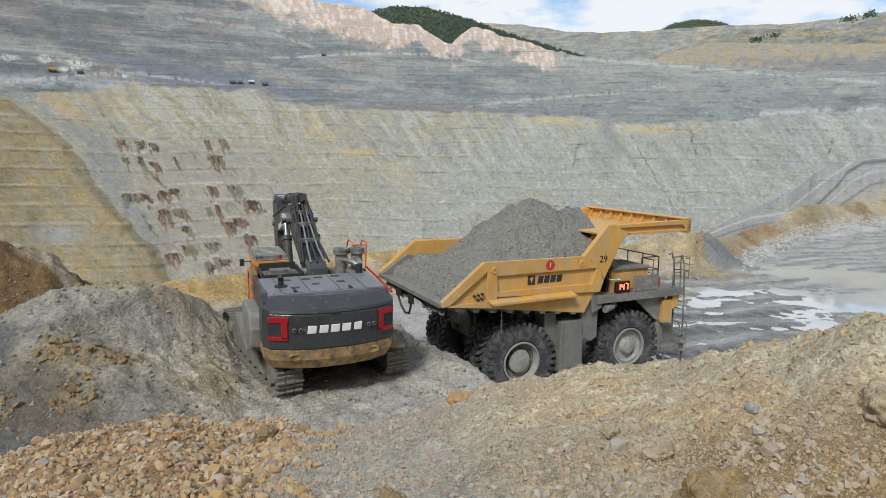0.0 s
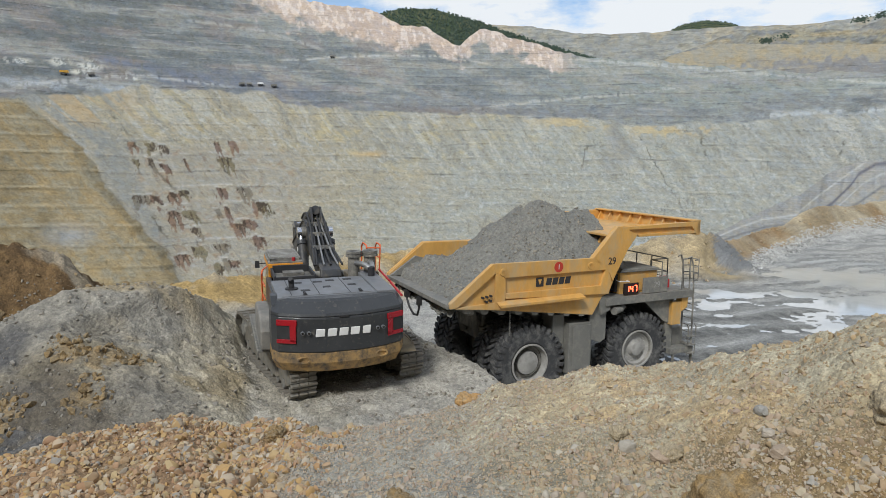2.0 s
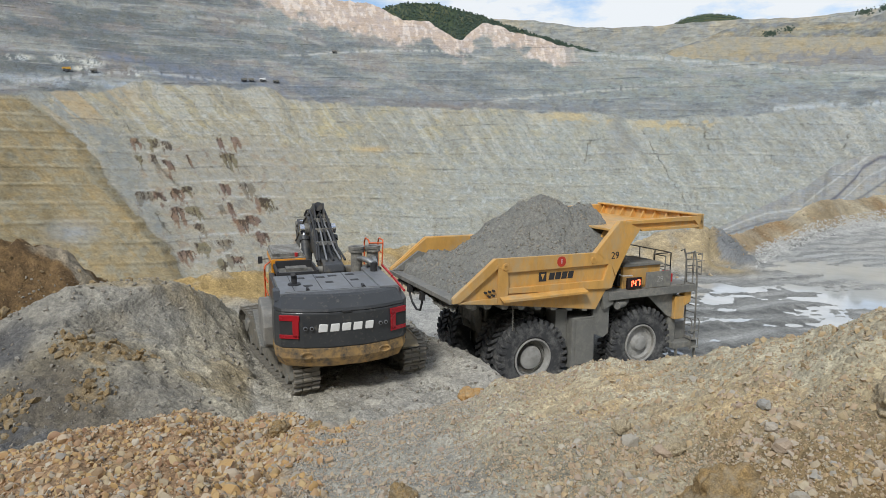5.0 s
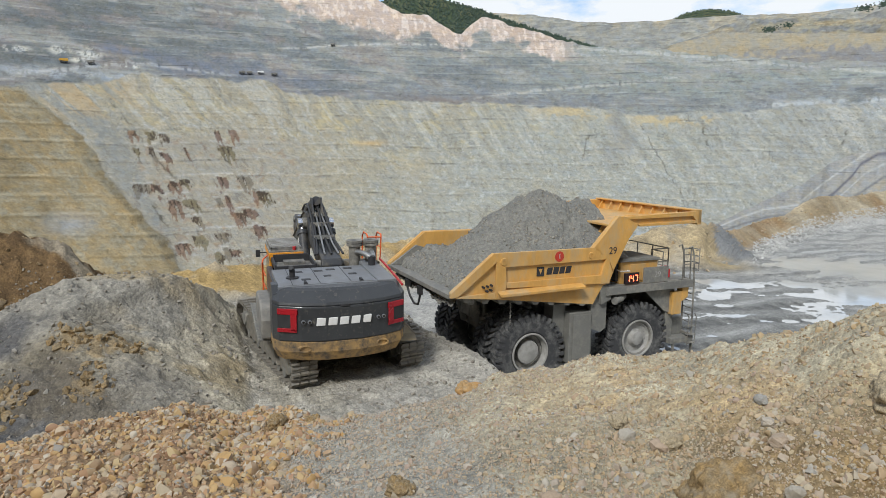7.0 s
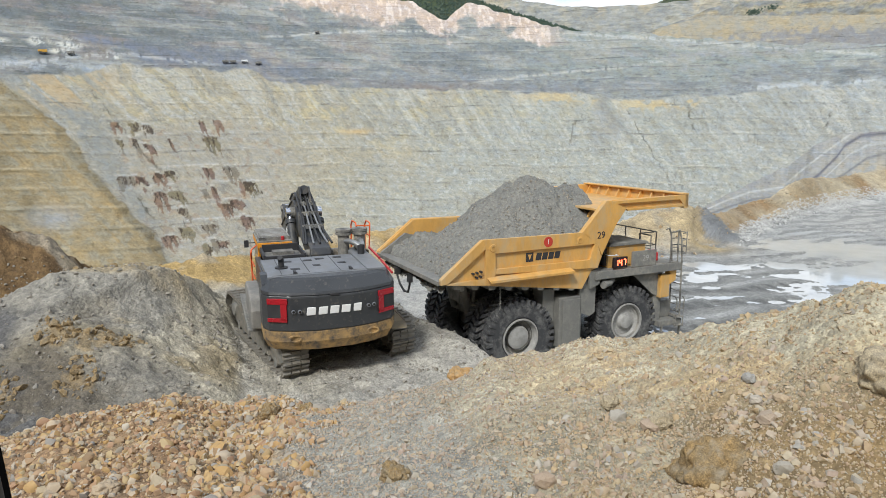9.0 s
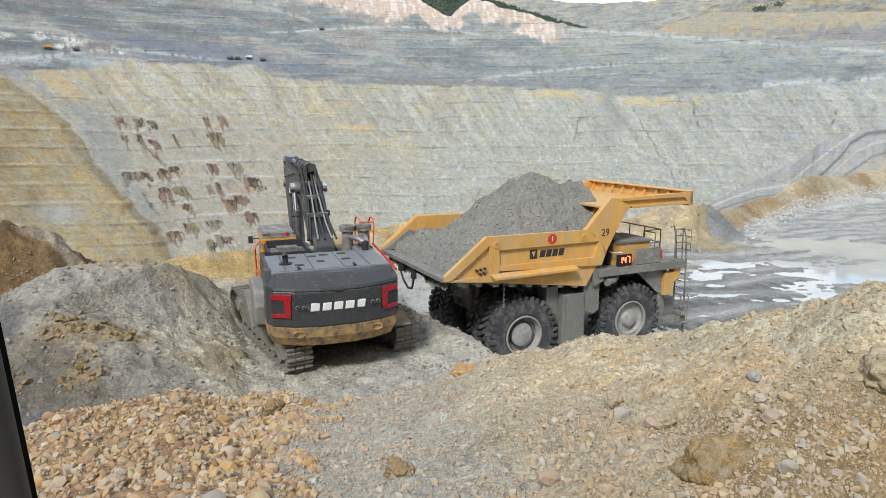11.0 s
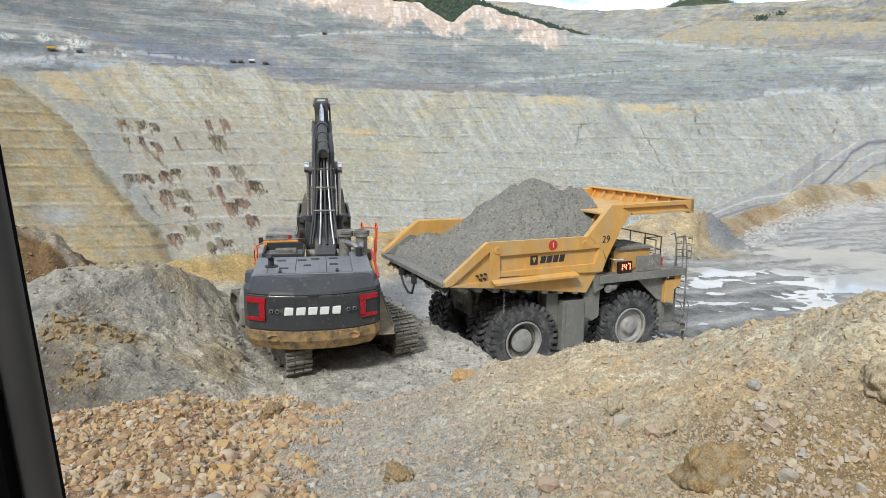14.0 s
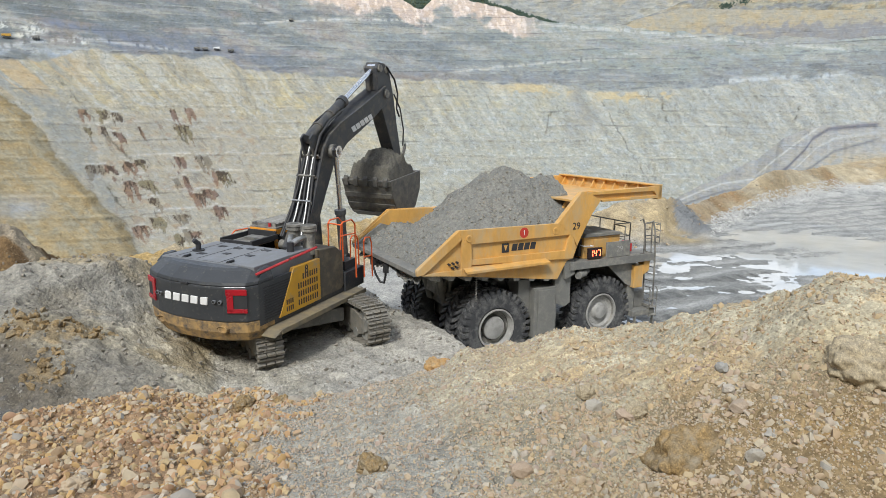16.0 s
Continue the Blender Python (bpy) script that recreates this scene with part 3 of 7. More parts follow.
    wide = np.where(az < -28, 3.2, wide)
    q = (r - rb) / wide
    ridge = np.where(q < 0, np.exp(-q * q * 1.1), 1)
    base = np.maximum(base, base * (1 - ridge) + zb * ridge)
    spill = np.exp(-((r - rb + wide * 2.2) / (wide * 0.7)) ** 2) * step(24, 27, az) * (1 - step(48, 60, az))
    base = base + spill * (0.22 + 0.5 * n2 + 0.3 * n3)
    heap = 0.9 * np.exp(-((az - 23.6) / 1.3) ** 2 - ((r - 53.0) / 2.4) ** 2) * (1 + n2 + 0.6 * n3)
    base = base + heap
    fall = np.clip(r - rb, 0, None)
    front = 1 - step(55, 75, np.abs(az))
    base = base - fall * 0.95 * front + (1 - front) * np.clip(r - 22, 0, 200) * 0.55
    # near berm
    rc, zc = along(az, [(p[0], p[1]) for p in CREST]), along(az, [(p[0], p[2]) for p in CREST])
    rc = rc + 0.5 * n2
    z0 = 5.6
    t = np.clip((r - 3.6) / (rc - 3.6), 0, None)
    near = np.where(t <= 1, z0 + (zc - z0) * t, zc - (r - rc) * 0.78)
    near = near - 0.10 * np.exp(-((t - 1) / 0.12) ** 2) + 0.20 * n2 + 0.07 * n3 + 0.12 * n1 + 0.035 * fbm(x * 8, y * 8, 4, 31)
    knob = 0.10 * np.exp(-((az - 34.2) / 1.6) ** 2 - ((r - 6.6) / 0.7) ** 2)
    near = near + knob
    h = np.log(np.exp((near - base) * 5).clip(1e-12, 1e12) + 1) / 5 + base
    # ---- colours
    on = step(-0.25, 0.25, near - base)
    c = np.zeros(x.shape + (3,)) + np.array((0.36, 0.365, 0.355))
    c = blend(c, (0.42, 0.415, 0.395), step(-0.2, 0.3, n2 + n1))
    wet = step(0.02, -0.05, road) * (1 - k)
    c = blend(c, (0.16, 0.163, 0.16), np.clip(wet + step(0.2, 0.7, np.sin((tv + 5.2 + 2.5 * n1) * 3.3)) * 0.6 * step(-1, 4, tu), 0, 1) * 0.75 * (1 - k))
    lane = tv + 0.16 * tu + 1.6 * n1 + 0.25 * n2
    tyre = step(0.15, 0.75, np.sin(lane * 2.6)) * step(-0.05, 0.3, fbm(lane * 0.9, tu * 0.05, 3, 57) + 0.25)
    lug = 0.6 + 0.4 * np.sin(tu * 6 + 4 * n2)
    on_way = (1 - k) * step(3, 7, tu) * step(38, 26, tu)
    c = blend(c, (0.225, 0.23, 0.225), on_way * step(30, 16, tu) * 0.85)
    c = blend(c, (0.12, 0.122, 0.12), tyre * lug * on_way * 0.85)
    c = blend(c, (0.47, 0.475, 0.47), step(0.5, 0.95, -np.sin(lane * 2.6)) * step(-0.1, 0.15, n2) * on_way * 0.5)
    c = blend(c, (0.41, 0.39, 0.345), k)
    c = blend(c, (0.38, 0.365, 0.33), k * step(-10, -5, az + 4 * n2) * 0.75)
    c = blend(c, (0.27, 0.25, 0.205), k * step(-0.1, 0.2, n1 + n2) * step(-19, -17, az) * step(-6, -10, az + 3 * n2) * 0.7)
    c = blend(c, (0.29, 0.28, 0.25), k * step(0.0, 0.35, n2) * 0.6)
    c = c * (1 + 0.2 * n3 * k)[..., None]
    ml = left * step(-0.2, 0.3, s)
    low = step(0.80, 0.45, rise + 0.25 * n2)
    c = blend(c, (0.30, 0.265, 0.195), ml)
    # flank by the digger: soil colour lightened to offset its shade
    c = blend(c, (0.40, 0.365, 0.29), ml * step(-26, -22, az + 5 * n2))
    c = blend(c, (0.285, 0.27, 0.235), ml * step(0.72, 0.86, rise + 0.3 * n1 + 0.1 * n2) * step(-22.5, -24.5, az + 4 * n2))
    # low left slopes: dark slate soil, deepened with painted shade
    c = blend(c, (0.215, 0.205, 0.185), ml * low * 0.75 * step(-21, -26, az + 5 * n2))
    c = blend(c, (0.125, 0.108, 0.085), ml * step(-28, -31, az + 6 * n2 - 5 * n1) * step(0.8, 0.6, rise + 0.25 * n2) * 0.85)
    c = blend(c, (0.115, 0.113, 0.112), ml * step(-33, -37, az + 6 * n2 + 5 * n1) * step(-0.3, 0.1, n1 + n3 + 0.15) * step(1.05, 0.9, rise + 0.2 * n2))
    c = blend(c, (0.335, 0.265, 0.155), ml * step(0.0, 0.25, fbm(x * 0.35 + 3, y * 0.35, 5, 55)) * 0.65)
    for a0, r0, wa_, wr_ in ((-31.8, 18.3, 1.1, 0.5), (-28.0, 18.0, 1.8, 0.35), (-31.0, 16.2, 1.5, 0.45), (-36.5, 16.6, 1.2, 0.6)):
        c = blend(c, (0.29, 0.215, 0.12), ml * step(0.3, 0.75, np.exp(-((az - a0 + 3 * n2) / wa_) ** 2 - ((r - r0 + 1.2 * n2) / wr_) ** 2) * (1 + 2.2 * n3 + 1.5 * n2)) * 0.75)
    c = c * (1 + ml * (0.25 * n3 + 0.15 * fbm(x * 9, y * 9, 3, 33)))[..., None]
    bb = step(-1.8, -1.0, q)
    bc = blend(np.zeros(c.shape) + np.array((0.42, 0.30, 0.135)), (0.45, 0.365, 0.235), step(-9, -4, az + 8 * n2))
    bc = blend(bc, (0.355, 0.285, 0.185), step(19, 26, az + 6 * n2))
    brown = step(-28.0, -30.5, az + 3 * n2)
    # brown bank deepened and streaked dark to paint in its shadows
    bc = blend(bc, (0.155, 0.10, 0.05), brown)
    bc = blend(bc, (0.24, 0.155, 0.07), brown * step(-0.05, 0.2, fbm(az * 0.25 + r * 0.5, r * 0.9 - az * 0.12, 4, 133)) * 0.8)
    bc = blend(bc, (0.085, 0.055, 0.03), brown * step(0.12, 0.3, fbm(az * 0.6, r * 1.6 + az * 0.3, 4, 135)) * 0.7)
    bn = fbm(x * 0.22, y * 0.22, 5, 131)
    bc = blend(bc, (0.36, 0.33, 0.27), step(0.05, 0.3, n2) * 0.6)
    bc = blend(bc, (0.31, 0.20, 0.10), step(0.08, 0.25, fbm(x * 0.08, y * 0.08, 5, 171)) * step(20, 27, az) * 0.8)
    bc = blend(bc, (0.46, 0.40, 0.29), step(0.05, 0.25, fbm(x * 0.14, y * 0.14, 5, 173)) * step(20, 27, az) * 0.7)
    bc = bc * (1 + 0.25 * bn + 0.3 * n3 + 0.2 * fbm(x * 0.9, y * 0.9, 4, 175))[..., None]
    c = c * (1 - bb[..., None]) + bc * bb[..., None]
    c = blend(c, (0.52, 0.52, 0.505), np.clip(spill * 1.5, 0, 1) * step(-0.2, 0.25, n2 + 0.6 * n3) * 0.85)
    c = blend(c, (0.40, 0.31, 0.165), np.exp(-((az - 22.8) / 2.2) ** 2 - ((r - 48.6) / 1.9) ** 2) * step(-0.3, 0.1, n2 + 0.2) * (1 - k))
    c = blend(c, (0.24, 0.25, 0.26), step(0.12, 0.3, heap + 0.15 * n3))
    tan = blend(np.zeros(c.shape) + np.array((0.425, 0.36, 0.25)), (0.42, 0.385, 0.30), step(-0.1, 0.25, n1 + 0.6 * n2))
    tan = blend(tan, (0.45, 0.345, 0.19), step(0.06, 0.32, fbm(x * 0.6, y * 0.6 + 9, 5, 61)) * 0.4)
    tan = blend(tan, (0.41, 0.40, 0.365), step(6.0, 0, az + 8 * n2 + 1.6 * (r - 6.5)) * step(9.6, 8.0, r + n2))
    tan = blend(tan, (0.40, 0.275, 0.155), step(-12.6, -15.0, az + 9 * n2 - 1.05 * (r - 7)) * 0.9)
    tan = blend(tan, (0.37, 0.235, 0.145), step(-19, -25, az + 9 * n2 - 1.05 * (r - 7)) * step(-0.3, 0.1, n2 + n1 + 0.1) * 0.7)
    tan = blend(tan, (0.30, 0.21, 0.11), step(19, 24, az + 5 * n2) * step(5.6, 4.8, r + 0.8 * n2) * step(-0.25, 0.1, n1 + n2 + 0.1) * 0.85)
    tan = blend(tan, (0.36, 0.25, 0.12), step(0.10, 0.26, fbm(x * 0.9 + 4, y * 0.9, 5, 65)) * step(12, 17, az) * step(6.4, 5.8, r) * 0.5)
    tan = blend(tan, (0.46, 0.30, 0.14), step(0.24, 0.32, fbm(x * 2.2, y * 2.2 + 5, 4, 67)) * step(4, 10, az) * 0.35)
    tan = blend(tan, (0.52, 0.27, 0.07), np.exp(-((az - 1.9) / 1.2) ** 2 - ((r - 8.5) / 0.35) ** 2))
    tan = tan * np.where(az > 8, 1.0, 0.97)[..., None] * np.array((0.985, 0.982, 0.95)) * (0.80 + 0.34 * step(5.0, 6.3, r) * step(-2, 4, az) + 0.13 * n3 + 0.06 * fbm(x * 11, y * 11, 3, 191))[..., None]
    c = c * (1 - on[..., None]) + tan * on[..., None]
    return x, y, h, c


az_cols = np.concatenate([np.linspace(-180, -48, 60, endpoint=False), np.linspace(-48, 48, 570), np.linspace(48, 180, 60)[1:-1]])
rb_ = along(az_cols, [(p[0], p[1]) for p in BUND])
wd_ = np.where(az_cols > 15, 3.0 + 0.22 * np.clip(az_cols - 15, 0, 40), 3.5)


def ring(a, b, n):
    t = np.linspace(0, 1, n, endpoint=False)[:, None]
    return a * (b / a) ** t


near_, far_ = np.full_like(rb_, 11.5), rb_ - 2.2 * wd_
R_ = np.concatenate([ring(0.02 + 0 * rb_, 3.2 + 0 * rb_, 18), ring(3.2 + 0 * rb_, near_, 200), ring(near_, far_, 215), ring(far_, rb_ + 1.5, 90), ring(rb_ + 1.5, rb_ + 75, 26)])
A_ = np.broadcast_to(az_cols[None, :], R_.shape)
gx, gy, gz, gc = bench_height(A_, R_)
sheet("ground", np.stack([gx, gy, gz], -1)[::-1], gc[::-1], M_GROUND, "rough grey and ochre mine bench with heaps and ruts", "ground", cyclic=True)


# standing water: one level sheet that the low spots of the road show
wa, wr = np.meshgrid(np.linspace(16, 47, 60), np.linspace(26, 66, 40))
wx, wy = wr * np.sin(np.radians(wa)), wr * np.cos(np.radians(wa))
sheet("water", np.stack([wx, wy, np.full_like(wx, -0.004)], -1)[::-1], None, M_WATER, "shallow muddy rain puddles on the haul road", "puddle")

# ---------------------------------------------------------------- the pit
FS = 2.0                                    # the far wall's distance, in units of 100 m per 100
B1 = [(-50, 3.3), (-43.4, 3.5), (-34.4, 4.0), (-30.9, 4.4), (-26.6, 5.2), (-16.4, 5.4), (-14.6, 4.2), (-9.4, 4.25), (-4.5, 3.85), (3.5, 3.55),
      (12.7, 3.15), (15.1, 3.0), (21.8, 2.6), (25.1, 3.35), (31.5, 3.6), (41, 3.5), (50, 3.5)]
RIM = [(-50, 14.5), (-33.6, 14.4), (-22.5, 13.9), (-15.2, 12.9), (-11.1, 12.6), (-7.3, 12.15), (-4.9, 11.15), (-2.5, 10.95), (-0.6, 9.7), (0.4, 9.5),
       (2.1, 10.95), (3.8, 10.5), (8.2, 9.1), (10.6, 8.55), (13.9, 8.2), (17.5, 8.0), (21.1, 7.3), (27, 6.75), (33.6, 6.3), (43.5, 6.0), (50, 6)]
SPUR = [(-12.6, -22.7), (-10.5, -23.5), (-8.1, -24.6), (-6.8, -25.7), (-4.0, -27.7), (-1.3, -29.3), (0.9, -30.4), (2.1, -31.9), (4.0, -34.1), (5.2, -37.5), (7, -44), (15, -60)]
# brown slots blasted out of the benches, coloured on with their shade: bearing, height of the top and half width, in
# degrees
SLOTS = [(-26.8, 1.1, 0.28), (-25.5, 1.1, 0.38), (-24.6, 0.85, 0.33), (-20.4, 1.2, 0.19), (-19.2, 1.3, 0.28), (-26.6, -0.25, 0.23), (-25.5, -0.25, 0.23), (-24.6, -0.65, 0.38), (-22.9, -0.25, 0.11),
         (-19.8, -0.1, 0.52), (-26.4, -3.2, 0.66), (-25.3, -3.2, 0.38), (-23.9, -3.0, 0.47), (-23.1, -2.8, 0.33), (-18.5, -2.5, 0.56), (-20.2, -2.65, 0.42), (-24.0, -4.55, 0.47), (-22.7, -4.5, 0.56),
         (-20.5, -4.4, 0.23), (-19.8, -4.25, 0.21), (-17.4, -3.85, 0.42), (-16.7, -3.95, 0.56), (-22.3, -5.9, 0.42), (-18.0, -5.35, 0.47), (-19.0, -5.7, 0.47), (-22.3, -7.5, 0.52), (-20.4, -7.35, 0.56),
         (-17.3, -6.75, 0.38), (-23.4, -8.15, 0.56), (-20.7, -9.0, 0.28), (-20.0, -8.65, 0.28), (-19.3, -8.85, 0.38)]
CRACKS = [  # open joints: bearing and height of the top, height of the foot, lean, half width, depth of tone
    (15.7, 2.1, -4.0, 0.63, 0.065, 0.8), (20.4, 2.6, -0.2, 0.35, 0.08, 0.85), (11.7, 1.4, -0.9, -0.25, 0.09, 0.7), (30.8, 1.6, 0.4, -0.18, 0.08, 0.9), (-3.0, 3.0, 0.5, 0.5, 0.06, 0.45),
    (6.0, 2.6, -1.5, 0.5, 0.06, 0.4), (-27.2, 2.0, 1.2, 0.6, 0.07, 0.8), (-26.5, -0.9, -2.3, 0.51, 0.07, 0.8), (-25.5, -0.8, -2.8, 0.9, 0.08, 0.8), (-19.7, -0.9, -2.4, 0.39, 0.08, 0.9),
    (-25.6, -4.8, -6.8, 0.58, 0.09, 0.9), (-17.1, -8.5, -10.4, 0.34, 0.08, 0.7), (-28.2, 3.3, 0.2, 0.75, 0.07, 0.8)]


ROADS = [  # haul roads and benches on the upper slopes: bearing and height in degrees, half width, colour
    ([(-34.2, 4.9), (-30.8, 5.4), (-26.6, 6.2), (-18.6, 5.6)], 0.14, (0.36, 0.37, 0.38), 0.8),
    ([(-14.9, 7.9), (-7.5, 8.5), (-1.6, 8.6), (3.0, 7.95)], 0.09, (0.40, 0.395, 0.37), 0.8),
    ([(3.0, 4.4), (10.2, 5.1), (15.0, 5.4), (18.6, 5.8)], 0.12, (0.38, 0.38, 0.355), 0.7),
    ([(10.1, 8.3), (17.5, 7.6), (23.5, 6.8), (33.7, 5.5)], 0.14, (0.38, 0.385, 0.37), 0.8),
    ([(25.0, 3.4), (28.6, 3.6), (34.0, 3.7)], 0.22, (0.40, 0.42, 0.43), 0.8),
    ([(-26.8, 8.9), (-18.3, 8.6), (-13.3, 8.1)], 0.10, (0.20, 0.205, 0.22), 0.7),
    ([(-22.3, 10.6), (-16.0, 10.1), (-11.4, 8.9)], 0.12, (0.34, 0.34, 0.33), 0.7),
    ([(4.4, 6.1), (12.5, 5.9), (21.2, 4.9), (28.0, 5.2)], 0.16, (0.22, 0.23, 0.24), 0.6),
    ([(-8, 4.6), (3.5, 4.0), (10, 3.7), (13, 3.5)], 0.25, (0.19, 0.195, 0.205), 0.7),
    ([(-28.5, 7.2), (-22.6, 6.4), (-17.7, 5.7), (-15.1, 4.9)], 0.3, (0.15, 0.165, 0.205), 0.85),
    ([(14, 6.6), (18, 6.3), (24, 6.0), (30, 6.2), (34, 6.3)], 0.2, (0.24, 0.245, 0.26), 0.7),
]


def pit_wall(az, f):
    """f: 0 at the foot, 1 at the lip of the main face, 2 at the rim."""
    b1, rim = along(az, B1), along(az, RIM)
    wob = fbm(az * 0.35, f * 3, 4, 71)
    b1 = b1 + 0.55 * wob
    el = np.where(f <= 1, -18 + (b1 + 18) * f, b1 + (rim - b1) * (f - 1)) + 0.25 * fbm(az * 1.1, az * 0 + 2, 5, 73) * step(1.8, 2.0, f)
    R = 226 + 4.73 * (el + 18) + 15.4 * np.log(1 + np.exp((el - 4) / 0.8))
    z = np.tan(np.radians(el)) * R
    # benches cut into the faces
    lv = z / 7.0 + 0.30 * fbm(az * 0.12, az * 0 + 1, 2, 75) + 0.03 * fbm(az * 1.7, z * 0.1, 3, 76)
    fr = lv - np.floor(lv)
    stair = np.floor(lv) + step(0.0, 0.22, fr) - lv
    cut = np.where(f <= 1, 0.15 + 0.6 * step(-9, -16, az), 0.4)
    R = R + stair * cut
    lv2 = z / 24.0 + 0.5 * fbm(az * 0.1, az * 0 + 5, 3, 77)
    R = R + (np.floor(lv2) + step(0.0, 0.12, lv2 - np.floor(lv2)) - lv2) * np.where(f > 1, 7, 1.5)
    # broken rock
    slant = az + 0.75 * el + 0.8 * fbm(az * 0.3, el * 0.5, 5, 91)
    block = cells(slant * 1.1, el * 1.7, 151) * 0.5 + cells(slant * 2.6, el * 4.2, 153) * 0.6 + cells(slant * 5.0, el * 7.0, 155) * 0.55
    shelf = cells(az * 0.5 + 0.3 * el, el * 2.6, 161) * 0.55 + cells(az * 1.5, el * 6.0, 163) * 0.6 + cells(az * 3.8, el * 9.0, 165) * 0.6
    R = R + np.where(f <= 1, 0.16 * block, 0.22 * shelf)
    # gullies and bulges
    R = R + np.where(f <= 1, 5, 2) * fbm(az * 0.22, z * 0.012, 2, 79) + np.where(f <= 1, 0.6, 0.25) * fbm(az * 1.0 + 0.08 * z, z * 0.08, 3, 81)
    fan = np.exp(-((az - 14.2 - 0.5 * np.sin(el * 2)) / (0.35 + 0.35 * np.clip(b1 - el, 0, 4))) ** 2) * step(-2.5, 0, el - b1 + 2.2)
    R = R + 1.5 * fan * (f <= 1)
    # the spur in front
    sp = along(el, SPUR) + 0.45 * fbm(el * 0.9, az * 0.1, 5, 85)
    k = step(-0.25, 0.9, sp - az)
    Rs = R - 4 + 1.2 * fbm(az * 0.5, el * 0.4, 3, 87) + 0.1 * fbm(az * 3, el * 1.2, 3, 88)
    R = R * (1 - k) + Rs * k
    # rock colours
    n1, n2, n3 = fbm(az * 0.3, el * 0.5, 5, 91), fbm(az * 1.2, el * 1.6, 5, 93), fbm(az * 4 + 0.8 * el, el * 2.2, 5, 95)
    tiny = fbm(az * 9, el * 9, 4, 121)
    streak = fbm(slant * 2.1, el * 0.25, 5, 97)
    strata = fbm(az * 0.22 + 3, (el + 0.03 * az) * 5.0, 4, 111)
    below = b1 - el
    c = np.zeros(az.shape + (3,)) + np.array((0.298, 0.272, 0.212))
    c = blend(c, (0.283, 0.293, 0.27), step(-12, 14, az + 16 * n1))
    c = blend(c, (0.275, 0.285, 0.28), step(17, 28, az + 8 * n1) * 0.8)
    c = blend(c, (0.285, 0.29, 0.268), step(0.5, 8, below + 5 * n1) * step(-14, -4, az) * 0.6)
    c = blend(c, (0.37, 0.325, 0.205), step(0.14, 0.34, fbm(az * 0.55, el * 1.1, 5, 92)) * step(16, 0, az) * step(7, 2, below) * 0.55)
    c = blend(c, (0.36, 0.355, 0.325), step(0.10, 0.24, streak) * step(8, 2.5, below) * 0.6)
    c = blend(c, (0.235, 0.235, 0.215), step(0.14, 0.28, -streak) * step(8, 2.5, below) * 0.6)
    c = blend(c, (0.34, 0.34, 0.325), step(0.15, 0.35, -n2) * 0.2)
    crag = 1 - np.abs(fbm(slant * 3.2, el * 1.3, 4, 157)) * 2
    hatch = cells(slant * 8.0 + 0.6 * n3, el * 2.0, 158) + cells(slant * 3.5 + 0.4 * n3, el * 0.9, 159)
    c = c * (1 + 0.10 * strata + 0.05 * n3 + 0.06 * n2 + 0.05 * tiny + 0.12 * block + 0.06 * hatch - 0.30 * step(0.94, 0.99, crag))[..., None]
    # ledges: sunlit tread and shaded riser painted as a thin pale line and a dark one under it, broken along their
    # length
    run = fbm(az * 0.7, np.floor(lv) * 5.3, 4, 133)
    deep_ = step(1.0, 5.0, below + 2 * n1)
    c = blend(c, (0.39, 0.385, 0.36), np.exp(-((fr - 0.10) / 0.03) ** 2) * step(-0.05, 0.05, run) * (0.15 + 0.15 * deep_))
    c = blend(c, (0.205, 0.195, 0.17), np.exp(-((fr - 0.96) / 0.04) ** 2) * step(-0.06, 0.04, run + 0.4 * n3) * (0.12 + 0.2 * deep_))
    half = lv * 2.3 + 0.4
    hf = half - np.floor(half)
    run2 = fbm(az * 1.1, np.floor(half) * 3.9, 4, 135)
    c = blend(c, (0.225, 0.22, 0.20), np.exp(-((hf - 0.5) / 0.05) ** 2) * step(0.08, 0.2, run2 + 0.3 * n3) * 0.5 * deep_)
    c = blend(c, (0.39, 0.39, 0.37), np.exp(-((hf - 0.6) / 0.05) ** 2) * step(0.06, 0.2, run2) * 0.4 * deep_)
    # short dark clefts and pale scars
    cleft = step(0.30, 0.40, fbm(az * 4.5, el * 1.5, 3, 137)) * step(0.02, 0.2, fbm(az * 0.5, el * 0.9, 3, 138))
    c = blend(c, (0.15, 0.14, 0.115), cleft * 0.35)
    scar = step(0.34, 0.42, fbm(az * 3.5 + 7, el * 3.5, 4, 139))
    c = blend(c, (0.44, 0.44, 0.425), scar * 0.4 * deep_)
    c = blend(c, (0.41, 0.335, 0.205), np.exp(-((below - 0.55 + 0.8 * n2) / 0.45) ** 2) * step(5, 9, az) * step(22.5, 20.5, az) * (1 - np.exp(-((az - 14.2) / 1.0) ** 2)) * step(-0.25, 0.0, n2) * 0.85)
    c = blend(c, (0.45, 0.33, 0.17), np.exp(-((az + 7.6 + 0.6 * n3) / 1.4) ** 2 - ((el - 0.15) / 0.25) ** 2) * 0.8)
    c = blend(c, (0.215, 0.218, 0.212), fan * 0.8)
    # fresh blasted benches with brown holes
    zone = step(-30, -26.5, az + 2 * n1) * step(-11, -15, az + 3 * n1) * step(1.2, -0.2, el + n1) * step(-11, -9, el)
    c = blend(c, (0.285, 0.272, 0.245), zone * 0.6)
    c = blend(c, (0.46, 0.455, 0.44), zone * np.exp(-((fr - 0.12) / 0.05) ** 2) * step(-0.05, 0.1, run) * 0.3)
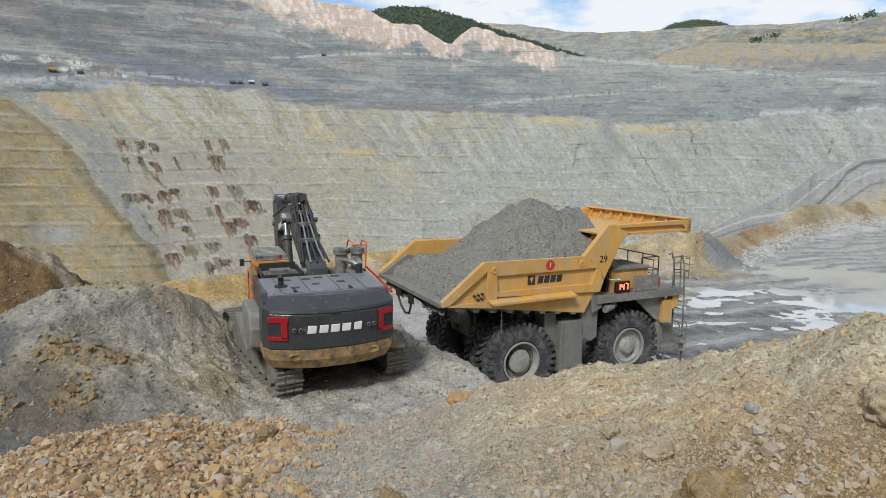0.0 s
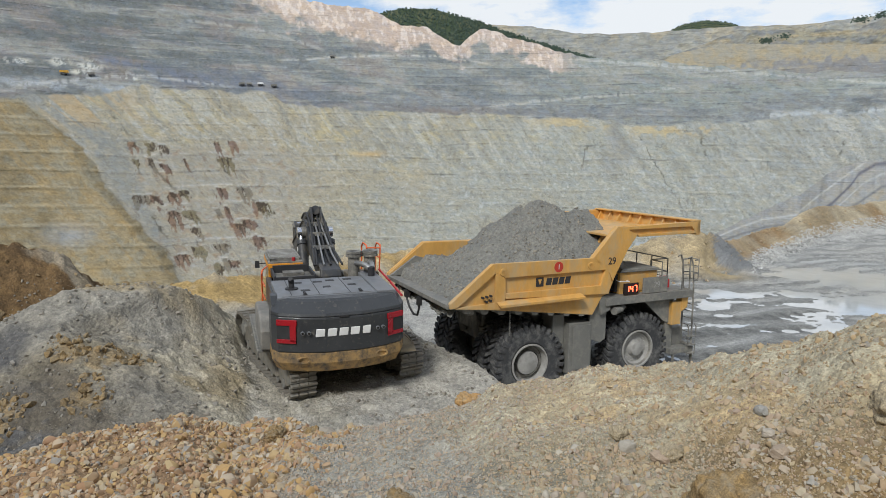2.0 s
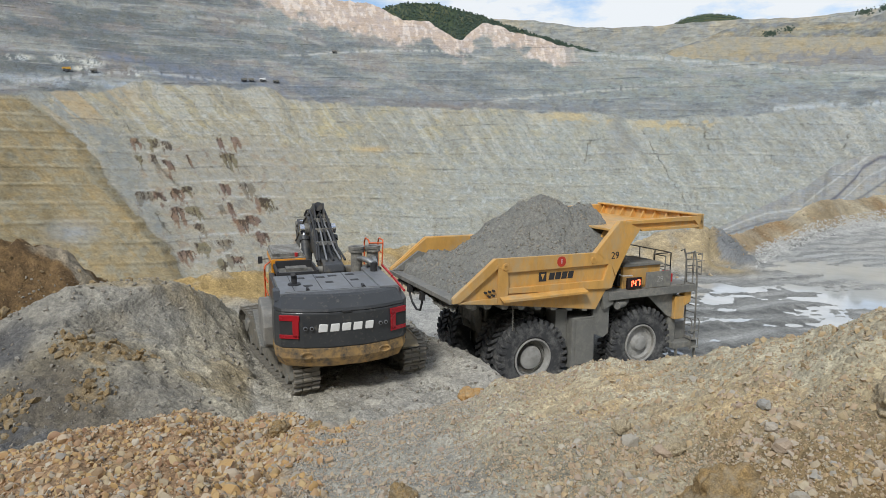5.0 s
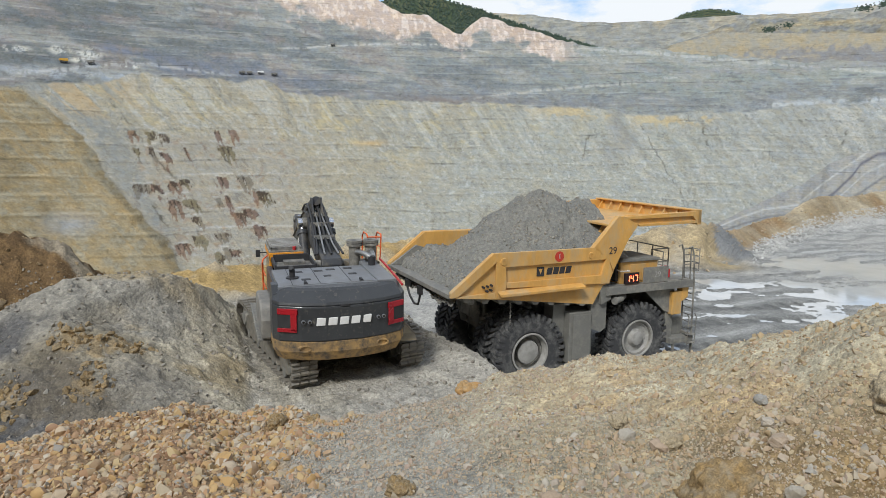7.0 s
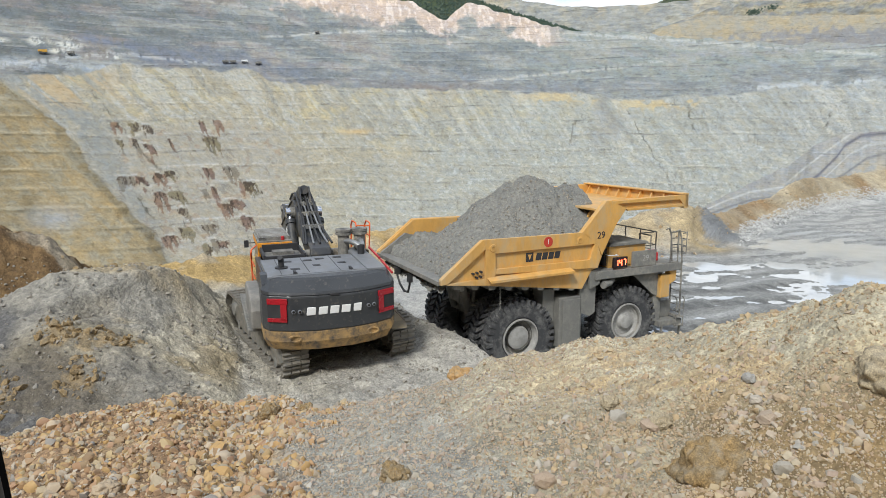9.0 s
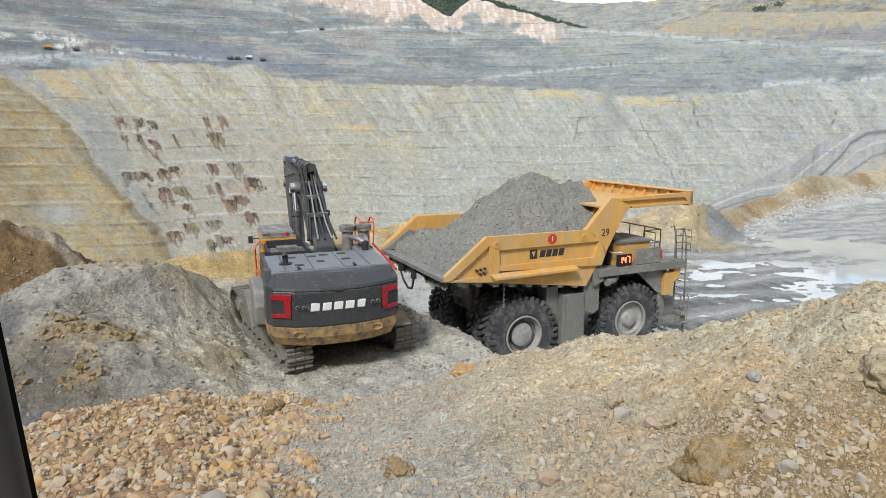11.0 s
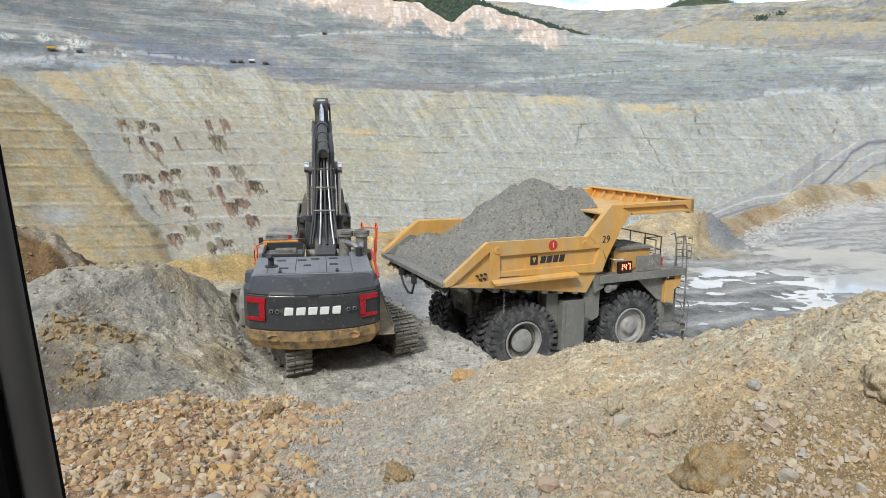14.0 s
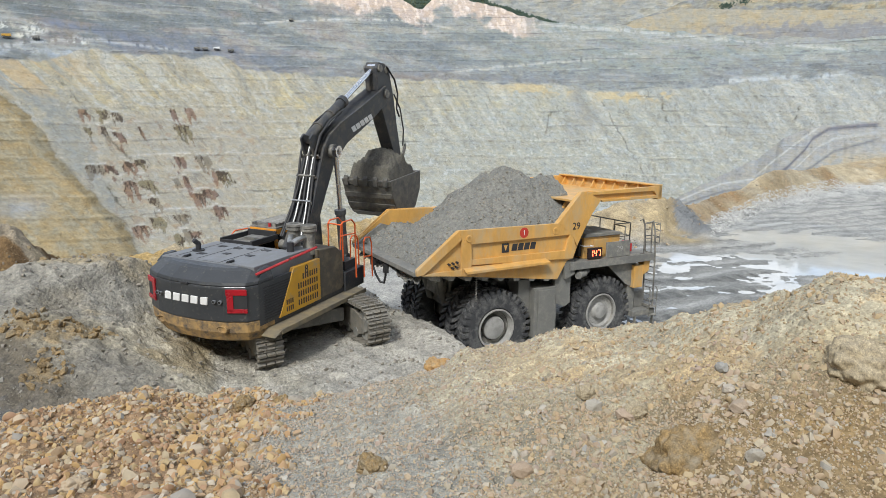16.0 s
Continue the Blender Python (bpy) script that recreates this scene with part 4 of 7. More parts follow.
    c = blend(c, (0.25, 0.17, 0.11), zone * step(0.2, 0.4, fbm(az * 1.6, el * 1.9, 4, 101)) * 0.4)
    # spur of ochre rock
    oc = blend(np.zeros(c.shape) + np.array((0.275, 0.222, 0.138)), (0.25, 0.22, 0.158), step(-0.1, 0.25, n2 + 0.5 * n1))
    oc = blend(oc, (0.30, 0.22, 0.115), step(0.08, 0.3, streak) * 0.5)
    slip = np.clip(el + 7, 0, 12)
    talus = np.exp(-((az - sp - 0.75 - 0.13 * slip) / (0.45 + 0.13 * slip)) ** 4) * step(-8.5, -6.5, el) * step(-0.5, -0.25, n2 + 0.3 * streak)
    vein_o = step(0.02, 0.12, fbm((az + 1.1 * el) * 1.5, el * 0.15, 4, 194)) * np.exp(-((az + 29.5) / 3.2) ** 4 - ((el - 3.4) / 1.5) ** 4)
    c = blend(c, (0.225, 0.232, 0.225), talus * 0.8)
    c = blend(c, (0.37, 0.285, 0.175), vein_o * 0.75)
    for a0, e0, e1, lean, w_, k_ in CRACKS:
        crack = np.exp(-((az - (a0 + lean * (e0 - el)) + 0.35 * n2 + 0.2 * n3) / w_) ** 2) * step(e1 - 0.4, e1 + 0.3, el) * step(e0, e0 - 0.3, el) * step(-0.35, 0.0, n2 + 0.5 * n3)
        c = blend(c, (0.09, 0.085, 0.072), crack * k_)
    rills = fbm((az + 0.3 * el) * 6.0, el * 0.9, 4, 301)
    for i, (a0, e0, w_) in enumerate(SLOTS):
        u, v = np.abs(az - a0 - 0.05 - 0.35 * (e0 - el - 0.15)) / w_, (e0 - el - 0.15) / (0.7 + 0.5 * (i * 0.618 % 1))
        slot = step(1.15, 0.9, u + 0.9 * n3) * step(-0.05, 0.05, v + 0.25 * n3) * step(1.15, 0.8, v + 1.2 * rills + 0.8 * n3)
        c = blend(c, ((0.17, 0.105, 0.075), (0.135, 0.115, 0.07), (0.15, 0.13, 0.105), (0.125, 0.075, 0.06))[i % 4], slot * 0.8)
        # near-black slot cores: shade of the hollows put into the rock colour
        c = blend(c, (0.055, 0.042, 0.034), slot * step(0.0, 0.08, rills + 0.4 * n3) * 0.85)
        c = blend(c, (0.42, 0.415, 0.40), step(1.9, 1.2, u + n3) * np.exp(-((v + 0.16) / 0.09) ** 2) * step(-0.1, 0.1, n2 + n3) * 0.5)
    oc = oc * (1 + 0.14 * strata + 0.12 * n3 + 0.12 * n2 + 0.1 * tiny + 0.12 * block + 0.06 * hatch - 0.25 * step(0.93, 0.99, crag))[..., None]
    # spur ledges: painted light on the treads, painted shade under them
    oc = blend(oc, (0.38, 0.335, 0.24), np.exp(-((fr - 0.10) / 0.05) ** 2) * step(-0.1, 0.1, run) * 0.5)
    oc = blend(oc, (0.19, 0.15, 0.088), np.exp(-((fr - 0.95) / 0.06) ** 2) * step(-0.1, 0.1, run + 0.3 * n3) * 0.55)
    oc = blend(oc, (0.17, 0.13, 0.08), cleft * 0.2)
    oc = blend(oc, (0.27, 0.27, 0.265), np.exp(-((az + 31.5) / 1.6) ** 2 - ((el + 6.3) / 0.8) ** 2))
    k = step(-0.10, 0.10, sp - az + 0.25 * n3)
    c = c * (1 - k[..., None]) + oc * k[..., None]
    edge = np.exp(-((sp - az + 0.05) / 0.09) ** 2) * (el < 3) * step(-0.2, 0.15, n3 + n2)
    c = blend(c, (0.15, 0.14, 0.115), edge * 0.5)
    # upper terraces, their greys cooled with painted distance haze
    up = step(-0.10, 0.10, el - b1 + 0.25 * n2)
    wisp = fbm(az * 0.28 + 0.25 * el, (el + 0.03 * az) * 1.7, 6, 143)
    uc = blend(np.zeros(c.shape) + np.array((0.200, 0.215, 0.214)), (0.165, 0.179, 0.184), step(-0.12, 0.22, wisp))
    uc = uc * (1 - 0.20 * step(-14, -26, az))[..., None]
    uc = blend(uc, (0.24, 0.26, 0.243), step(2, 14, az) * 0.8)
    uc = blend(uc, (0.275, 0.272, 0.255), step(0.05, 0.3, -wisp + 0.2 * n2) * 0.55)
    uc = blend(uc, (0.225, 0.195, 0.185), step(0.05, 0.3, fbm(az * 0.4, el * 1.4, 4, 103)) * step(1, -5, az) * 0.5)
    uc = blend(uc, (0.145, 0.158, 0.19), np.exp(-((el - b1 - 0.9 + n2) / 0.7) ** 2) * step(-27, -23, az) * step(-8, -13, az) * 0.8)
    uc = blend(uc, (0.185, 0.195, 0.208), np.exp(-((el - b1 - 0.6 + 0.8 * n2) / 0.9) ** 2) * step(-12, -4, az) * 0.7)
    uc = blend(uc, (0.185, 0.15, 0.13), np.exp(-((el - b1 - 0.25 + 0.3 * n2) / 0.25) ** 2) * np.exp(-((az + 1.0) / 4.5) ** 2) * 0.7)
    for a0, e0, wa_, we_ in ((-34.0, 6.65, 0.9, 0.28), (-31.2, 6.75, 0.7, 0.35), (-29.2, 6.7, 1.0, 0.42), (-29.9, 6.1, 0.8, 0.2), (-26.5, 5.9, 0.7, 0.2)):
        uc = blend(uc, (0.53, 0.525, 0.485), np.exp(-(((az - a0) / wa_) ** 2 + ((el - e0) / we_) ** 2) ** 2) * step(-0.25, 0.1, n3 + 0.6 * tiny) * 0.8)
    uc = blend(uc, (0.30, 0.32, 0.335), np.exp(-((el - 5.1 + 0.3 * n2) / 0.35) ** 2) * step(-24, -27, az) * 0.8)
    vein = 1 - np.abs(fbm(az * 0.7 + 0.4 * el, el * 2.4, 5, 167)) * 2
    uc = uc * (1 + 0.14 * strata + 0.10 * n3 + 0.10 * n2 + 0.08 * tiny + 0.14 * shelf + 0.08 * cells(az * 1.3 + 0.5 * n3, el * 13.0, 168) + 0.08 * cells(az * 6.0, el * 9.0, 169) - 0.2 * step(0.92, 0.99, vein))[..., None]
    fl = lv2 - np.floor(lv2)
    runu = fbm(az * 0.45, np.floor(lv2) * 3.3, 4, 125)
    # upper bench edges, lit and shaded by colour as on the face below
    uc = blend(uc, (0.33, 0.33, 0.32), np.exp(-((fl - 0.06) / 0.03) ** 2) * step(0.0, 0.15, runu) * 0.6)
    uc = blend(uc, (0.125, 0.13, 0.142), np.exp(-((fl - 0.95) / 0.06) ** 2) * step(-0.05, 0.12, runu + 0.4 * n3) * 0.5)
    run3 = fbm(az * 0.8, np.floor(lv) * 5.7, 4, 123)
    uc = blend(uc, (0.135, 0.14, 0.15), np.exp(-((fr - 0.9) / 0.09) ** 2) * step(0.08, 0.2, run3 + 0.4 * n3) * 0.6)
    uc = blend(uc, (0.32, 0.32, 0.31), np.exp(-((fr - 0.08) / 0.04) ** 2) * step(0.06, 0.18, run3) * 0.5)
    blot = step(0.24, 0.34, fbm(az * 1.6, el * 4.0, 4, 145)) * step(-0.05, 0.15, wisp)
    uc = blend(uc, (0.115, 0.12, 0.13), blot * 0.6)
    for pts, w_, tint, k_ in ROADS:
        on_road = np.exp(-((el - along(az, pts) - 0.12 * n2) / w_) ** 2) * step(pts[0][0] - 0.6, pts[0][0] + 0.6, az) * step(pts[-1][0] + 0.6, pts[-1][0] - 0.6, az)
        uc = blend(uc, tint, on_road * k_ * step(-0.35, 0.0, n3))
    pink = step(-16.5, -12, az + 5 * n2 + 1.2 * (el - 11)) * step(11, 8, az) * step(0.1, 0.9, el - (rim - 1.9 - 0.9 * step(-3, -8, az)) + 1.2 * n2)
    uc = blend(uc, (0.49, 0.385, 0.325), pink * 0.75)
    uc = blend(uc, (0.60, 0.52, 0.465), pink * step(0.05, 0.25, n3) * 0.7)
    uc = uc * (1 + pink * 0.12 * shelf)[..., None]
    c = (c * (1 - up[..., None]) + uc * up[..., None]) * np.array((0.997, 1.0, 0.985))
    R = R * FS
    a = np.radians(az)
    return np.stack([R * np.sin(a), R * np.cos(a), EYE_Z + np.tan(np.radians(el)) * R], -1), c, np.stack([az, el, lv], -1), up


pa = np.concatenate([np.linspace(-50, -39, 30, endpoint=False), np.linspace(-39, 39, 1020), np.linspace(39, 50, 30)[1:]])
pf = np.concatenate([np.linspace(0.0, 0.3, 16, endpoint=False), np.linspace(0.3, 1, 260, endpoint=False), np.linspace(1, 2, 130)])
A_, F_ = np.meshgrid(pa, pf)
P_, C_, B_, U_ = pit_wall(A_, F_)
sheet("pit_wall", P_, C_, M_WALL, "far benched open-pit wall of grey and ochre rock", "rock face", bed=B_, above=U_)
fa, frr = np.meshgrid(np.linspace(-75, 75, 40), np.linspace(40, 560, 24))
sheet("pit_floor", np.stack([frr * np.sin(np.radians(fa)), frr * np.cos(np.radians(fa)), -150 + 6 * fbm(fa * 0.2, frr * 0.02, 4, 7)], -1),
      np.zeros(fa.shape + (3,)) + np.array((0.29, 0.285, 0.265)), M_FAR, "deep pit floor of grey crushed rock", "ground")


def ridge(name, top, base, r0, r1, paint, label, category, rough=0.25, cols=420, rows=60, material=M_WALL, seed=0):
    a = np.linspace(top[0][0], top[-1][0], cols)
    t = np.linspace(0, 1, rows)
    A, T = np.meshgrid(a, t)
    el_top = along(A, top) + rough * 0.5 * fbm(A * 1.4, A * 0 + seed, 5, seed)
    el = base + (np.maximum(el_top, base) - base) * T
    R = (r0 + (r1 - r0) * T + 0.010 * r0 * fbm(A * 0.5, T * 4, 5, seed + 3) + 0.004 * r0 * fbm(A * 4, T * 9, 4, seed + 4)) * FS
    n1, n2 = fbm(A * 0.6, T * 3, 5, seed + 5), fbm(A * 2.6, el * 3, 5, seed + 6)
    P = np.stack([R * np.sin(np.radians(A)), R * np.cos(np.radians(A)), EYE_Z + np.tan(np.radians(el)) * R], -1)
    return sheet(name, P, paint(A, T, el, n1, n2), material, label, category, bed=np.stack([A, el, el * 1.3 + 0.2 * n1], -1), above=np.ones_like(A)), P


def paint_yellow(A, T, el, n1, n2):
    band = np.sin(el * 7 + 3 * n1)
    c = blend(np.zeros(A.shape + (3,)) + np.array((0.27, 0.255, 0.20)), (0.31, 0.265, 0.18), step(0.3, 0.8, band + 2.5 * n2))
    c = blend(c, (0.19, 0.20, 0.21), step(0.2, 0.7, -band + 2 * n2) * 0.8)
    c = blend(c, (0.26, 0.265, 0.255), step(0, 0.3, n1) * 0.6)
    return c * (0.86 + 0.3 * cells(A * 1.2, el * 6, 181) + 0.25 * cells(A * 4, el * 12, 183))[..., None]


def paint_grey(A, T, el, n1, n2):
    c = blend(np.zeros(A.shape + (3,)) + np.array((0.30, 0.30, 0.27)), (0.36, 0.33, 0.26), step(-0.1, 0.3, n1))
    c = blend(c, (0.25, 0.26, 0.26), step(0, 0.3, n2) * 0.7)
    return c * (0.84 + 0.25 * cells(A * 0.9, el * 5, 185) + 0.2 * cells(A * 3, el * 10, 187))[..., None]


def paint_green(A, T, el, n1, n2):
    c = blend(np.zeros(A.shape + (3,)) + np.array((0.055, 0.075, 0.045)), (0.09, 0.10, 0.06), step(-0.1, 0.3, n2))
    return blend(c, (0.42, 0.40, 0.36), step(0.22, 0.36, n1 + 0.4 * n2) * step(0.2, 0.6, T) * step(-5, -7, A) * 0.7)


def paint_ochre(A, T, el, n1, n2):
    c = blend(np.zeros(A.shape + (3,)) + np.array((0.30, 0.262, 0.188)), (0.27, 0.252, 0.205), step(-0.1, 0.3, n1 + n2))
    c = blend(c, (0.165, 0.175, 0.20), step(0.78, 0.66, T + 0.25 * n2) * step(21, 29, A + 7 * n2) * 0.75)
    return blend(c, (0.27, 0.275, 0.265), step(0.5, 0.3, T + 0.2 * n2) * step(27, 22, A + 3 * n2) * 0.8)


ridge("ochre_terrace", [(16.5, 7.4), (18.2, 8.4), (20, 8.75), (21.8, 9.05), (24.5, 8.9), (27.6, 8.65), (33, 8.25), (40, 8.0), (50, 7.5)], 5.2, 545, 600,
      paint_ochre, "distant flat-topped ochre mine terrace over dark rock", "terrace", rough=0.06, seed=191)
ridge("yellow_terraces", [(13, 7.2), (17.5, 8.2), (20, 8.9), (21.5, 9.55), (23.5, 9.9), (27.5, 9.75), (31, 9.45), (32, 9.9), (34, 10.2), (40.4, 10.0), (50, 9)], 5.2, 610, 680,
      paint_yellow, "distant yellow-brown mine terraces above the grey wall", "terrace", seed=201)
ridge("grey_ridge", [(-3, 9.0), (-0.6, 10.2), (3.3, 11.15), (6.7, 10.95), (10.1, 10.4), (12.9, 10.2), (17.4, 10.2), (19.1, 10.3), (22.9, 10.3), (27.3, 10.1), (31.6, 10.25), (33.3, 10.4), (40, 10.3), (50, 9.5)],
      6.5, 760, 980, paint_grey, "distant grey-brown waste ridge on the skyline", "ridge", rough=0.15, seed=221)
_, GP = ridge("wooded_hill", [(-11, 9.0), (-9.3, 10.2), (-6.4, 12.0), (-4.5, 12.4), (-1.6, 12.3), (1.9, 11.4), (5.3, 10.2), (10.6, 8.65), (13, 7.9)], 6.8, 590, 700,
              paint_green, "dark green wooded hill with pale rock patches", "hill", seed=241)
_, HP = ridge("far_wooded_hill", [(15.5, 9.0), (17.6, 10.15), (18.7, 10.65), (20.4, 10.85), (22.1, 10.6), (22.9, 10.3), (25, 9.2)], 8.0, 1150, 1250,
              paint_green, "small dark wooded hill on the skyline", "hill", rough=0.1, cols=120, rows=16, seed=261)


RAMP_LINES = [  # the winding road and its berms: bearing and height, half width, colour
    ([(28.6, -4.6), (29.6, -4.0), (30.5, -3.1), (31.5, -1.8), (31.9, -1.0), (32.9, -0.25), (36, 0.1)], 0.15, (0.12, 0.12, 0.145)),
    ([(28.2, -4.0), (29.5, -2.65), (31.0, -1.2), (32.2, -0.15)], 0.09, (0.40, 0.40, 0.385)),
    ([(29.6, -4.7), (31.2, -3.0), (32.2, -1.7), (33.4, -0.9), (36, -0.5)], 0.08, (0.37, 0.375, 0.365)),
    ([(30.5, -4.4), (32.1, -3.1), (33.4, -1.9), (36, -1.0)], 0.10, (0.16, 0.165, 0.175)),
    ([(22.5, -6.3), (24.0, -5.5), (25.7, -4.75), (28.2, -4.2)], 0.08, (0.42, 0.42, 0.41)),
    ([(22.5, -6.8), (24.2, -6.0), (26.0, -5.3), (28.6, -4.9)], 0.09, (0.17, 0.172, 0.175))]


def paint_ramp(A, T, el, n1, n2):
    c = blend(np.zeros(A.shape + (3,)) + np.array((0.30, 0.30, 0.285)), (0.25, 0.25, 0.245), step(-0.1, 0.3, n2))
    c = blend(c, (0.36, 0.31, 0.22), step(32, 35, A + 4 * n2) * step(-1.6, -2.6, el) * 0.8)
    for pts, w, tint in RAMP_LINES:
        c = blend(c, tint, np.exp(-((el - along(A, pts)) / w) ** 2) * step(pts[0][0] - 0.4, pts[0][0] + 0.3, A) * step(pts[-1][0] + 0.3, pts[-1][0] - 0.3, A))
    return c * (1 + 0.12 * n2)[..., None]


ridge("haul_ramp", [(20.5, -8.0), (21.9, -6.4), (25.6, -4.1), (28.3, -2.6), (29.7, -1.2), (31.5, -0.15), (34.2, 0.15), (41, 1.1)], -13, 118, 172,
      paint_ramp, "grey haul ramp winding out of the pit", "ramp", rough=0.3, cols=320, rows=110, material=M_WALL, seed=281)

# ---------------------------------------------------------------- cab window post beside the camera
post = thing("cab_window_post", "black rubber-edged window post of a machine cab, close up", "window post", m=pose(0, 0, 0))
sol = Solid()
sol.loft([[(x + 0.078 * (8.11 - z), y, z) for x, y in ((-0.345, 0.275), (-0.239, 0.275), (-0.231, 0.285), (-0.231, 0.325), (-0.242, 0.335), (-0.345, 0.335))] for z in (5.0, 6.2, 7.2, 8.0, 8.8, 10.0)])
part("pillar", sol, M_SEAL, post, smooth=True)
sol = Solid()
sol.tube([(-0.226 + 0.078 * (8.11 - z), 0.30, z) for z in (5.05, 6.2, 7.2, 8.0, 8.8, 9.95)], 0.009, 10)
part("seal", sol, M_HOSE, post, "rubber sealing lip", smooth=True)

# ---------------------------------------------------------------- dump truck
truck = thing("dump_truck", "yellow rigid mining dump truck, dusty, fully loaded, standing on the road", "dump truck", m=pose(TRUCK[0], TRUCK[1], 0.0, 0, 0, TRUCK[3]))
TR, WB = 1.35, 4.53


def tyre_mesh():
    s = Solid()
    w = 0.375
    s.spin([(0.66, -w + 0.10), (0.74, -w + 0.015), (0.98, -w - 0.005), (1.16, -w + 0.01), (1.245, -w + 0.06), (1.27, -w + 0.13), (1.275, 0), (1.27, w - 0.13), (1.245, w - 0.06), (1.16, w - 0.01), (0.98, w + 0.005), (0.74, w - 0.015), (0.66, w - 0.10)], 64)
    n = 34
    for i in range(n):
        for sgn, off in ((-1, 0.0), (1, 0.5)):
            a = (i + off) * math.tau / n
            for (y0, y1, h0, tw) in ((0.04, 0.20, 1.345, 0.0), (0.19, 0.385, 1.345, 0.07)):
                a2 = a + tw
                ring = []
                for rr, half in ((1.24, 0.062), (h0, 0.05)):
                    for dy, sk in ((y0, -0.03), (y1, 0.03)):
                        for e in (-half, half):
                            aa = a2 + sk + e
                            ring.append((rr * math.cos(aa), sgn * dy * (1.0 if rr < 1.3 else 0.985), rr * math.sin(aa)))
                s.add(ring, [(0, 1, 3, 2), (4, 6, 7, 5), (0, 4, 5, 1), (2, 3, 7, 6), (0, 2, 6, 4), (1, 5, 7, 3)])
            # shoulder lug running down the side wall
            ring = []
            for rr, dy in ((1.10, 0.372), (1.33, 0.365)):
                for e in (-0.045, 0.045):
                    for d in (0.0, 0.028):
                        aa = a + 0.10 + e
                        ring.append((rr * math.cos(aa), sgn * (dy + d), rr * math.sin(aa)))
            s.add(ring, [(0, 1, 3, 2), (4, 6, 7, 5), (0, 4, 5, 1), (2, 3, 7, 6), (0, 2, 6, 4), (1, 5, 7, 3)])
    return s.mesh("tyre")


def rim_mesh(front):
    s = Solid()
    if front:
        s.spin([(0.70, -0.36), (0.69, -0.385), (0.645, -0.385), (0.625, -0.34), (0.60, -0.29), (0.56, -0.27), (0.52, -0.19), (0.42, -0.17), (0.33, -0.18), (0.29, -0.24), (0.25, -0.34), (0.20, -0.36), (0.0, -0.365)], 40)
        for i in range(20):
            a = i * math.tau / 20
            s.rod((0.46 * math.cos(a), -0.20, 0.46 * math.sin(a)), (0.46 * math.cos(a), -0.165, 0.46 * math.sin(a)), 0.022, 6)
    else:
        s.spin([(0.70, -0.36), (0.69, -0.385), (0.645, -0.385), (0.625, -0.33), (0.60, -0.15), (0.56, -0.08), (0.44, -0.06), (0.42, -0.10), (0.40, -0.22), (0.37, -0.235), (0.0, -0.245)], 40)
        for i in range(16):
            a = i * math.tau / 16
            s.rod((0.345 * math.cos(a), -0.255, 0.345 * math.sin(a)), (0.345 * math.cos(a), -0.23, 0.345 * math.sin(a)), 0.018, 6)
    s.spin([(0.68, -0.37), (0.66, 0.0), (0.68, 0.37)], 32)
    return s.mesh("rim")


TYRE, RIMF, RIMR = tyre_mesh(), rim_mesh(True), rim_mesh(False)
for x, y, kind in ((0, -2.085, RIMR), (0, -1.2, RIMR), (0, 1.2, RIMR), (0, 2.085, RIMR), (WB, -2.12, RIMF), (WB, 2.12, RIMF)):
    hub = Solid().rod((0, -0.2, 0), (0, 0.2, 0), 0.26, 20)
    wheel = part("wheel", hub, M_DARKSTEEL, truck, m=pose(x, y, TR, 0, random.uniform(0, 90), 180 if y > 0 else 0))
    part("tyre", TYRE, M_TYRE, wheel, "worn dusty mining tyre with deep lugs", smooth=True)
    part("rim", kind, M_RIM, wheel, "pale grey steel rim", smooth=True)
    # dark ring set in the rim stands in for the recess's shade
    part("rim_recess", Solid().spin([(0.57, -0.29), (0.605, -0.345), (0.62, -0.345), (0.60, -0.28)], 40) if kind is RIMF else Solid().spin([(0.43, -0.235), (0.44, -0.075), (0.57, -0.09), (0.585, -0.155)], 40), M_DARKSTEEL, wheel, "dark ring painting the shade inside the rim", smooth=True)

s = Solid()
for y in (-0.75, 0.75):
    s.prism([(-1.0, 1.8), (-1.0, 2.3), (0.2, 2.5), (2.4, 2.3), (6.5, 2.0), (6.5, 1.5), (2.4, 1.5), (0.4, 1.75)], y - 0.18, y + 0.18)
for x in (0.9, 2.6, 6.0):
    s.box(x - 0.15, x + 0.15, -0.75, 0.75, 1.65, 2.1)
part("chassis_frame", s, M_DARKSTEEL, truck, bevel=0.02)
s = Solid().rod((0, -1.1, TR), (0, 1.1, TR), 0.52, 24)
s.spin([(0.3, -0.75), (0.62, -0.6), (0.7, 0), (0.62, 0.6), (0.3, 0.75)], 24, 0, (0, TR))
s.rod((0.2, 0, TR), (1.4, 0, 1.7), 0.4, 16, 0.3)
s.rod((0, -1.9, TR), (0, 1.9, TR), 0.34, 20)
part("rear_axle", s, M_DARKSTEEL, truck, smooth=True)
s = Solid().rod((WB, -1.9, TR), (WB, 1.9, TR), 0.22, 16)
part("front_axle", s, M_DARKSTEEL, truck, smooth=True)
for y in (-0.55, 0.55):
    s = Solid().rod((-1.0, y, 1.9), (-1.35, y, 3.3), 0.13, 14)
    part("suspension_strut", s, M_FRAME, truck, smooth=True)
    s = Solid().rod((1.6, y * 1.9, 1.6), (0.7, y * 1.9, 3.2), 0.16, 14).rod((1.6, y * 1.9, 1.6), (1.2, y * 1.9, 2.4), 0.2, 14)
    part("hoist_cylinder", s, M_FRAME, truck, smooth=True)
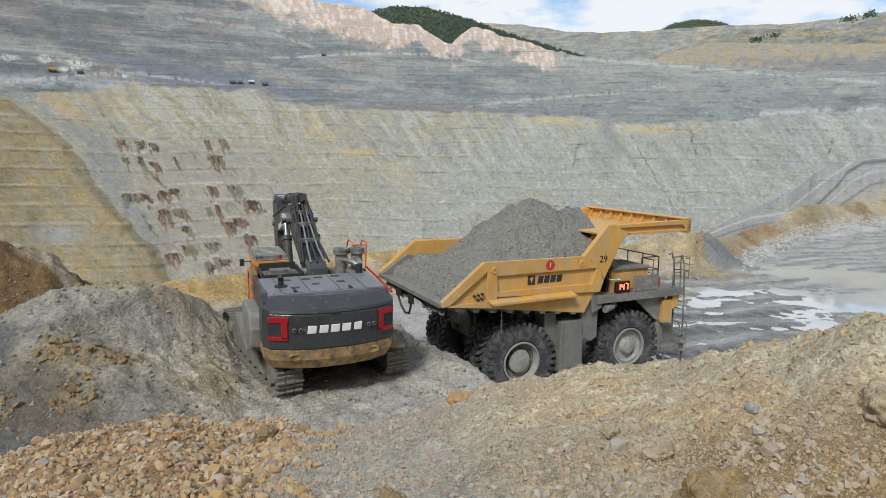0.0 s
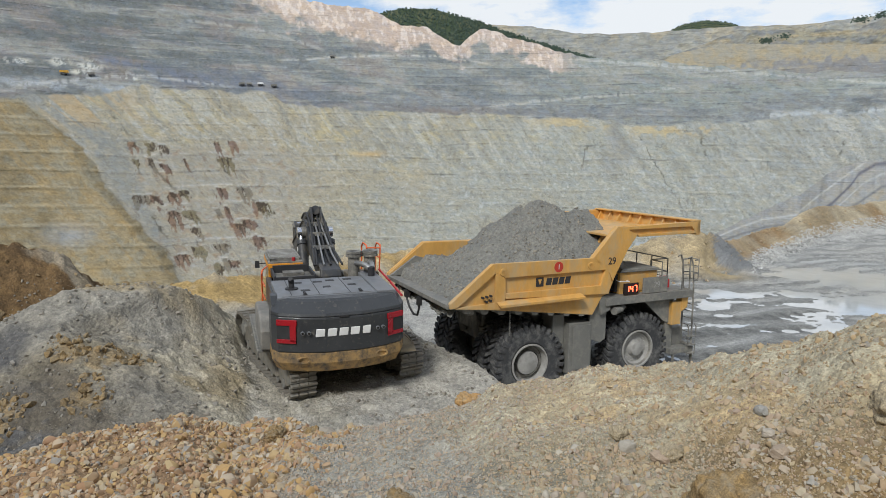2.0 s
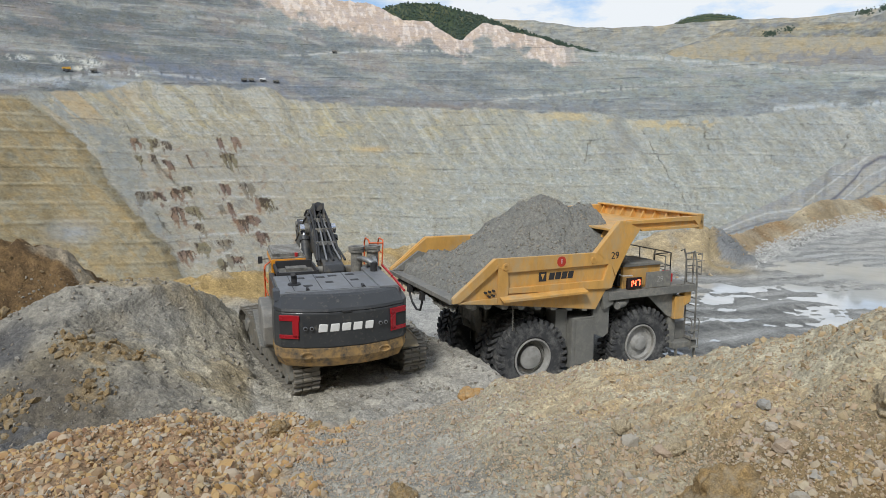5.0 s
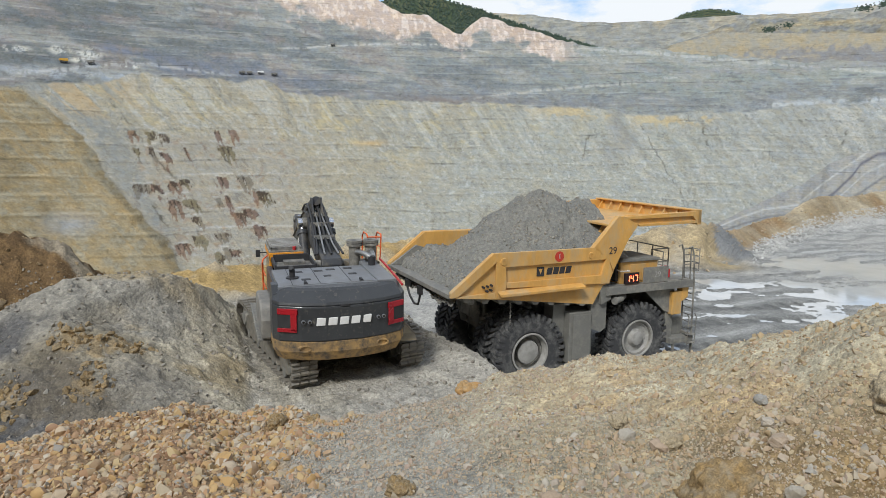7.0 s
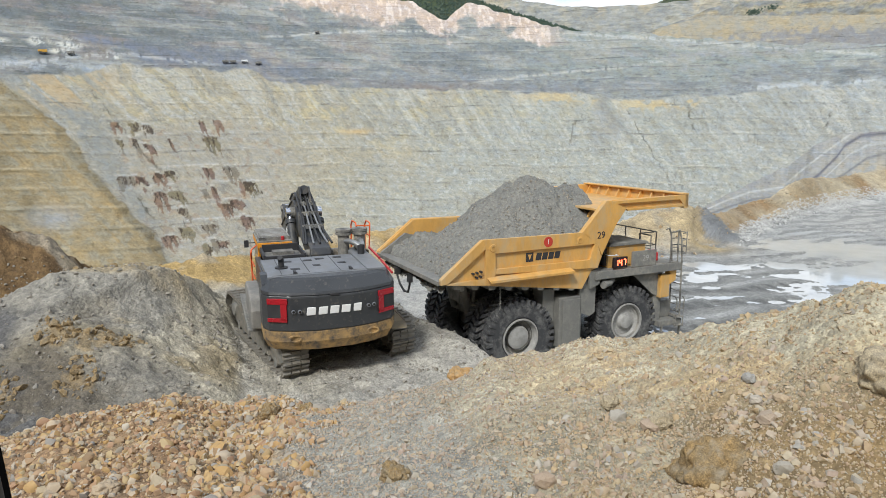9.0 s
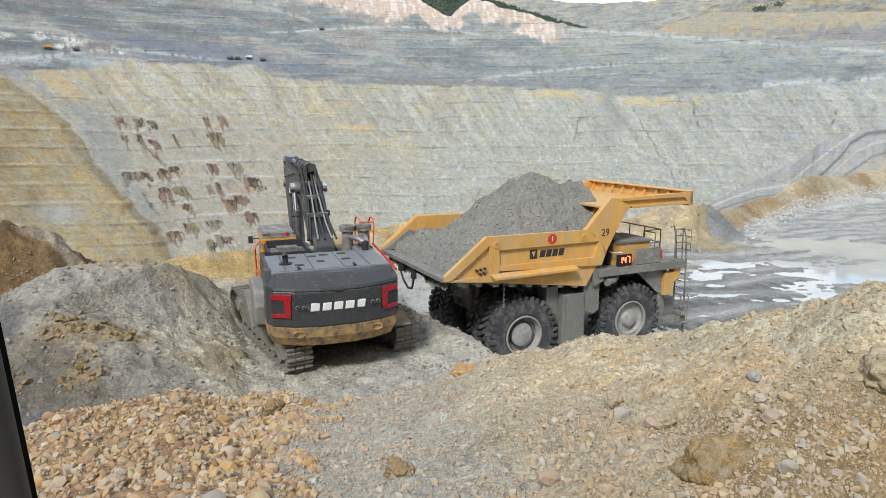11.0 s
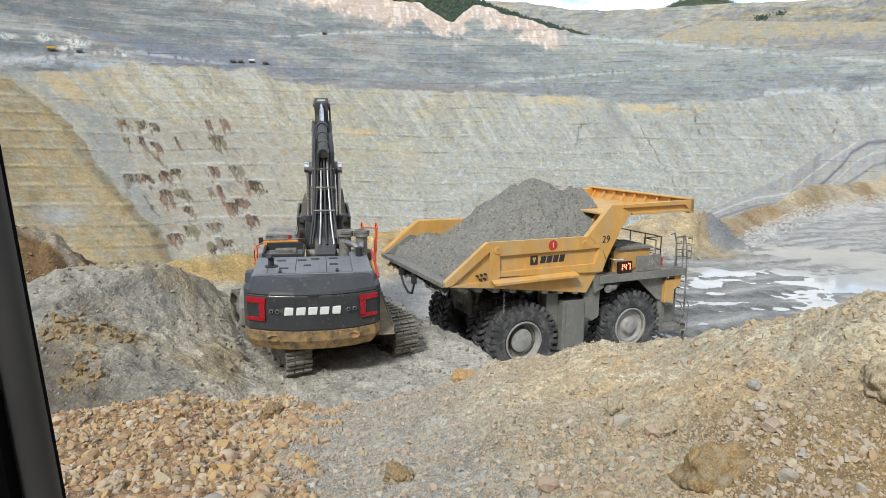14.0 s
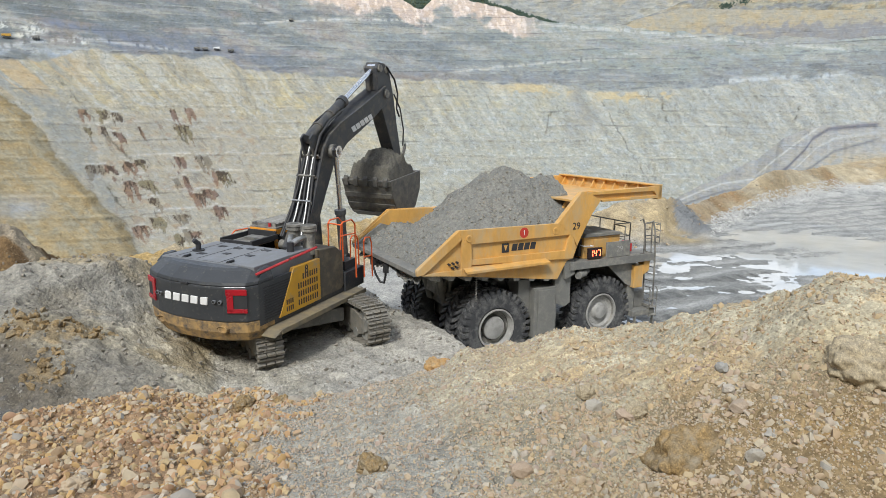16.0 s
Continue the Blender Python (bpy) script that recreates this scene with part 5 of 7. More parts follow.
# rear frame guards, lamp, mud flap plates behind the wheels
s = Solid().box(-0.9, -0.8, -0.7, 0.7, 1.75, 3.1).box(-1.2, -0.9, -0.5, 0.5, 2.2, 2.75)
part("rear_guard", s, M_DARKSTEEL, truck, bevel=0.02)
for y in (-1.55, 1.55):
    s = Solid().rod((-1.75, y, 3.12), (-1.9, y, 3.1), 0.13, 20)
    part("rear_lamp", s, M_RIM, truck, "round dusty rear lamp", smooth=True)
    s = Solid()
    for k in range(11):
        s.tube([(-0.95 + 0.02 * (k % 2), y * 1.72, 3.42 - 0.085 * k), (-0.95, y * 1.72 + 0.02, 3.38 - 0.085 * k), (-0.95 + 0.02 * (k % 2), y * 1.72, 3.34 - 0.085 * k)], 0.024, 6)
    part("chain", s, M_FRAME, truck, "hanging steel chain")

# tray
tray = part("tray", Solid().prism([(-3.14, 3.60), (-3.14, 3.70), (2.25, 3.12), (3.12, 5.2), (3.3, 5.2), (2.42, 2.93), (2.21, 2.88)], -2.68, 2.68), M_FRAME, truck, "yellow-sided tray with scraped steel floor", bevel=0.015)
OUT = [(-3.14, 3.60), (-3.13, 3.76), (-1.70, 4.88), (2.07, 4.85), (3.06, 5.89), (6.75, 5.93), (6.8, 5.55), (4.0, 5.53), (3.55, 5.1), (3.3, 4.6), (2.88, 3.59), (2.62, 3.52), (2.23, 2.90), (-1.01, 3.33), (-2.04, 3.46)]
for sgn in (-1, 1):
    part("side_wall", Solid().prism(OUT, sgn * 2.66, sgn * 2.76), M_YELLOW, tray, bevel=0.012)
    s = Solid()
    a, b = sgn * 2.755, sgn * 2.86
    s.prism([(-1.72, 4.90), (2.10, 4.87), (2.25, 4.84), (2.72, 4.44), (-1.26, 4.43), (-1.62, 4.62)], a, b)                   # top rail
    s.prism([(-1.72, 4.90), (-1.62, 4.60), (-2.92, 3.62), (-3.16, 3.60), (-3.16, 3.76)], a, b + sgn * 0.02)                # sloping tail rail
    s.prism([(-1.62, 4.62), (-1.26, 4.43), (-1.22, 3.90), (-1.30, 3.42), (-1.62, 3.44), (-1.60, 4.2)], a, b)              # rear post
    s.prism([(-2.92, 3.62), (-1.62, 3.66), (-1.62, 3.44), (-2.04, 3.48), (-3.0, 3.58)], a, b)                             # tail foot
    s.prism([(-1.22, 3.93), (2.45, 3.91), (2.62, 4.44), (2.74, 4.44), (2.92, 3.98), (2.80, 3.60), (-1.22, 3.76)], a, b)   # lower rail
    s.prism([(2.10, 4.87), (3.06, 5.89), (3.30, 5.88), (3.92, 5.56), (3.52, 5.06), (3.22, 4.52), (2.95, 4.02), (2.74, 4.42), (2.4, 4.62)], a, b)   # front post
    part("side_frame", s, M_YELLOW, tray, bevel=0.012)
    s = Solid().add([(-1.56, a, 3.72), (1.62, a, 3.76), (1.70, a, 3.60), (-1.50, a, 3.56), (-1.58, sgn * 3.08, 3.62), (1.68, sgn * 3.08, 3.64), (1.72, sgn * 3.08, 3.56), (-1.52, sgn * 3.08, 3.53)],
                    [(0, 1, 5, 4), (3, 7, 6, 2), (4, 5, 6, 7), (0, 4, 7, 3), (1, 2, 6, 5), (0, 3, 2, 1)])
    part("side_shelf", s, M_YELLOW, tray, bevel=0.01)
    s = Solid()
    s.prism([(3.25, 5.86), (6.75, 5.95), (6.80, 5.86), (6.82, 5.52), (4.0, 5.5), (3.92, 5.58), (6.55, 5.62), (6.4, 5.78), (3.5, 5.76)], a, b)
    part("canopy_beam", s, M_YELLOW, tray, bevel=0.01)
    for x, z in ((-1.99, 3.87), (-1.85, 3.89), (-1.71, 3.91), (-1.86, 3.74), (-1.72, 3.76)):
        part("drain_hole", Solid().rod((x - 0.04, sgn * 2.75, z - 0.02), (x - 0.04, sgn * 2.867, z - 0.02), 0.036, 14), M_BLACK, tray)
    for x, z in ((-1.35, 4.62), (2.0, 4.62)):
        part("lifting_eye", Solid().spin([(0.05, 0.0), (0.11, 0.0), (0.12, 0.03), (0.05, 0.03)], 18, sgn * 2.87 - 0.015, (x, z)), M_YELLOW, tray)
s = Solid().box(2.95, 6.72, -2.72, 2.72, 5.50, 5.58)
part("canopy", s, M_YELLOW, tray, bevel=0.015)
s = Solid().prism([(6.62, 5.58), (6.68, 5.97), (6.80, 5.97), (6.80, 5.46), (6.62, 5.46)], -2.86, 2.86).box(6.50, 6.82, -2.86, 2.86, 5.95, 6.0)
part("canopy_lip", s, M_YELLOW, tray, bevel=0.012)
for i in range(9):
    y = -2.5 + i * 0.625
    part("canopy_rib", Solid().prism([(6.64, 5.58), (6.40, 5.58), (6.60, 5.95), (6.66, 5.95)], y - 0.03, y + 0.03), M_YELLOW, tray)
for i in range(4):
    y = -1.8 + i * 1.2
    part("canopy_bracket", Solid().prism([(3.3, 5.52), (3.0, 5.1), (2.7, 4.4), (3.1, 4.4), (3.7, 5.52)], y - 0.05, y + 0.05), M_YELLOW, tray)
for i in range(8):
    x = -2.55 + i * 0.62
    zf = 3.63 - (x + 3.14) * 0.112
    part("floor_beam", Solid().prism([(x - 0.17, zf), (x + 0.2, zf - 0.04), (x + 0.10, zf - 0.20), (x - 0.08, zf - 0.18)], -2.74, 2.74), M_FRAME, tray, "dusty cross beam", bevel=0.01)
s = Solid().prism([(-3.2, 3.56), (-3.2, 3.70), (-2.9, 3.70), (-2.9, 3.54)], -2.72, 2.72)
part("tail_edge", s, M_FRAME, tray, "scraped steel tail edge", bevel=0.01)
for sgn in (-1, 1):
    s = Solid().prism([(-3.1, 3.72), (-1.75, 3.62), (-1.75, 4.3), (-2.1, 4.4)], sgn * 2.64, sgn * 2.5)
    part("wear_liner", s, M_FRAME, tray, "scraped bare steel liner")
s = Solid().tube([(-3.15, 0.75, 3.55), (-3.16, 0.72, 3.2), (-3.14, 0.55, 2.95), (-3.12, 0.2, 2.75), (-3.12, -0.15, 2.8), (-3.14, -0.35, 3.1), (-3.15, -0.4, 3.5)], 0.04, 8)
s.box(-3.22, -3.08, 0.66, 0.86, 3.25, 3.5).box(-3.22, -3.08, -0.48, -0.3, 3.2, 3.5)
part("hose", s, M_HOSE, tray, "black sagging hose under the tail", smooth=True)
# markings on the near side wall
s = Solid().box(-0.14, 0.14, -2.775, -2.762, 4.04, 4.34)
part("emblem_panel", s, M_BLACK, tray, "plain dark square emblem", m=pose(0.07, 0, 0.0))
part("emblem", Solid().prism([(0.0, 4.28), (0.14, 4.28), (0.07, 4.10)], -2.782, -2.774), M_YELLOW, tray)
for k in range(4):
    x = 0.30 + k * 0.245
    part("logo_bar", Solid().prism([(x, 4.07), (x + 0.2, 4.07), (x + 0.25, 4.30), (x + 0.05, 4.30)], -2.772, -2.762), M_BLACK, tray, "plain dark logo block")
part("red_disc", Solid().rod((0.72, -2.85, 4.66), (0.72, -2.872, 4.66), 0.17, 28), M_DECAL, tray, "red round painted mark")
lettering("1", 0.24, 0.004, M_WHITE, tray, pose(0.72, -2.878, 4.66, 90, 0, 0), "numeral")
lettering("29", 0.34, 0.004, M_BLACK, tray, pose(2.88, -2.867, 4.72, 90, 0, 0), "numeral")

# platforms, tanks, engine deck
s = Solid().box(2.75, 6.65, -2.78, 2.78, 3.24, 3.42).box(2.75, 6.68, -2.82, -2.76, 3.16, 3.44)
part("deck", s, M_FRAME, truck, "dusty grey checker-plate deck", bevel=0.012)
s = Solid().box(1.42, 2.36, -2.60, -1.75, 0.85, 2.62).box(1.55, 2.3, -2.64, -2.60, 0.98, 2.54).box(0.95, 1.42, -2.3, -1.7, 1.5, 2.9)
part("fuel_tank", s, M_TANK, truck, "grey dusty box tank", bevel=0.03)
s = Solid().box(0.72, 2.08, 1.75, 2.62, 1.0, 2.72)
part("hydraulic_tank", s, M_FRAME, truck, bevel=0.03)
s = Solid().prism([(2.25, 3.35), (2.95, 3.35), (2.95, 1.95), (2.72, 1.82), (2.30, 2.0)], -2.60, -2.5).prism([(2.5, 3.5), (2.95, 3.5), (3.0, 3.0), (2.6, 2.85)], -2.75, -2.45)
part("front_mud_flap", s, M_TANK, truck, "grey dusty splash plate", bevel=0.01)
part("engine_block", Solid().box(3.4, 6.3, -1.15, 1.15, 1.9, 3.24), M_DARKSTEEL, truck, bevel=0.05)
s = Solid().prism([(4.55, 3.22), (5.85, 3.22), (5.95, 2.35), (5.85, 2.2), (5.6, 2.3)], -2.55, -2.48).box(5.75, 6.1, -2.5, -1.2, 1.2, 3.2)
part("fender_panel", s, M_FRAME, truck, "grey dusty fender panel", bevel=0.01)
s = Solid().box(5.85, 6.3, -2.70, -2.3, 2.15, 3.0)
part("tool_box", s, M_YELLOW, truck, bevel=0.02)
s = Solid().prism([(6.3, 3.2), (6.62, 3.2), (6.6, 2.75), (6.3, 2.6)], -2.7, -2.4)
part("corner_panel", s, M_YELLOW, truck, bevel=0.03)
s = Solid().box(5.9, 7.0, -2.7, 2.7, 1.02, 1.24).box(6.3, 6.8, -2.3, 2.3, 1.24, 1.9).box(6.5, 6.75, -1.4, 1.4, 1.9, 3.2)
part("front_bumper", s, M_FRAME, truck, "grey dusty front bumper and grille", bevel=0.02)
for k, y in enumerate((-2.62, -2.32)):
    s = Solid().rod((3.55, y, 2.96), (3.2, y - 0.12, 2.94), 0.12, 18).rod((3.2, y - 0.12, 2.94), (3.14, y - 0.14, 2.94), 0.135, 18)
    part("exhaust_pipe", s, M_FRAME, truck, smooth=True, m=pose(0.35 * k, 0.0, 0))
cab = part("control_cabinet", Solid().box(3.62, 5.3, -2.42, -1.1, 3.42, 4.22), M_YELLOW, truck, bevel=0.02)
part("cabinet_lid", Solid().prism([(3.55, 4.2), (5.4, 4.2), (5.3, 4.3), (3.65, 4.34)], -2.5, -1.0), M_FRAME, cab, "dusty lid", bevel=0.02)
part("louvre_door", Solid().box(3.50, 3.62, -2.30, -1.3, 3.5, 4.12), M_BLACK, cab, "black louvred door")
part("cabinet_door", Solid().box(4.05, 4.75, -2.45, -2.42, 3.5, 4.1), M_YELLOW, cab, bevel=0.008)
part("grab_rail", Solid().tube([(3.45, -2.45, 3.95), (3.45, -2.6, 3.93), (3.9, -2.6, 3.9), (3.9, -2.45, 3.9)], 0.018, 6), M_WHITE, cab)
led = part("display_panel", Solid().box(3.58, 4.20, -2.74, -2.66, 3.47, 3.86), M_LEDBOX, truck, "dark framed electronic load display", bevel=0.008)
SEG = {"1": "bc", "4": "bcfg", "7": "abc", ".": "p"}
POS = {"a": (0, 1, 1), "b": (0.5, 0.5, 0), "c": (0.5, -0.5, 0), "d": (0, -1, 1), "e": (-0.5, -0.5, 0), "f": (-0.5, 0.5, 0), "g": (0, 0, 1)}
for k, ch in enumerate("147"):
    for q in SEG[ch]:
        px, pz, flat_bar = POS[q]
        cx, cz = 3.71 + k * 0.175 + px * 0.105, 3.665 + pz * 0.11
        hx, hz = (0.045, 0.016) if flat_bar else (0.016, 0.045)
        part("digit_bar", Solid().box(cx - hx, cx + hx, -2.752, -2.738, cz - hz, cz + hz), M_LED, led, "glowing red digit segment")
s = Solid().box(4.36, 5.48, -2.79, -2.74, 3.46, 4.02)
plate = part("side_plate", s, M_FRAME, truck, "grey steel plate", bevel=0.008)
lettering("29", 0.30, 0.003, M_RIM, plate, pose(4.98, -2.795, 3.74, 90, 0, 0), "numeral")


def railing(name, pts, parent, material, r=0.022, posts=True, mid=0.5, height=1.0):
    for a, b in zip(pts[:-1], pts[1:]):
        s = Solid().rod((a[0], a[1], a[2] + height), (b[0], b[1], b[2] + height), r, 8)
        part("top_rail", s, material, parent)
        if mid:
            part("middle_rail", Solid().rod((a[0], a[1], a[2] + height * mid), (b[0], b[1], b[2] + height * mid), r * 0.8, 8), material, parent)
    if posts:
        for p in pts:
            part("rail_post", Solid().rod(p, (p[0], p[1], p[2] + height), r, 8), material, parent)


rail = part("handrail", Solid().box(6.54, 6.62, -1.6, 2.7, 3.42, 3.46), M_DARKSTEEL, truck, "thin dark steel handrail")
railing("handrail", [(6.58, -1.6 + k * 0.86, 3.42) for k in range(6)], rail, M_DARKSTEEL)
rail = part("handrail", Solid().box(5.4, 6.6, -2.72, -2.66, 3.42, 3.46), M_DARKSTEEL, truck, "thin dark steel handrail")
railing("handrail", [(5.75, -2.2, 3.42), (5.75, -1.6, 3.42), (6.58, -1.6, 3.42)], rail, M_DARKSTEEL)
railing("handrail", [(6.25, -2.70, 3.42), (6.62, -2.70, 3.42)], rail, M_DARKSTEEL, height=1.15)
lad = part("ladder", Solid().box(6.72, 6.86, -2.76, -2.2, 1.3, 1.38), M_DARKSTEEL, truck, "black steel access ladder")
for y in (-2.74, -2.24):
    part("stringer", Solid().tube([(6.84, y, 1.3), (6.80, y, 3.4), (6.72, y, 4.3), (6.6, y, 4.65), (6.45, y, 4.6)], 0.03, 8), M_DARKSTEEL, lad)
for k in range(8):
    part("rung", Solid().rod((6.82, -2.74, 1.5 + k * 0.27), (6.82, -2.24, 1.5 + k * 0.27), 0.018, 6), M_DARKSTEEL, lad)
for k in range(4):
    z = 3.75 + 0.25 * k
    part("ladder_hoop", Solid().tube([(6.78, -2.74, z), (7.02, -2.70, z), (7.10, -2.49, z), (7.02, -2.28, z), (6.78, -2.24, z)], 0.02, 6), M_DARKSTEEL, lad)
for y in (-2.70, -2.28):
    part("hoop_strap", Solid().rod((7.02, y, 3.7), (7.02, y, 4.55), 0.016, 6), M_DARKSTEEL, lad)
for x, z0, z1 in ((6.98, 0.95, 2.0), (6.62, 0.95, 2.0)):
    part("lower_stile", Solid().tube([(x, -2.78, z0), (x, -2.80, z1), (x - 0.05, -2.76, z1 + 0.12)], 0.022, 6), M_DARKSTEEL, lad)
for k in range(3):
    part("tread", Solid().box(6.62, 6.98, -2.82, -2.66, 1.0 + 0.32 * k, 1.03 + 0.32 * k), M_DARKSTEEL, lad)
for x in (6.05, 6.95):
    part("step_leg", Solid().box(x - 0.03, x + 0.03, -2.7, -2.62, 0.5, 1.1), M_DARKSTEEL, lad)
part("fire_extinguisher", Solid().rod((6.2, -1.9, 3.45), (6.2, -1.9, 3.82), 0.075, 14).rod((6.0, -1.9, 3.45), (6.0, -1.9, 3.82), 0.075, 14).rod((6.1, -2.15, 3.45), (6.1, -2.15, 3.75), 0.06, 14), M_REDPAINT, truck, "red cylinders on the deck", smooth=True)

# ore in the tray
lu, lv_ = np.meshgrid(np.linspace(-3.05, 3.75, 260), np.linspace(-2.62, 2.62, 200))
peak = np.maximum(6.72 - np.hypot((lu - 1.95) * 0.64, (lv_ - 0.1) * 0.86), 6.35 - np.hypot((lu - 3.2) * 0.45, (lv_ + 0.2) * 0.74))
peak = np.maximum(peak, 6.35 - np.hypot((lu - 1.05) * 0.66, (lv_ - 0.2) * 0.86))
peak = peak - 0.12 * np.exp(-((peak - 6.7) / 0.15) ** 2)
rail_z = np.where(lu < -1.7, 3.78 + (lu + 3.1) * 0.45, 4.55)
rail_z = np.where(lu > 2.1, 4.55 + (lu - 2.1) * 0.75, rail_z)
lz = np.maximum(peak, 3.80 - (lu + 3.14) * 0.108)
lz = np.maximum(lz, np.minimum(4.35, 3.86 + 0.45 * np.clip(lu + 2.6, -1, 9)))
lz = lz + 0.22 * fbm(lu * 1.3, lv_ * 1.3, 5, 303) + 0.10 * fbm(lu * 6, lv_ * 6, 4, 305)
lz = lz - 0.5 * step(-2.55, -3.05, lu + 0.25 * fbm(lv_ * 1.5, lv_ * 0, 4, 307))
cs, sn = math.cos(radians(TRUCK[3])), math.sin(radians(TRUCK[3]))
sheet("ore_heap", np.stack([TRUCK[0] + lu * cs - lv_ * sn, TRUCK[1] + lu * sn + lv_ * cs, lz], -1), None, M_LOAD, "heaped dark grey crushed ore filling the truck's tray", "ore", kind="stuff")

pick = np.random.RandomState(8).randint(0, lz.size, 3200)
LOAD_SPOTS = [(TRUCK[0] + lu.flat[i] * cs - lv_.flat[i] * sn, TRUCK[1] + lu.flat[i] * sn + lv_.flat[i] * cs, lz.flat[i]) for i in pick]

# ---------------------------------------------------------------- excavator
DM = pose(DIGGER[0], DIGGER[1], DIGGER[2], 1.83, 0.48, 0)
digger = thing("excavator", "large charcoal and yellow crawler excavator, muddy, loading the truck", "excavator", m=DM)
CM = pose(0, 0, 0, 0, 0, 90 + DIGGER[3])

# undercarriage: x ahead, y left
under = part("undercarriage", Solid().box(-1.7, 1.7, -1.3, 1.3, 0.55, 1.0).rod((0, 0, 0.9), (0, 0, 1.32), 1.05, 32), M_FRAME, digger, "muddy steel undercarriage frame", bevel=0.03, m=CM)


def shoe_mesh():
    s = Solid().box(-0.135, 0.125, -0.375, 0.375, 0.0, 0.04)
    for y0, y1 in ((-0.375, -0.15), (-0.11, 0.11), (0.15, 0.375)):
        s.box(-0.135, -0.075, y0, y1, -0.085, 0.0).box(0.0, 0.05, y0, y1, -0.06, 0.0)
    for y in (-0.17, 0.17):
        s.box(0.07, 0.115, y - 0.035, y + 0.035, -0.02, 0.0)
    return s.mesh("track_shoe")


SHOE = shoe_mesh()
CX, CR, NS = 2.56, 0.60, 48
straight, arc = 2 * CX, math.pi * CR
loop = 2 * straight + 2 * arc


def on_loop(d):
    d %= loop
    if d < straight:
        return -CX + d, 0.0, 0.0
    d -= straight
    if d < arc:
        a = d / CR
        return CX + CR * math.sin(a), CR - CR * math.cos(a), a
    d -= arc
    if d < straight:
        sag = 0.05 * math.sin(math.pi * d / straight)
        return CX - d, 2 * CR - sag, math.pi
    a = (d - straight) / CR
    return -CX - CR * math.sin(a), CR + CR * math.cos(a), math.pi + a


for y in (-1.71, 1.71):
    sgn = 1 if y > 0 else -1
    s = Solid().prism([(-2.5, 0.35), (-2.2, 0.25), (2.2, 0.25), (2.5, 0.35), (2.55, 0.75), (1.9, 0.98), (-1.9, 0.98), (-2.55, 0.75)], y - 0.22, y + 0.22)
    s.prism([(-1.6, 0.35), (1.6, 0.35), (1.2, 0.9), (-1.2, 0.9)], y + sgn * 0.2, y + sgn * 0.33)
    s.box(-0.9, 0.9, min(0, y), max(0, y), 0.5, 0.88)
    track = part("crawler_track", s, M_TRACK, digger, "muddy crawler track frame", bevel=0.02, m=CM @ pose(-0.16, 0, 0))
    for k in range(NS):
        x, z, a = on_loop((k + 0.3) * loop / NS)
        part("track_shoe", SHOE, M_TRACK, track, m=pose(x, y, z + 0.06, 0, -math.degrees(a), 0))
    for x, kind in ((-CX, "sprocket"), (CX, "idler")):
        q = Solid().spin([(0.0, -0.2), (0.22, -0.22), (0.25, -0.16), (0.45, -0.14), (0.5, -0.17), (0.54, -0.1), (0.54, 0.1), (0.5, 0.17), (0.45, 0.14), (0.25, 0.16), (0.22, 0.26), (0.0, 0.28)] if sgn > 0 else
                         [(0.0, 0.2), (0.22, 0.22), (0.25, 0.16), (0.45, 0.14), (0.5, 0.17), (0.54, 0.1), (0.54, -0.1), (0.5, -0.17), (0.45, -0.14), (0.25, -0.16), (0.22, -0.26), (0.0, -0.28)], 32, y, (x, 0.66))
        part(kind, q, M_FRAME, track, smooth=True)
    for k in range(8):
        x = -2.0 + k * 0.57
        part("roller", Solid().rod((x, y - 0.24, 0.27), (x, y + 0.24, 0.27), 0.16, 14), M_FRAME, track)

# house: everything that slews
UX = Solid()
UX.box(-3.0, 2.3, -0.75, 0.75, 1.33, 1.75).box(-3.2, 1.9, -1.68, 1.6, 1.36, 1.52).rod((0, 0, 1.28), (0, 0, 1.4), 1.0, 32)
house = part("house", UX, M_CHAR, digger, "slewing platform", bevel=0.02)


def outline(ix=0.0, iy=0.0):
    pts = [(-2.9, 1.7), (-3.55, 1.7), (-3.86, 1.56), (-4.12, 1.05), (-4.26, 0.45), (-4.26, -0.45), (-4.12, -1.05), (-3.86, -1.56), (-3.55, -1.7), (-2.9, -1.7)]
    return [(x + (ix if x < -3 else 0), y * (1 - iy / 1.7)) for x, y in pts]


def ringz(z, ix=0.0, iy=0.0):
    return [(x, y, z) for x, y in outline(ix, iy)]


part("counterweight", Solid().loft([ringz(1.70), ringz(1.74, -0.015), ringz(2.62, -0.015), ringz(2.68, 0.0)]), M_CHAR, house, "charcoal counterweight, scuffed", bevel=0.02)
part("counterweight_base", Solid().loft([ringz(1.02, 0.42, 0.35), ringz(1.12, 0.16, 0.12), ringz(1.40, 0.02, 0.01), ringz(1.69, 0.0)]), M_MUDDY, house, "mud-stained lower counterweight", bevel=0.02)
part("rear_hood", Solid().loft([ringz(2.69, -0.02), ringz(2.78, 0.02), ringz(3.02, 0.36, 0.10), ringz(3.07, 0.48, 0.16)]), M_CHAR, house, bevel=0.025)
s = Solid().box(-3.45, -1.25, -1.02, 1.52, 2.6, 3.085).box(-3.45, -0.72, -1.52, -1.02, 2.6, 3.12)
part("hood_top", s, M_HOODTOP, house, "grey dusty engine hood panel", bevel=0.02)
for y in (-0.35, 0.45, 1.15):
    part("hood_seam", Solid().box(-3.3, -1.3, y - 0.008, y + 0.008, 3.085, 3.092), M_BLACK, house)
part("hood_rib", Solid().box(-3.38, -3.32, -1.4, 1.4, 3.08, 3.10), M_HOODTOP, house)
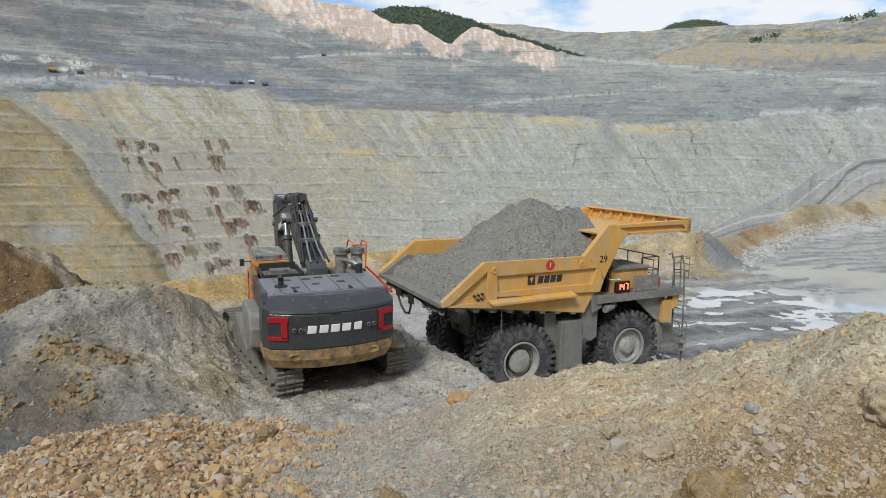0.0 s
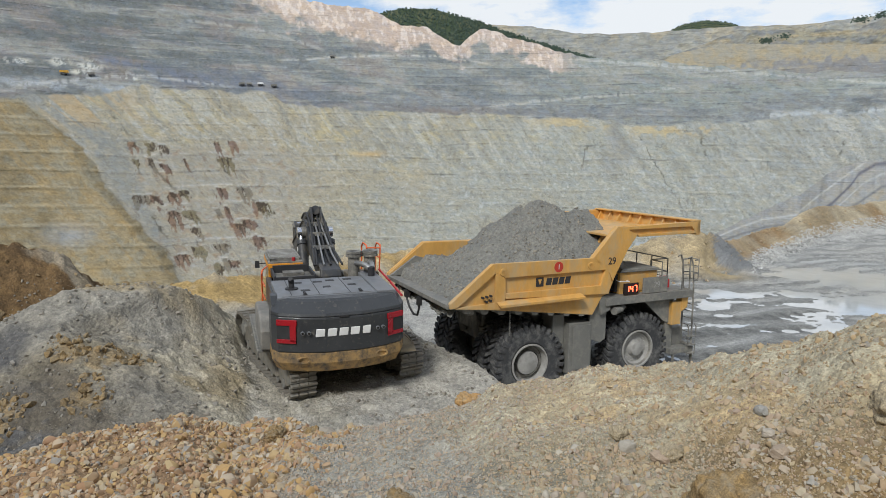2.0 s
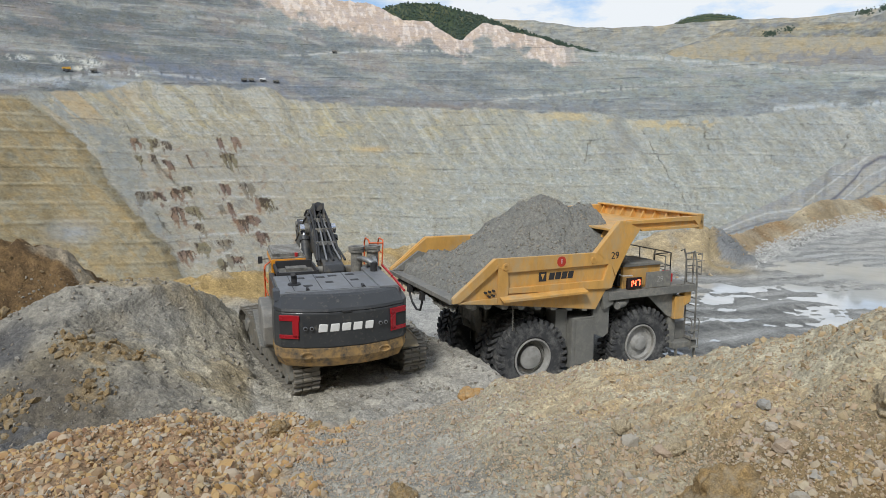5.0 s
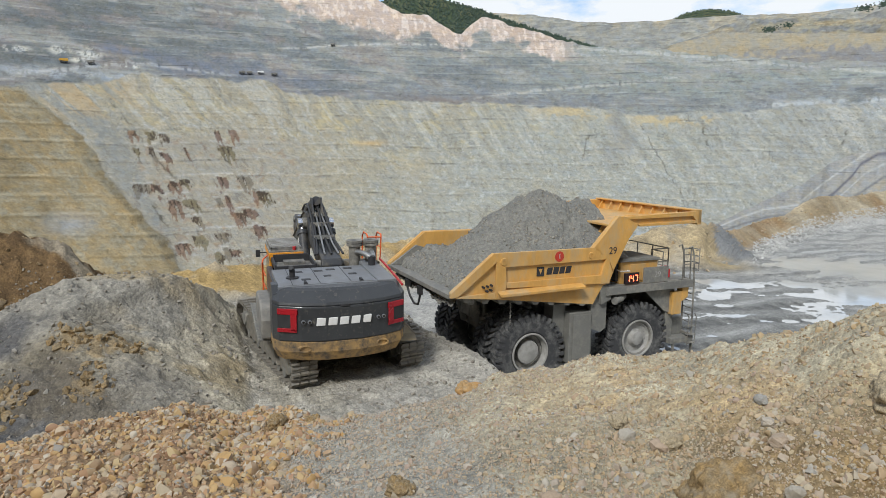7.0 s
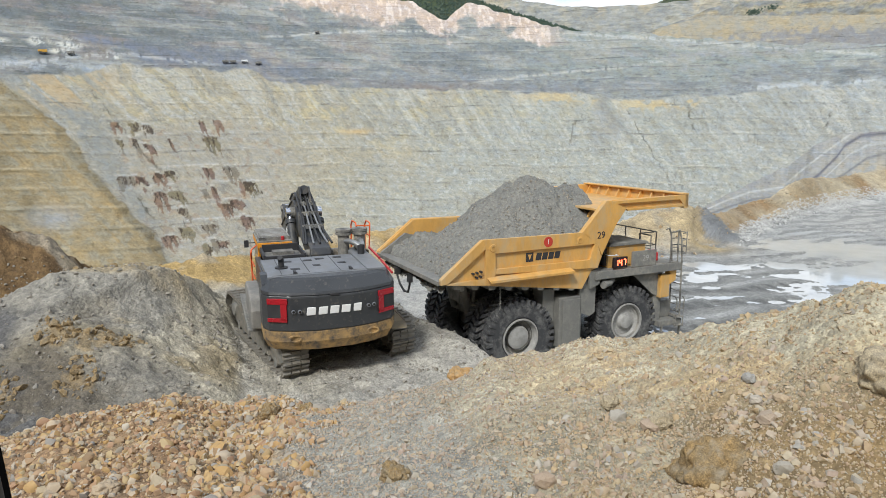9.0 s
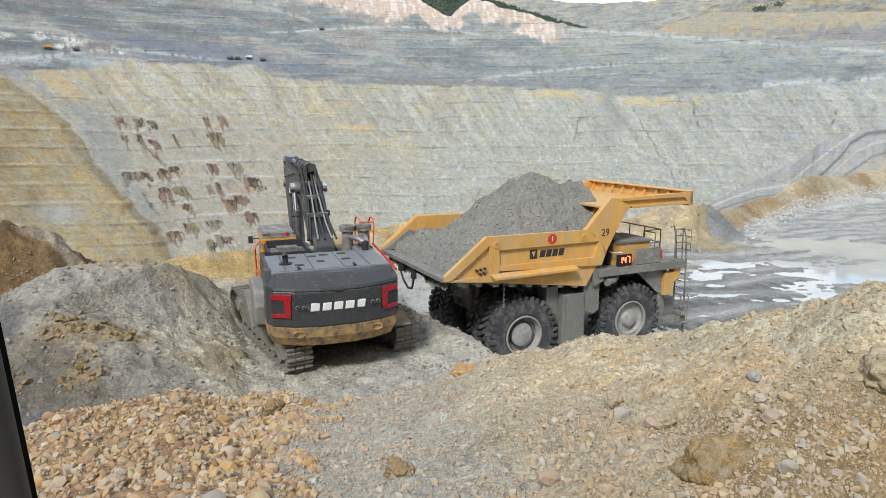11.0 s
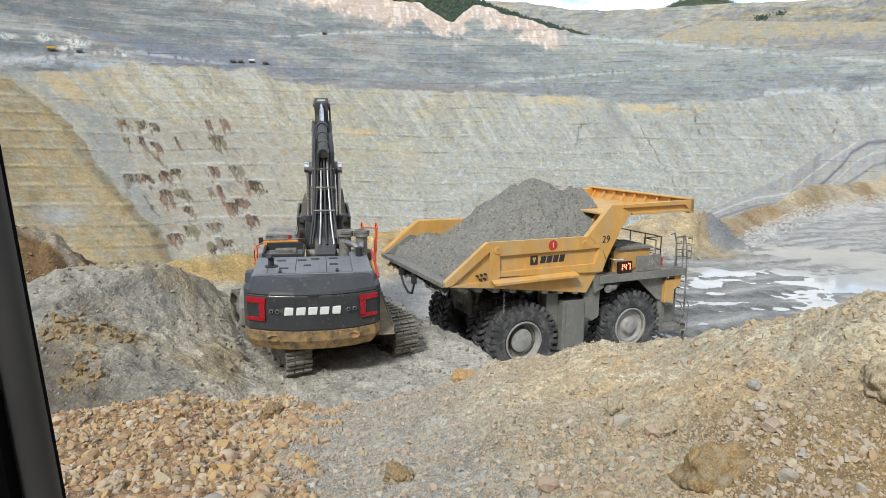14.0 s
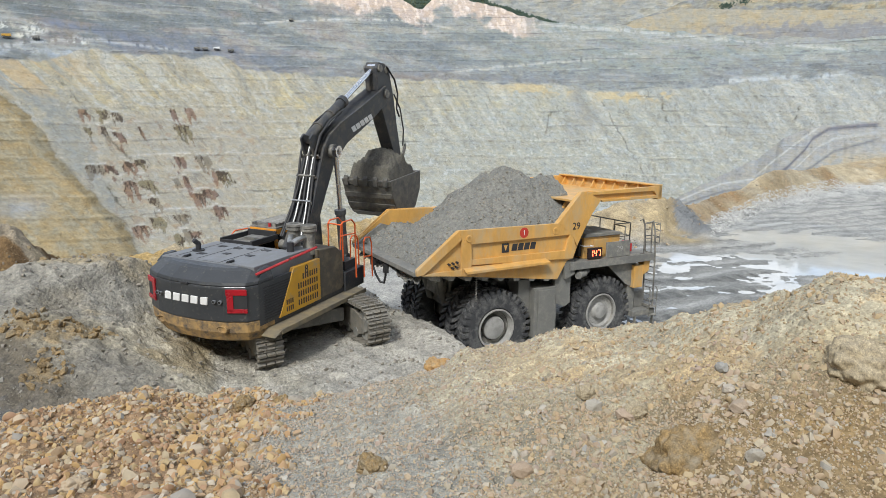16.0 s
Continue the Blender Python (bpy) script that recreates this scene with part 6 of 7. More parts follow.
for x, y, w in ((-1.6, -0.55, 0.24), (-1.65, -0.05, 0.24), (-1.75, 0.3, 0.24), (-2.35, -0.55, 0.22), (-2.45, 0.15, 0.2), (-2.75, 0.75, 0.24), (-1.75, 0.85, 0.24)):
    part("hood_vent", Solid().box(x - 0.09, x + 0.09, y - w / 2, y + w / 2, 3.085, 3.094), M_BLACK, house)
for y in (-0.62, 0.82):
    part("hood_latch", Solid().box(-3.34, -3.1, y - 0.03, y + 0.03, 3.09, 3.15).box(-3.36, -3.24, y - 0.05, y + 0.05, 3.02, 3.12), M_BLACK, house, bevel=0.008)
part("exhaust_stack", Solid().rod((-2.5, 1.08, 3.0), (-2.5, 1.08, 3.12), 0.17, 20).rod((-2.5, 1.08, 3.1), (-2.5, 1.08, 3.32), 0.075, 16).rod((-2.5, 1.08, 3.3), (-2.62, 1.12, 3.42), 0.08, 16, 0.065), M_BLACK, house, smooth=True)
part("rear_camera", Solid().box(-4.30, -4.2, -0.12, 0.12, 2.66, 2.72), M_BLACK, house, bevel=0.01)

# lamps and plain lettering blocks on the counterweight
for sgn in (-1, 1):
    base = Vector((-4.12, sgn * 1.05, 0))
    d = (Vector((-3.86, sgn * 1.56, 0)) - base).normalized()
    nrm = Vector((-abs(d.y), sgn * abs(d.x), 0)).normalized()
    fm = Matrix(((d.x, nrm.x, 0, base.x), (d.y, nrm.y, 0, base.y), (0, 0, 1, 0), (0, 0, 0, 1)))
    lamp = part("tail_lamp", Solid().box(0.10, 0.60, 0.012, 0.035, 1.98, 2.60, fm), M_BLACK, house, "black tail lamp housing", bevel=0.01)
    lens = Solid().box(0.08, 0.60, 0.02, 0.06, 2.46, 2.62, fm).box(0.10, 0.26, 0.02, 0.06, 2.0, 2.5, fm).box(0.10, 0.60, 0.02, 0.06, 1.97, 2.08, fm)
    part("lens", lens, M_RED, lamp, "red lamp lens", bevel=0.01)
    for k in range(2):
        y = sgn * (0.86 + 0.15 * k)
        x = -4.285 + (0.03 if k == 0 else 0.075)
        part("work_lamp", Solid().rod((x + 0.05, y, 2.27), (x - 0.005, y, 2.27), 0.05, 16), M_HOODTOP, house, "small round work lamp", smooth=True)
        part("lamp_glass", Solid().rod((x - 0.004, y, 2.27), (x - 0.012, y, 2.27), 0.032, 16), M_DARKGLASS, house)
for k in range(5):
    y = 0.58 - k * 0.285
    x = -4.292 + (0.02 if abs(y) > 0.45 else 0)
    bar_ = [[(xx, y - u, 2.26 + w) for u, w in ((-0.125, -0.11), (0.10, -0.11), (0.125, 0.11), (-0.10, 0.11))] for xx in (x, x + 0.06)]
    part("logo_block", Solid().loft(bar_), M_WHITE, house, "plain white logo block", bevel=0.02)
M_PALEDUST = mat("pale_dusty_panel", (0.22, 0.215, 0.20), (0.17, 0.166, 0.155), 1.8, 0.75, bump=0.002, bscale=40, dirt=(0.29, 0.275, 0.245), dscale=3, damount=0.45)
part("side_fender", Solid().prism([(-2.7, 1.38), (-2.75, 1.95), (-2.6, 2.27), (-2.3, 2.38), (-0.9, 2.38), (-0.6, 2.2), (-0.55, 1.38)], 1.58, 1.93), M_PALEDUST, house, "pale dust-coated side panel", bevel=0.06)
for y in (-0.98, 0.98):
    fx = -4.14
    part("lifting_pocket", Solid().loft([[(fx + d, y + 0.17 * w * math.cos(q * math.tau / 18), 1.50 + 0.10 * w * math.sin(q * math.tau / 18)) for q in range(18)] for d, w in ((0.1, 1.0), (-0.03, 1.0), (-0.035, 0.75), (0.02, 0.68))]), M_MUDDY, house, "muddy oval lifting pocket", smooth=True)
for pts in ([(-0.3, 1.62, 1.9), (-0.3, 1.70, 2.1), (-0.3, 1.70, 3.12), (-0.2, 1.66, 3.22), (0.25, 1.5, 3.24)], [(0.22, 1.60, 1.7), (0.22, 1.66, 1.9), (0.22, 1.66, 3.1)]):
    part("handrail", Solid().tube(pts, 0.024, 8), M_ORANGE, house, "orange-red tubular handrail", smooth=True)

# right flank
s = Solid().box(-3.55, -2.0, -1.705, -1.6, 1.52, 2.69)
part("flank_grille_panel", s, M_CHAR, house)
for k in range(13):
    z = 1.62 + k * 0.075
    part("grille_bar", Solid().box(-3.35, -2.15 - 0.4 * (1 - k / 13), -1.72, -1.70, z, z + 0.032), M_BLACK, house)
part("yellow_door", Solid().prism([(-2.75, 1.50), (-2.03, 2.80), (-0.72, 2.80), (-0.72, 1.50)], -1.73, -1.62), M_EXYEL, house, "yellow slatted engine door", bevel=0.01)
for r_ in range(4):
    for c_ in range(9):
        if r_ == 0 and c_ < 2:
            continue
        x = -1.85 + c_ * 0.115 - (0.0)
        z = 1.62 + (3 - r_) * 0.25
        if z > 2.4 and x < -2.0:
            continue
        part("door_slot", Solid().box(x, x + 0.05, -1.737, -1.728, z, z + 0.17), M_BLACK, house)
for c_ in range(4):
    for r_ in range(2):
        x = -2.42 + c_ * 0.09
        part("door_slot", Solid().box(x, x + 0.045, -1.737, -1.728, 1.6 + r_ * 0.2, 1.74 + r_ * 0.2), M_BLACK, house)
lettering("8", 0.36, 0.004, M_BLACK, house, pose(-1.42, -1.735, 2.62, 90, 0, 0), "numeral")
part("pump_housing", Solid().prism([(-0.70, 1.5), (-0.70, 3.05), (0.2, 2.98), (0.62, 2.7), (0.66, 1.62), (0.5, 1.5)], -1.70, -0.75), M_PUMP, house, "dust-covered pump housing", bevel=0.03)
s = Solid().tube([(-3.55, -1.66, 2.96), (-2.2, -1.68, 3.06)], 0.036, 6).tube([(-2.1, -1.68, 3.07), (-0.8, -1.68, 3.15)], 0.036, 6)
part("hood_grab_rail", s, M_REDPAINT, house, "red grab rail")
s = Solid().prism([(-3.5, 1.22), (-3.2, 1.36), (1.3, 1.36), (1.3, 1.28), (-3.1, 1.28)], -2.1, -1.66).box(-3.2, 1.3, -2.12, -2.07, 1.24, 1.38)
part("catwalk", s, M_CATWALK, house, "muddy steel catwalk", bevel=0.01)
s = Solid().box(-2.6, 1.4, 1.6, 2.0, 1.30, 1.36).box(-2.6, 1.4, 1.96, 2.01, 1.22, 1.38)
part("catwalk", s, M_FRAME, house, "dusty steel catwalk", bevel=0.01)
part("left_flank", Solid().box(-3.5, -0.1, 1.42, 1.57, 1.5, 2.35), M_FRAME, house, "dust-grey lower side panel", bevel=0.02)
part("left_door", Solid().box(-3.5, -0.1, 1.42, 1.575, 2.36, 2.95), M_CHAR, house, "charcoal side door", bevel=0.02)
s = Solid().box(-1.2, 0.1, 0.25, 0.31, 3.03, 3.2).box(-1.2, 0.1, 1.36, 1.42, 3.03, 3.2).box(-1.2, -1.14, 0.31, 1.36, 3.03, 3.16).box(0.04, 0.1, 0.31, 1.36, 3.03, 3.28)
part("hood_well", s, M_BLACK, house, "black rim of the open hood well", bevel=0.008)
part("well_tray", Solid().box(-1.14, 0.04, 0.31, 1.36, 2.98, 3.04).box(-0.5, -0.1, 0.5, 1.1, 3.04, 3.14), M_DARKSTEEL, house, "dark dusty floor of the well", bevel=0.01)
part("left_flank_cap", Solid().prism([(-3.5, 2.9), (-3.2, 3.1), (-2.9, 3.12), (-2.7, 2.9)], 1.5, 1.68), M_CHAR, house, bevel=0.02)
for z in (2.45, 2.85):
    part("side_rail", Solid().tube([(-1.0, 1.66, z), (-0.1, 1.68, z), (0.2, 1.68, z)], 0.02, 6), M_ORANGE, house)
for pts in ([(0.15, -1.9, 2.9), (0.15, -1.93, 3.7), (0.25, -1.95, 3.78), (0.75, -1.95, 3.78), (0.95, -1.95, 3.6), (1.0, -1.95, 1.8)],
            [(0.15, -1.5, 2.95), (0.15, -1.5, 3.72), (0.25, -1.5, 3.8), (0.75, -1.5, 3.8), (0.95, -1.5, 3.62), (1.0, -1.5, 2.0)],
            [(1.45, -1.98, 1.7), (1.45, -1.98, 2.95), (1.55, -1.98, 3.05), (1.85, -1.98, 3.0), (1.95, -1.98, 2.8), (2.0, -1.98, 1.6)],
            [(1.45, -1.5, 1.7), (1.45, -1.5, 2.95), (1.55, -1.5, 3.05), (1.85, -1.5, 3.0), (1.95, -1.5, 2.8), (2.0, -1.5, 1.6)],
            [(0.15, -1.93, 3.35), (0.95, -1.95, 3.3)], [(1.45, -1.98, 2.4), (1.98, -1.98, 2.35)], [(0.15, -1.93, 3.7), (0.15, -1.5, 3.72)]):
    part("handrail", Solid().tube(pts, 0.024, 8), M_ORANGE, house, "orange-red tubular handrail", smooth=True)
part("front_step", Solid().box(0.66, 1.85, -1.75, -1.0, 1.36, 2.0).box(0.9, 1.6, -1.6, -1.1, 2.0, 2.3), M_CHAR, house, "dusty battery box", bevel=0.02)
# air cleaners
for y in (-0.92, -1.40):
    part("air_cleaner", Solid().rod((-0.75, y, 2.9), (-0.75, y, 3.62), 0.17, 20).rod((-0.75, y, 3.62), (-0.75, y, 3.7), 0.235, 24).rod((-0.75, y, 3.72), (-0.75, y, 3.8), 0.235, 24).rod((-0.75, y, 3.6), (-0.75, y, 3.8), 0.12, 16), M_DARKSTEEL, house, "dark air cleaner with round cap", smooth=True)
s = Solid().tube([(-0.85, -0.95, 3.42), (-1.05, -1.0, 3.46), (-1.35, -1.18, 3.42), (-1.45, -1.25, 3.35)], 0.085, 12).tube([(-0.85, -1.38, 3.42), (-1.0, -1.36, 3.46), (-1.3, -1.34, 3.42), (-1.45, -1.32, 3.35)], 0.085, 12)
part("intake_pipe", s, M_STEELPIPE, house, "silver intake elbows", smooth=True)
part("muffler_stub", Solid().rod((-1.5, -1.28, 3.05), (-1.5, -1.28, 3.4), 0.10, 16), M_BLACK, house, smooth=True)

# cab on the left
cb = part("cab", Solid().prism([(0.3, 1.6), (0.3, 3.2), (0.45, 3.32), (2.0, 3.32), (2.3, 2.5), (2.3, 1.6)], 0.48, 1.42), M_DARKGLASS, house, "dark-glazed operator cab", bevel=0.03)
s = Solid().box(0.26, 0.34, 0.45, 1.46, 3.08, 3.30).box(0.26, 0.36, 0.45, 0.53, 1.6, 3.1).box(0.26, 0.36, 1.38, 1.46, 1.6, 3.1).box(0.3, 2.1, 1.39, 1.46, 3.1, 3.3).box(0.3, 2.1, 0.45, 0.5, 3.1, 3.3)
part("cab_frame", s, M_CABOR, cb, "orange-yellow cab frame", bevel=0.015)
part("cab_roof", Solid().box(0.28, 2.1, 0.45, 1.46, 3.28, 3.36), M_DARKSTEEL, cb, bevel=0.02)
part("guard_frame", Solid().box(0.35, 2.1, 0.5, 0.55, 3.36, 3.46).box(0.35, 2.1, 1.36, 1.41, 3.36, 3.46).box(0.35, 0.4, 0.5, 1.41, 3.36, 3.46).box(2.05, 2.1, 0.5, 1.41, 3.36, 3.46), M_DARKSTEEL, cb)
for k in range(7):
    x = 0.55 + k * 0.23
    part("guard_bar", Solid().box(x, x + 0.06, 0.55, 1.36, 3.44, 3.48), M_RIM, cb)
for k in range(5):
    y = 0.68 + k * 0.15
    part("guard_bar", Solid().box(0.4, 2.05, y, y + 0.03, 3.42, 3.45), M_RIM, cb)
part("beacon", Solid().rod((0.32, 0.72, 3.36), (0.32, 0.72, 3.48), 0.05, 12), M_REDPAINT, cb)
part("mirror", Solid().box(1.92, 1.97, 1.62, 1.76, 2.85, 3.1).rod((1.95, 1.4, 3.0), (1.95, 1.66, 3.0), 0.02, 6), M_BLACK, cb, bevel=0.02)

# the body is a little wider than its first layout
for ob in (house, *house.children_recursive):
    if ob.matrix_basis == Matrix():
        ob.data.transform(Matrix.Diagonal((1, 1.09, 1, 1)))
    else:
        ob.matrix_basis.translation.y *= 1.09

# ---- front: boom, stick, bucket, cylinders; each keyed in the excavator's space
FOOT, BY, BW = (0.15, 2.86), -0.38, 0.52
TIP = 7.9
BOOM_P = [(-0.28, -0.22), (0.9, -0.12), (2.1, 0.30), (3.3, 0.70), (4.4, 0.62), (6.2, 0.02), (7.6, -0.32), (7.98, -0.28), (8.16, 0.0), (8.05, 0.28), (7.4, 0.50), (6.0, 0.98), (4.6, 1.50), (3.75, 1.70), (3.15, 1.64), (2.4, 1.28), (1.3, 0.70), (0.4, 0.38), (-0.25, 0.22), (-0.35, 0.0)]
boom = part("boom", Solid().prism(BOOM_P, -0.34, 0.34), M_BOOM, digger, "charcoal boom", bevel=0.03)
part("boom_flange", Solid().prism([(x, z + 0.0) for x, z in BOOM_P[9:18]] + [(x, z - 0.04) for x, z in BOOM_P[9:18]][::-1], -0.39, 0.39), M_BOOM, boom)
part("boom_pin", Solid().rod((3.43, -0.66, 1.20), (3.43, 0.66, 1.20), 0.13, 18).rod((3.43, -0.5, 1.20), (3.43, 0.5, 1.20), 0.24, 20), M_DARKSTEEL, boom, smooth=True)
part("boom_foot_pin", Solid().rod((0, -0.6, 0), (0, 0.6, 0), 0.16, 18), M_DARKSTEEL, boom, smooth=True)
part("tip_pin", Solid().rod((TIP, -0.42, 0), (TIP, 0.42, 0), 0.17, 18), M_DARKSTEEL, boom, smooth=True)
TOPLINE = [(0.15, 0.34), (1.3, 0.74), (2.4, 1.33), (3.1, 1.69), (3.7, 1.76), (4.6, 1.57)]
for k, y in enumerate((-0.26, -0.14, -0.03, 0.08, 0.2, 0.29)):
    lift = 0.08 + 0.02 * (k % 2)
    if k in (1, 3, 4):
        pts = [(x, y, z + lift) for x, z in TOPLINE]
        pts[0] = (0.1, y * 2.1, 0.34)
        pts[1] = (0.9, y * 1.6, 0.64)
        part("hydraulic_pipe", Solid().tube(pts, 0.035, 8), M_STEELPIPE if k != 4 else M_HOSE, boom, "hydraulic pipe on the boom", smooth=True)
    else:
        pts = [(0.1, y * 1.7, 0.34), (1.3, y * 1.2, 0.80), (2.2, y, 1.27 + lift), (2.8, y, 1.68 + lift), (3.4, y, 1.98), (4.2, y, 1.92), (5.0, y, 1.66)]
        part("hose", Solid().tube(pts, 0.04, 8), M_HOSE, boom, smooth=True)
for x, z in ((1.3, 0.74), (2.1, 1.16), (2.75, 1.50)):
    part("pipe_clamp", Solid().box(x - 0.03, x + 0.03, -0.36, 0.36, z + 0.02, z + 0.17), M_STEELPIPE if x == 1.3 else M_DARKSTEEL, boom)
for k in range(5):
    x = 5.0 + 0.30 * k
    z = 0.62 - 0.13 * k
    part("logo_block", Solid().prism([(x, z - 0.0), (x + 0.24, z - 0.10), (x + 0.24, z + 0.14), (x, z + 0.24)], -0.352, -0.338), M_WHITE, boom, "plain white logo block")
    part("logo_block", Solid().prism([(x, z - 0.0), (x + 0.24, z - 0.10), (x + 0.24, z + 0.14), (x, z + 0.24)], 0.338, 0.352), M_WHITE, boom, "plain white logo block")
ARM_BASE = (3.05, 2.12)
part("cylinder_bracket", Solid().prism([(2.7, 1.6), (3.5, 1.8), (3.2, 2.25), (2.95, 2.25)], -0.2, -0.14).prism([(2.7, 1.6), (3.5, 1.8), (3.2, 2.25), (2.95, 2.25)], 0.14, 0.2), M_BOOM, boom)

for ob in (boom, *boom.children):
    ob.data.transform(Matrix.Diagonal((0.937, 1, 0.937, 1)))
TIP, ARM_BASE, BOOM_PIN = TIP * 0.937, (ARM_BASE[0] * 0.937, ARM_BASE[1] * 0.937), (3.21, 1.12)

SL = 3.4
STICK_P = [(3.52, -0.16), (3.58, 0.0), (3.5, 0.17), (1.6, 0.44), (0.4, 0.66), (-0.6, 0.74), (-1.0, 0.52), (-1.22, 0.12), (-1.1, -0.14), (-0.7, -0.26), (-0.1, -0.44), (1.2, -0.36)]
stick = part("stick", Solid().prism(STICK_P, -0.27, 0.27), M_BOOM, digger, "charcoal stick", bevel=0.03)
ROD_PIN = (-1.0, 0.05)
part("rod_pin", Solid().rod((ROD_PIN[0], -0.34, ROD_PIN[1]), (ROD_PIN[0], 0.34, ROD_PIN[1]), 0.14, 16).rod((-0.75, -0.3, 0.52), (-0.75, 0.3, 0.52), 0.13, 16), M_DARKSTEEL, stick, smooth=True)
part("bucket_cylinder", Solid().rod((-0.75, 0, 0.62), (1.35, 0, 0.66), 0.15, 16), M_BOOM, stick, smooth=True)
part("bucket_rod", Solid().rod((1.35, 0, 0.66), (2.55, 0, 0.62), 0.085, 14), M_CHROME, stick, smooth=True)
part("link", Solid().prism([(2.5, 0.72), (2.68, 0.62), (3.05, 0.05), (2.9, -0.02)], -0.36, -0.28).prism([(2.5, 0.72), (2.68, 0.62), (3.05, 0.05), (2.9, -0.02)], 0.28, 0.36), M_DARKSTEEL, stick)
part("hose", Solid().tube([(-0.9, -0.33, 0.5), (-0.2, -0.36, 0.85), (0.4, -0.34, 0.9), (0.9, -0.32, 0.6), (1.3, -0.3, 0.72)], 0.035, 8), M_HOSE, stick, smooth=True)
part("hose", Solid().tube([(0.3, -0.3, 0.66), (1.0, -0.34, 0.84), (1.9, -0.33, 0.78), (2.5, -0.3, 0.5)], 0.03, 8), M_HOSE, stick, smooth=True)

BKT = [(0.18, 0.05), (0.12, -0.7), (-0.25, -1.35), (-0.8, -1.72), (-1.35, -1.72), (-1.85, -1.4), (-2.2, -0.85), (-2.45, -0.15)]
INN = [(0.08, 0.02), (0.02, -0.68), (-0.33, -1.27), (-0.84, -1.62), (-1.32, -1.62), (-1.78, -1.32), (-2.1, -0.8), (-2.36, -0.15)]
HB = 1.04
bucket = part("bucket", Solid().prism(BKT + INN[::-1], -HB, HB), M_BUCKET, digger, "worn dark steel digging bucket, full", bevel=0.012)
for sgn in (-1, 1):
    part("bucket_side", Solid().prism(BKT, sgn * (HB - 0.05), sgn * (HB + 0.03)), M_BUCKET, bucket, bevel=0.012)
    part("bucket_ear", Solid().prism([(0.3, -0.3), (0.22, 0.2), (-0.1, 0.32), (-0.55, 0.25), (-0.6, -0.1), (-0.2, -0.3)], sgn * 0.34, sgn * 0.42), M_BUCKET, bucket, bevel=0.01)
for a, b in ((0.32, 0.0), (0.66, 0.0), (1.0, 0), (1.34, 0)):
    i = 5
    path = [Vector((-1.35, 0, -1.72)), Vector((-1.85, 0, -1.4)), Vector((-2.2, 0, -0.85)), Vector((-2.45, 0, -0.15))]
    t = a / 1.4 * 3
    k = min(int(t), 2)
    c = path[k].lerp(path[k + 1], t - k)
    d = (path[k + 1] - path[k]).normalized()
    out = Vector((-d.z, 0, d.x)) if d.z > 0 else Vector((d.z, 0, -d.x))
    s = Solid().add([c + d * u + out * w_ + Vector((0, y, 0)) for y in (-HB, HB) for u, w_ in ((-0.09, -0.01), (0.09, -0.01), (0.09, 0.05), (-0.09, 0.05))], [(0, 1, 2, 3), (7, 6, 5, 4), (0, 4, 5, 1), (1, 5, 6, 2), (2, 6, 7, 3), (3, 7, 4, 0)])
    part("wear_plate", s, M_BUCKET, bucket)
for k in range(5):
    y = -0.86 + k * 0.43
    part("tooth", Solid().prism([(-2.36, -0.42), (-2.50, -0.38), (-2.54, -0.12), (-2.50, 0.0), (-2.46, -0.06), (-2.34, -0.16)], y - 0.09, y + 0.09), M_BUCKET, bucket, bevel=0.01)
bu, bv_ = np.meshgrid(np.linspace(-2.35, 0.1, 40), np.linspace(-HB + 0.03, HB - 0.03, 40))
rimk = step(0.0, 0.22, np.minimum(HB - 0.03 - np.abs(bv_), np.minimum(bu + 2.35, 0.1 - bu)))
bz = -0.02 + 0.80 * (1 - ((bu + 1.15) / 1.45) ** 2) * (1 - (bv_ / 1.35) ** 2) + 0.40 * fbm(bu * 2.2, bv_ * 2.2, 5, 401) + 0.2 * fbm(bu * 8, bv_ * 8, 3, 403)
bz = bz * rimk - 0.45 * (1 - rimk)
sol = Solid()
nb = bu.shape[1]
sol.add([(bu[i, j], bv_[i, j], bz[i, j]) for i in range(40) for j in range(40)], [(i * nb + j, i * nb + j + 1, (i + 1) * nb + j + 1, (i + 1) * nb + j) for i in range(39) for j in range(39)])
part("bucket_load", sol, M_DAMP, bucket, "heaped grey ore in the bucket", smooth=True)

CYL_BASE = (2.2, 2.05)
cyls = []
for sgn in (-1, 1):
    bar = part("boom_cylinder", Solid().rod((0, 0, 0), (1.72, 0, 0), 0.16, 20).rod((1.62, 0, 0), (1.78, 0, 0), 0.2, 20).rod((0, -0.16, 0), (0, 0.16, 0), 0.2, 16), M_BOOM, digger, "charcoal boom cylinder", smooth=True)
    rod = part("cylinder_rod", Solid().rod((0.1, 0, 0), (2.3, 0, 0), 0.085, 16).rod((0, -0.14, 0), (0, 0.14, 0), 0.2, 16), M_CHROME, digger, "chromed cylinder rod", smooth=True)
    cyls.append((bar, rod, BY + sgn * BW))
arm_bar = part("arm_cylinder", Solid().rod((0, 0, 0), (2.45, 0, 0), 0.17, 20).rod((2.35, 0, 0), (2.55, 0, 0), 0.21, 20).rod((0.7, 0, 0), (0.78, 0, 0), 0.2, 20).rod((1.5, 0, 0), (1.58, 0, 0), 0.2, 20), M_BOOM, digger, "charcoal arm cylinder", smooth=True)
arm_rod = part("cylinder_rod", Solid().rod((0.1, 0, 0), (3.15, 0, 0), 0.09, 16).rod((0, -0.16, 0), (0, 0.16, 0), 0.18, 16), M_CHROME, digger, "chromed cylinder rod", smooth=True)

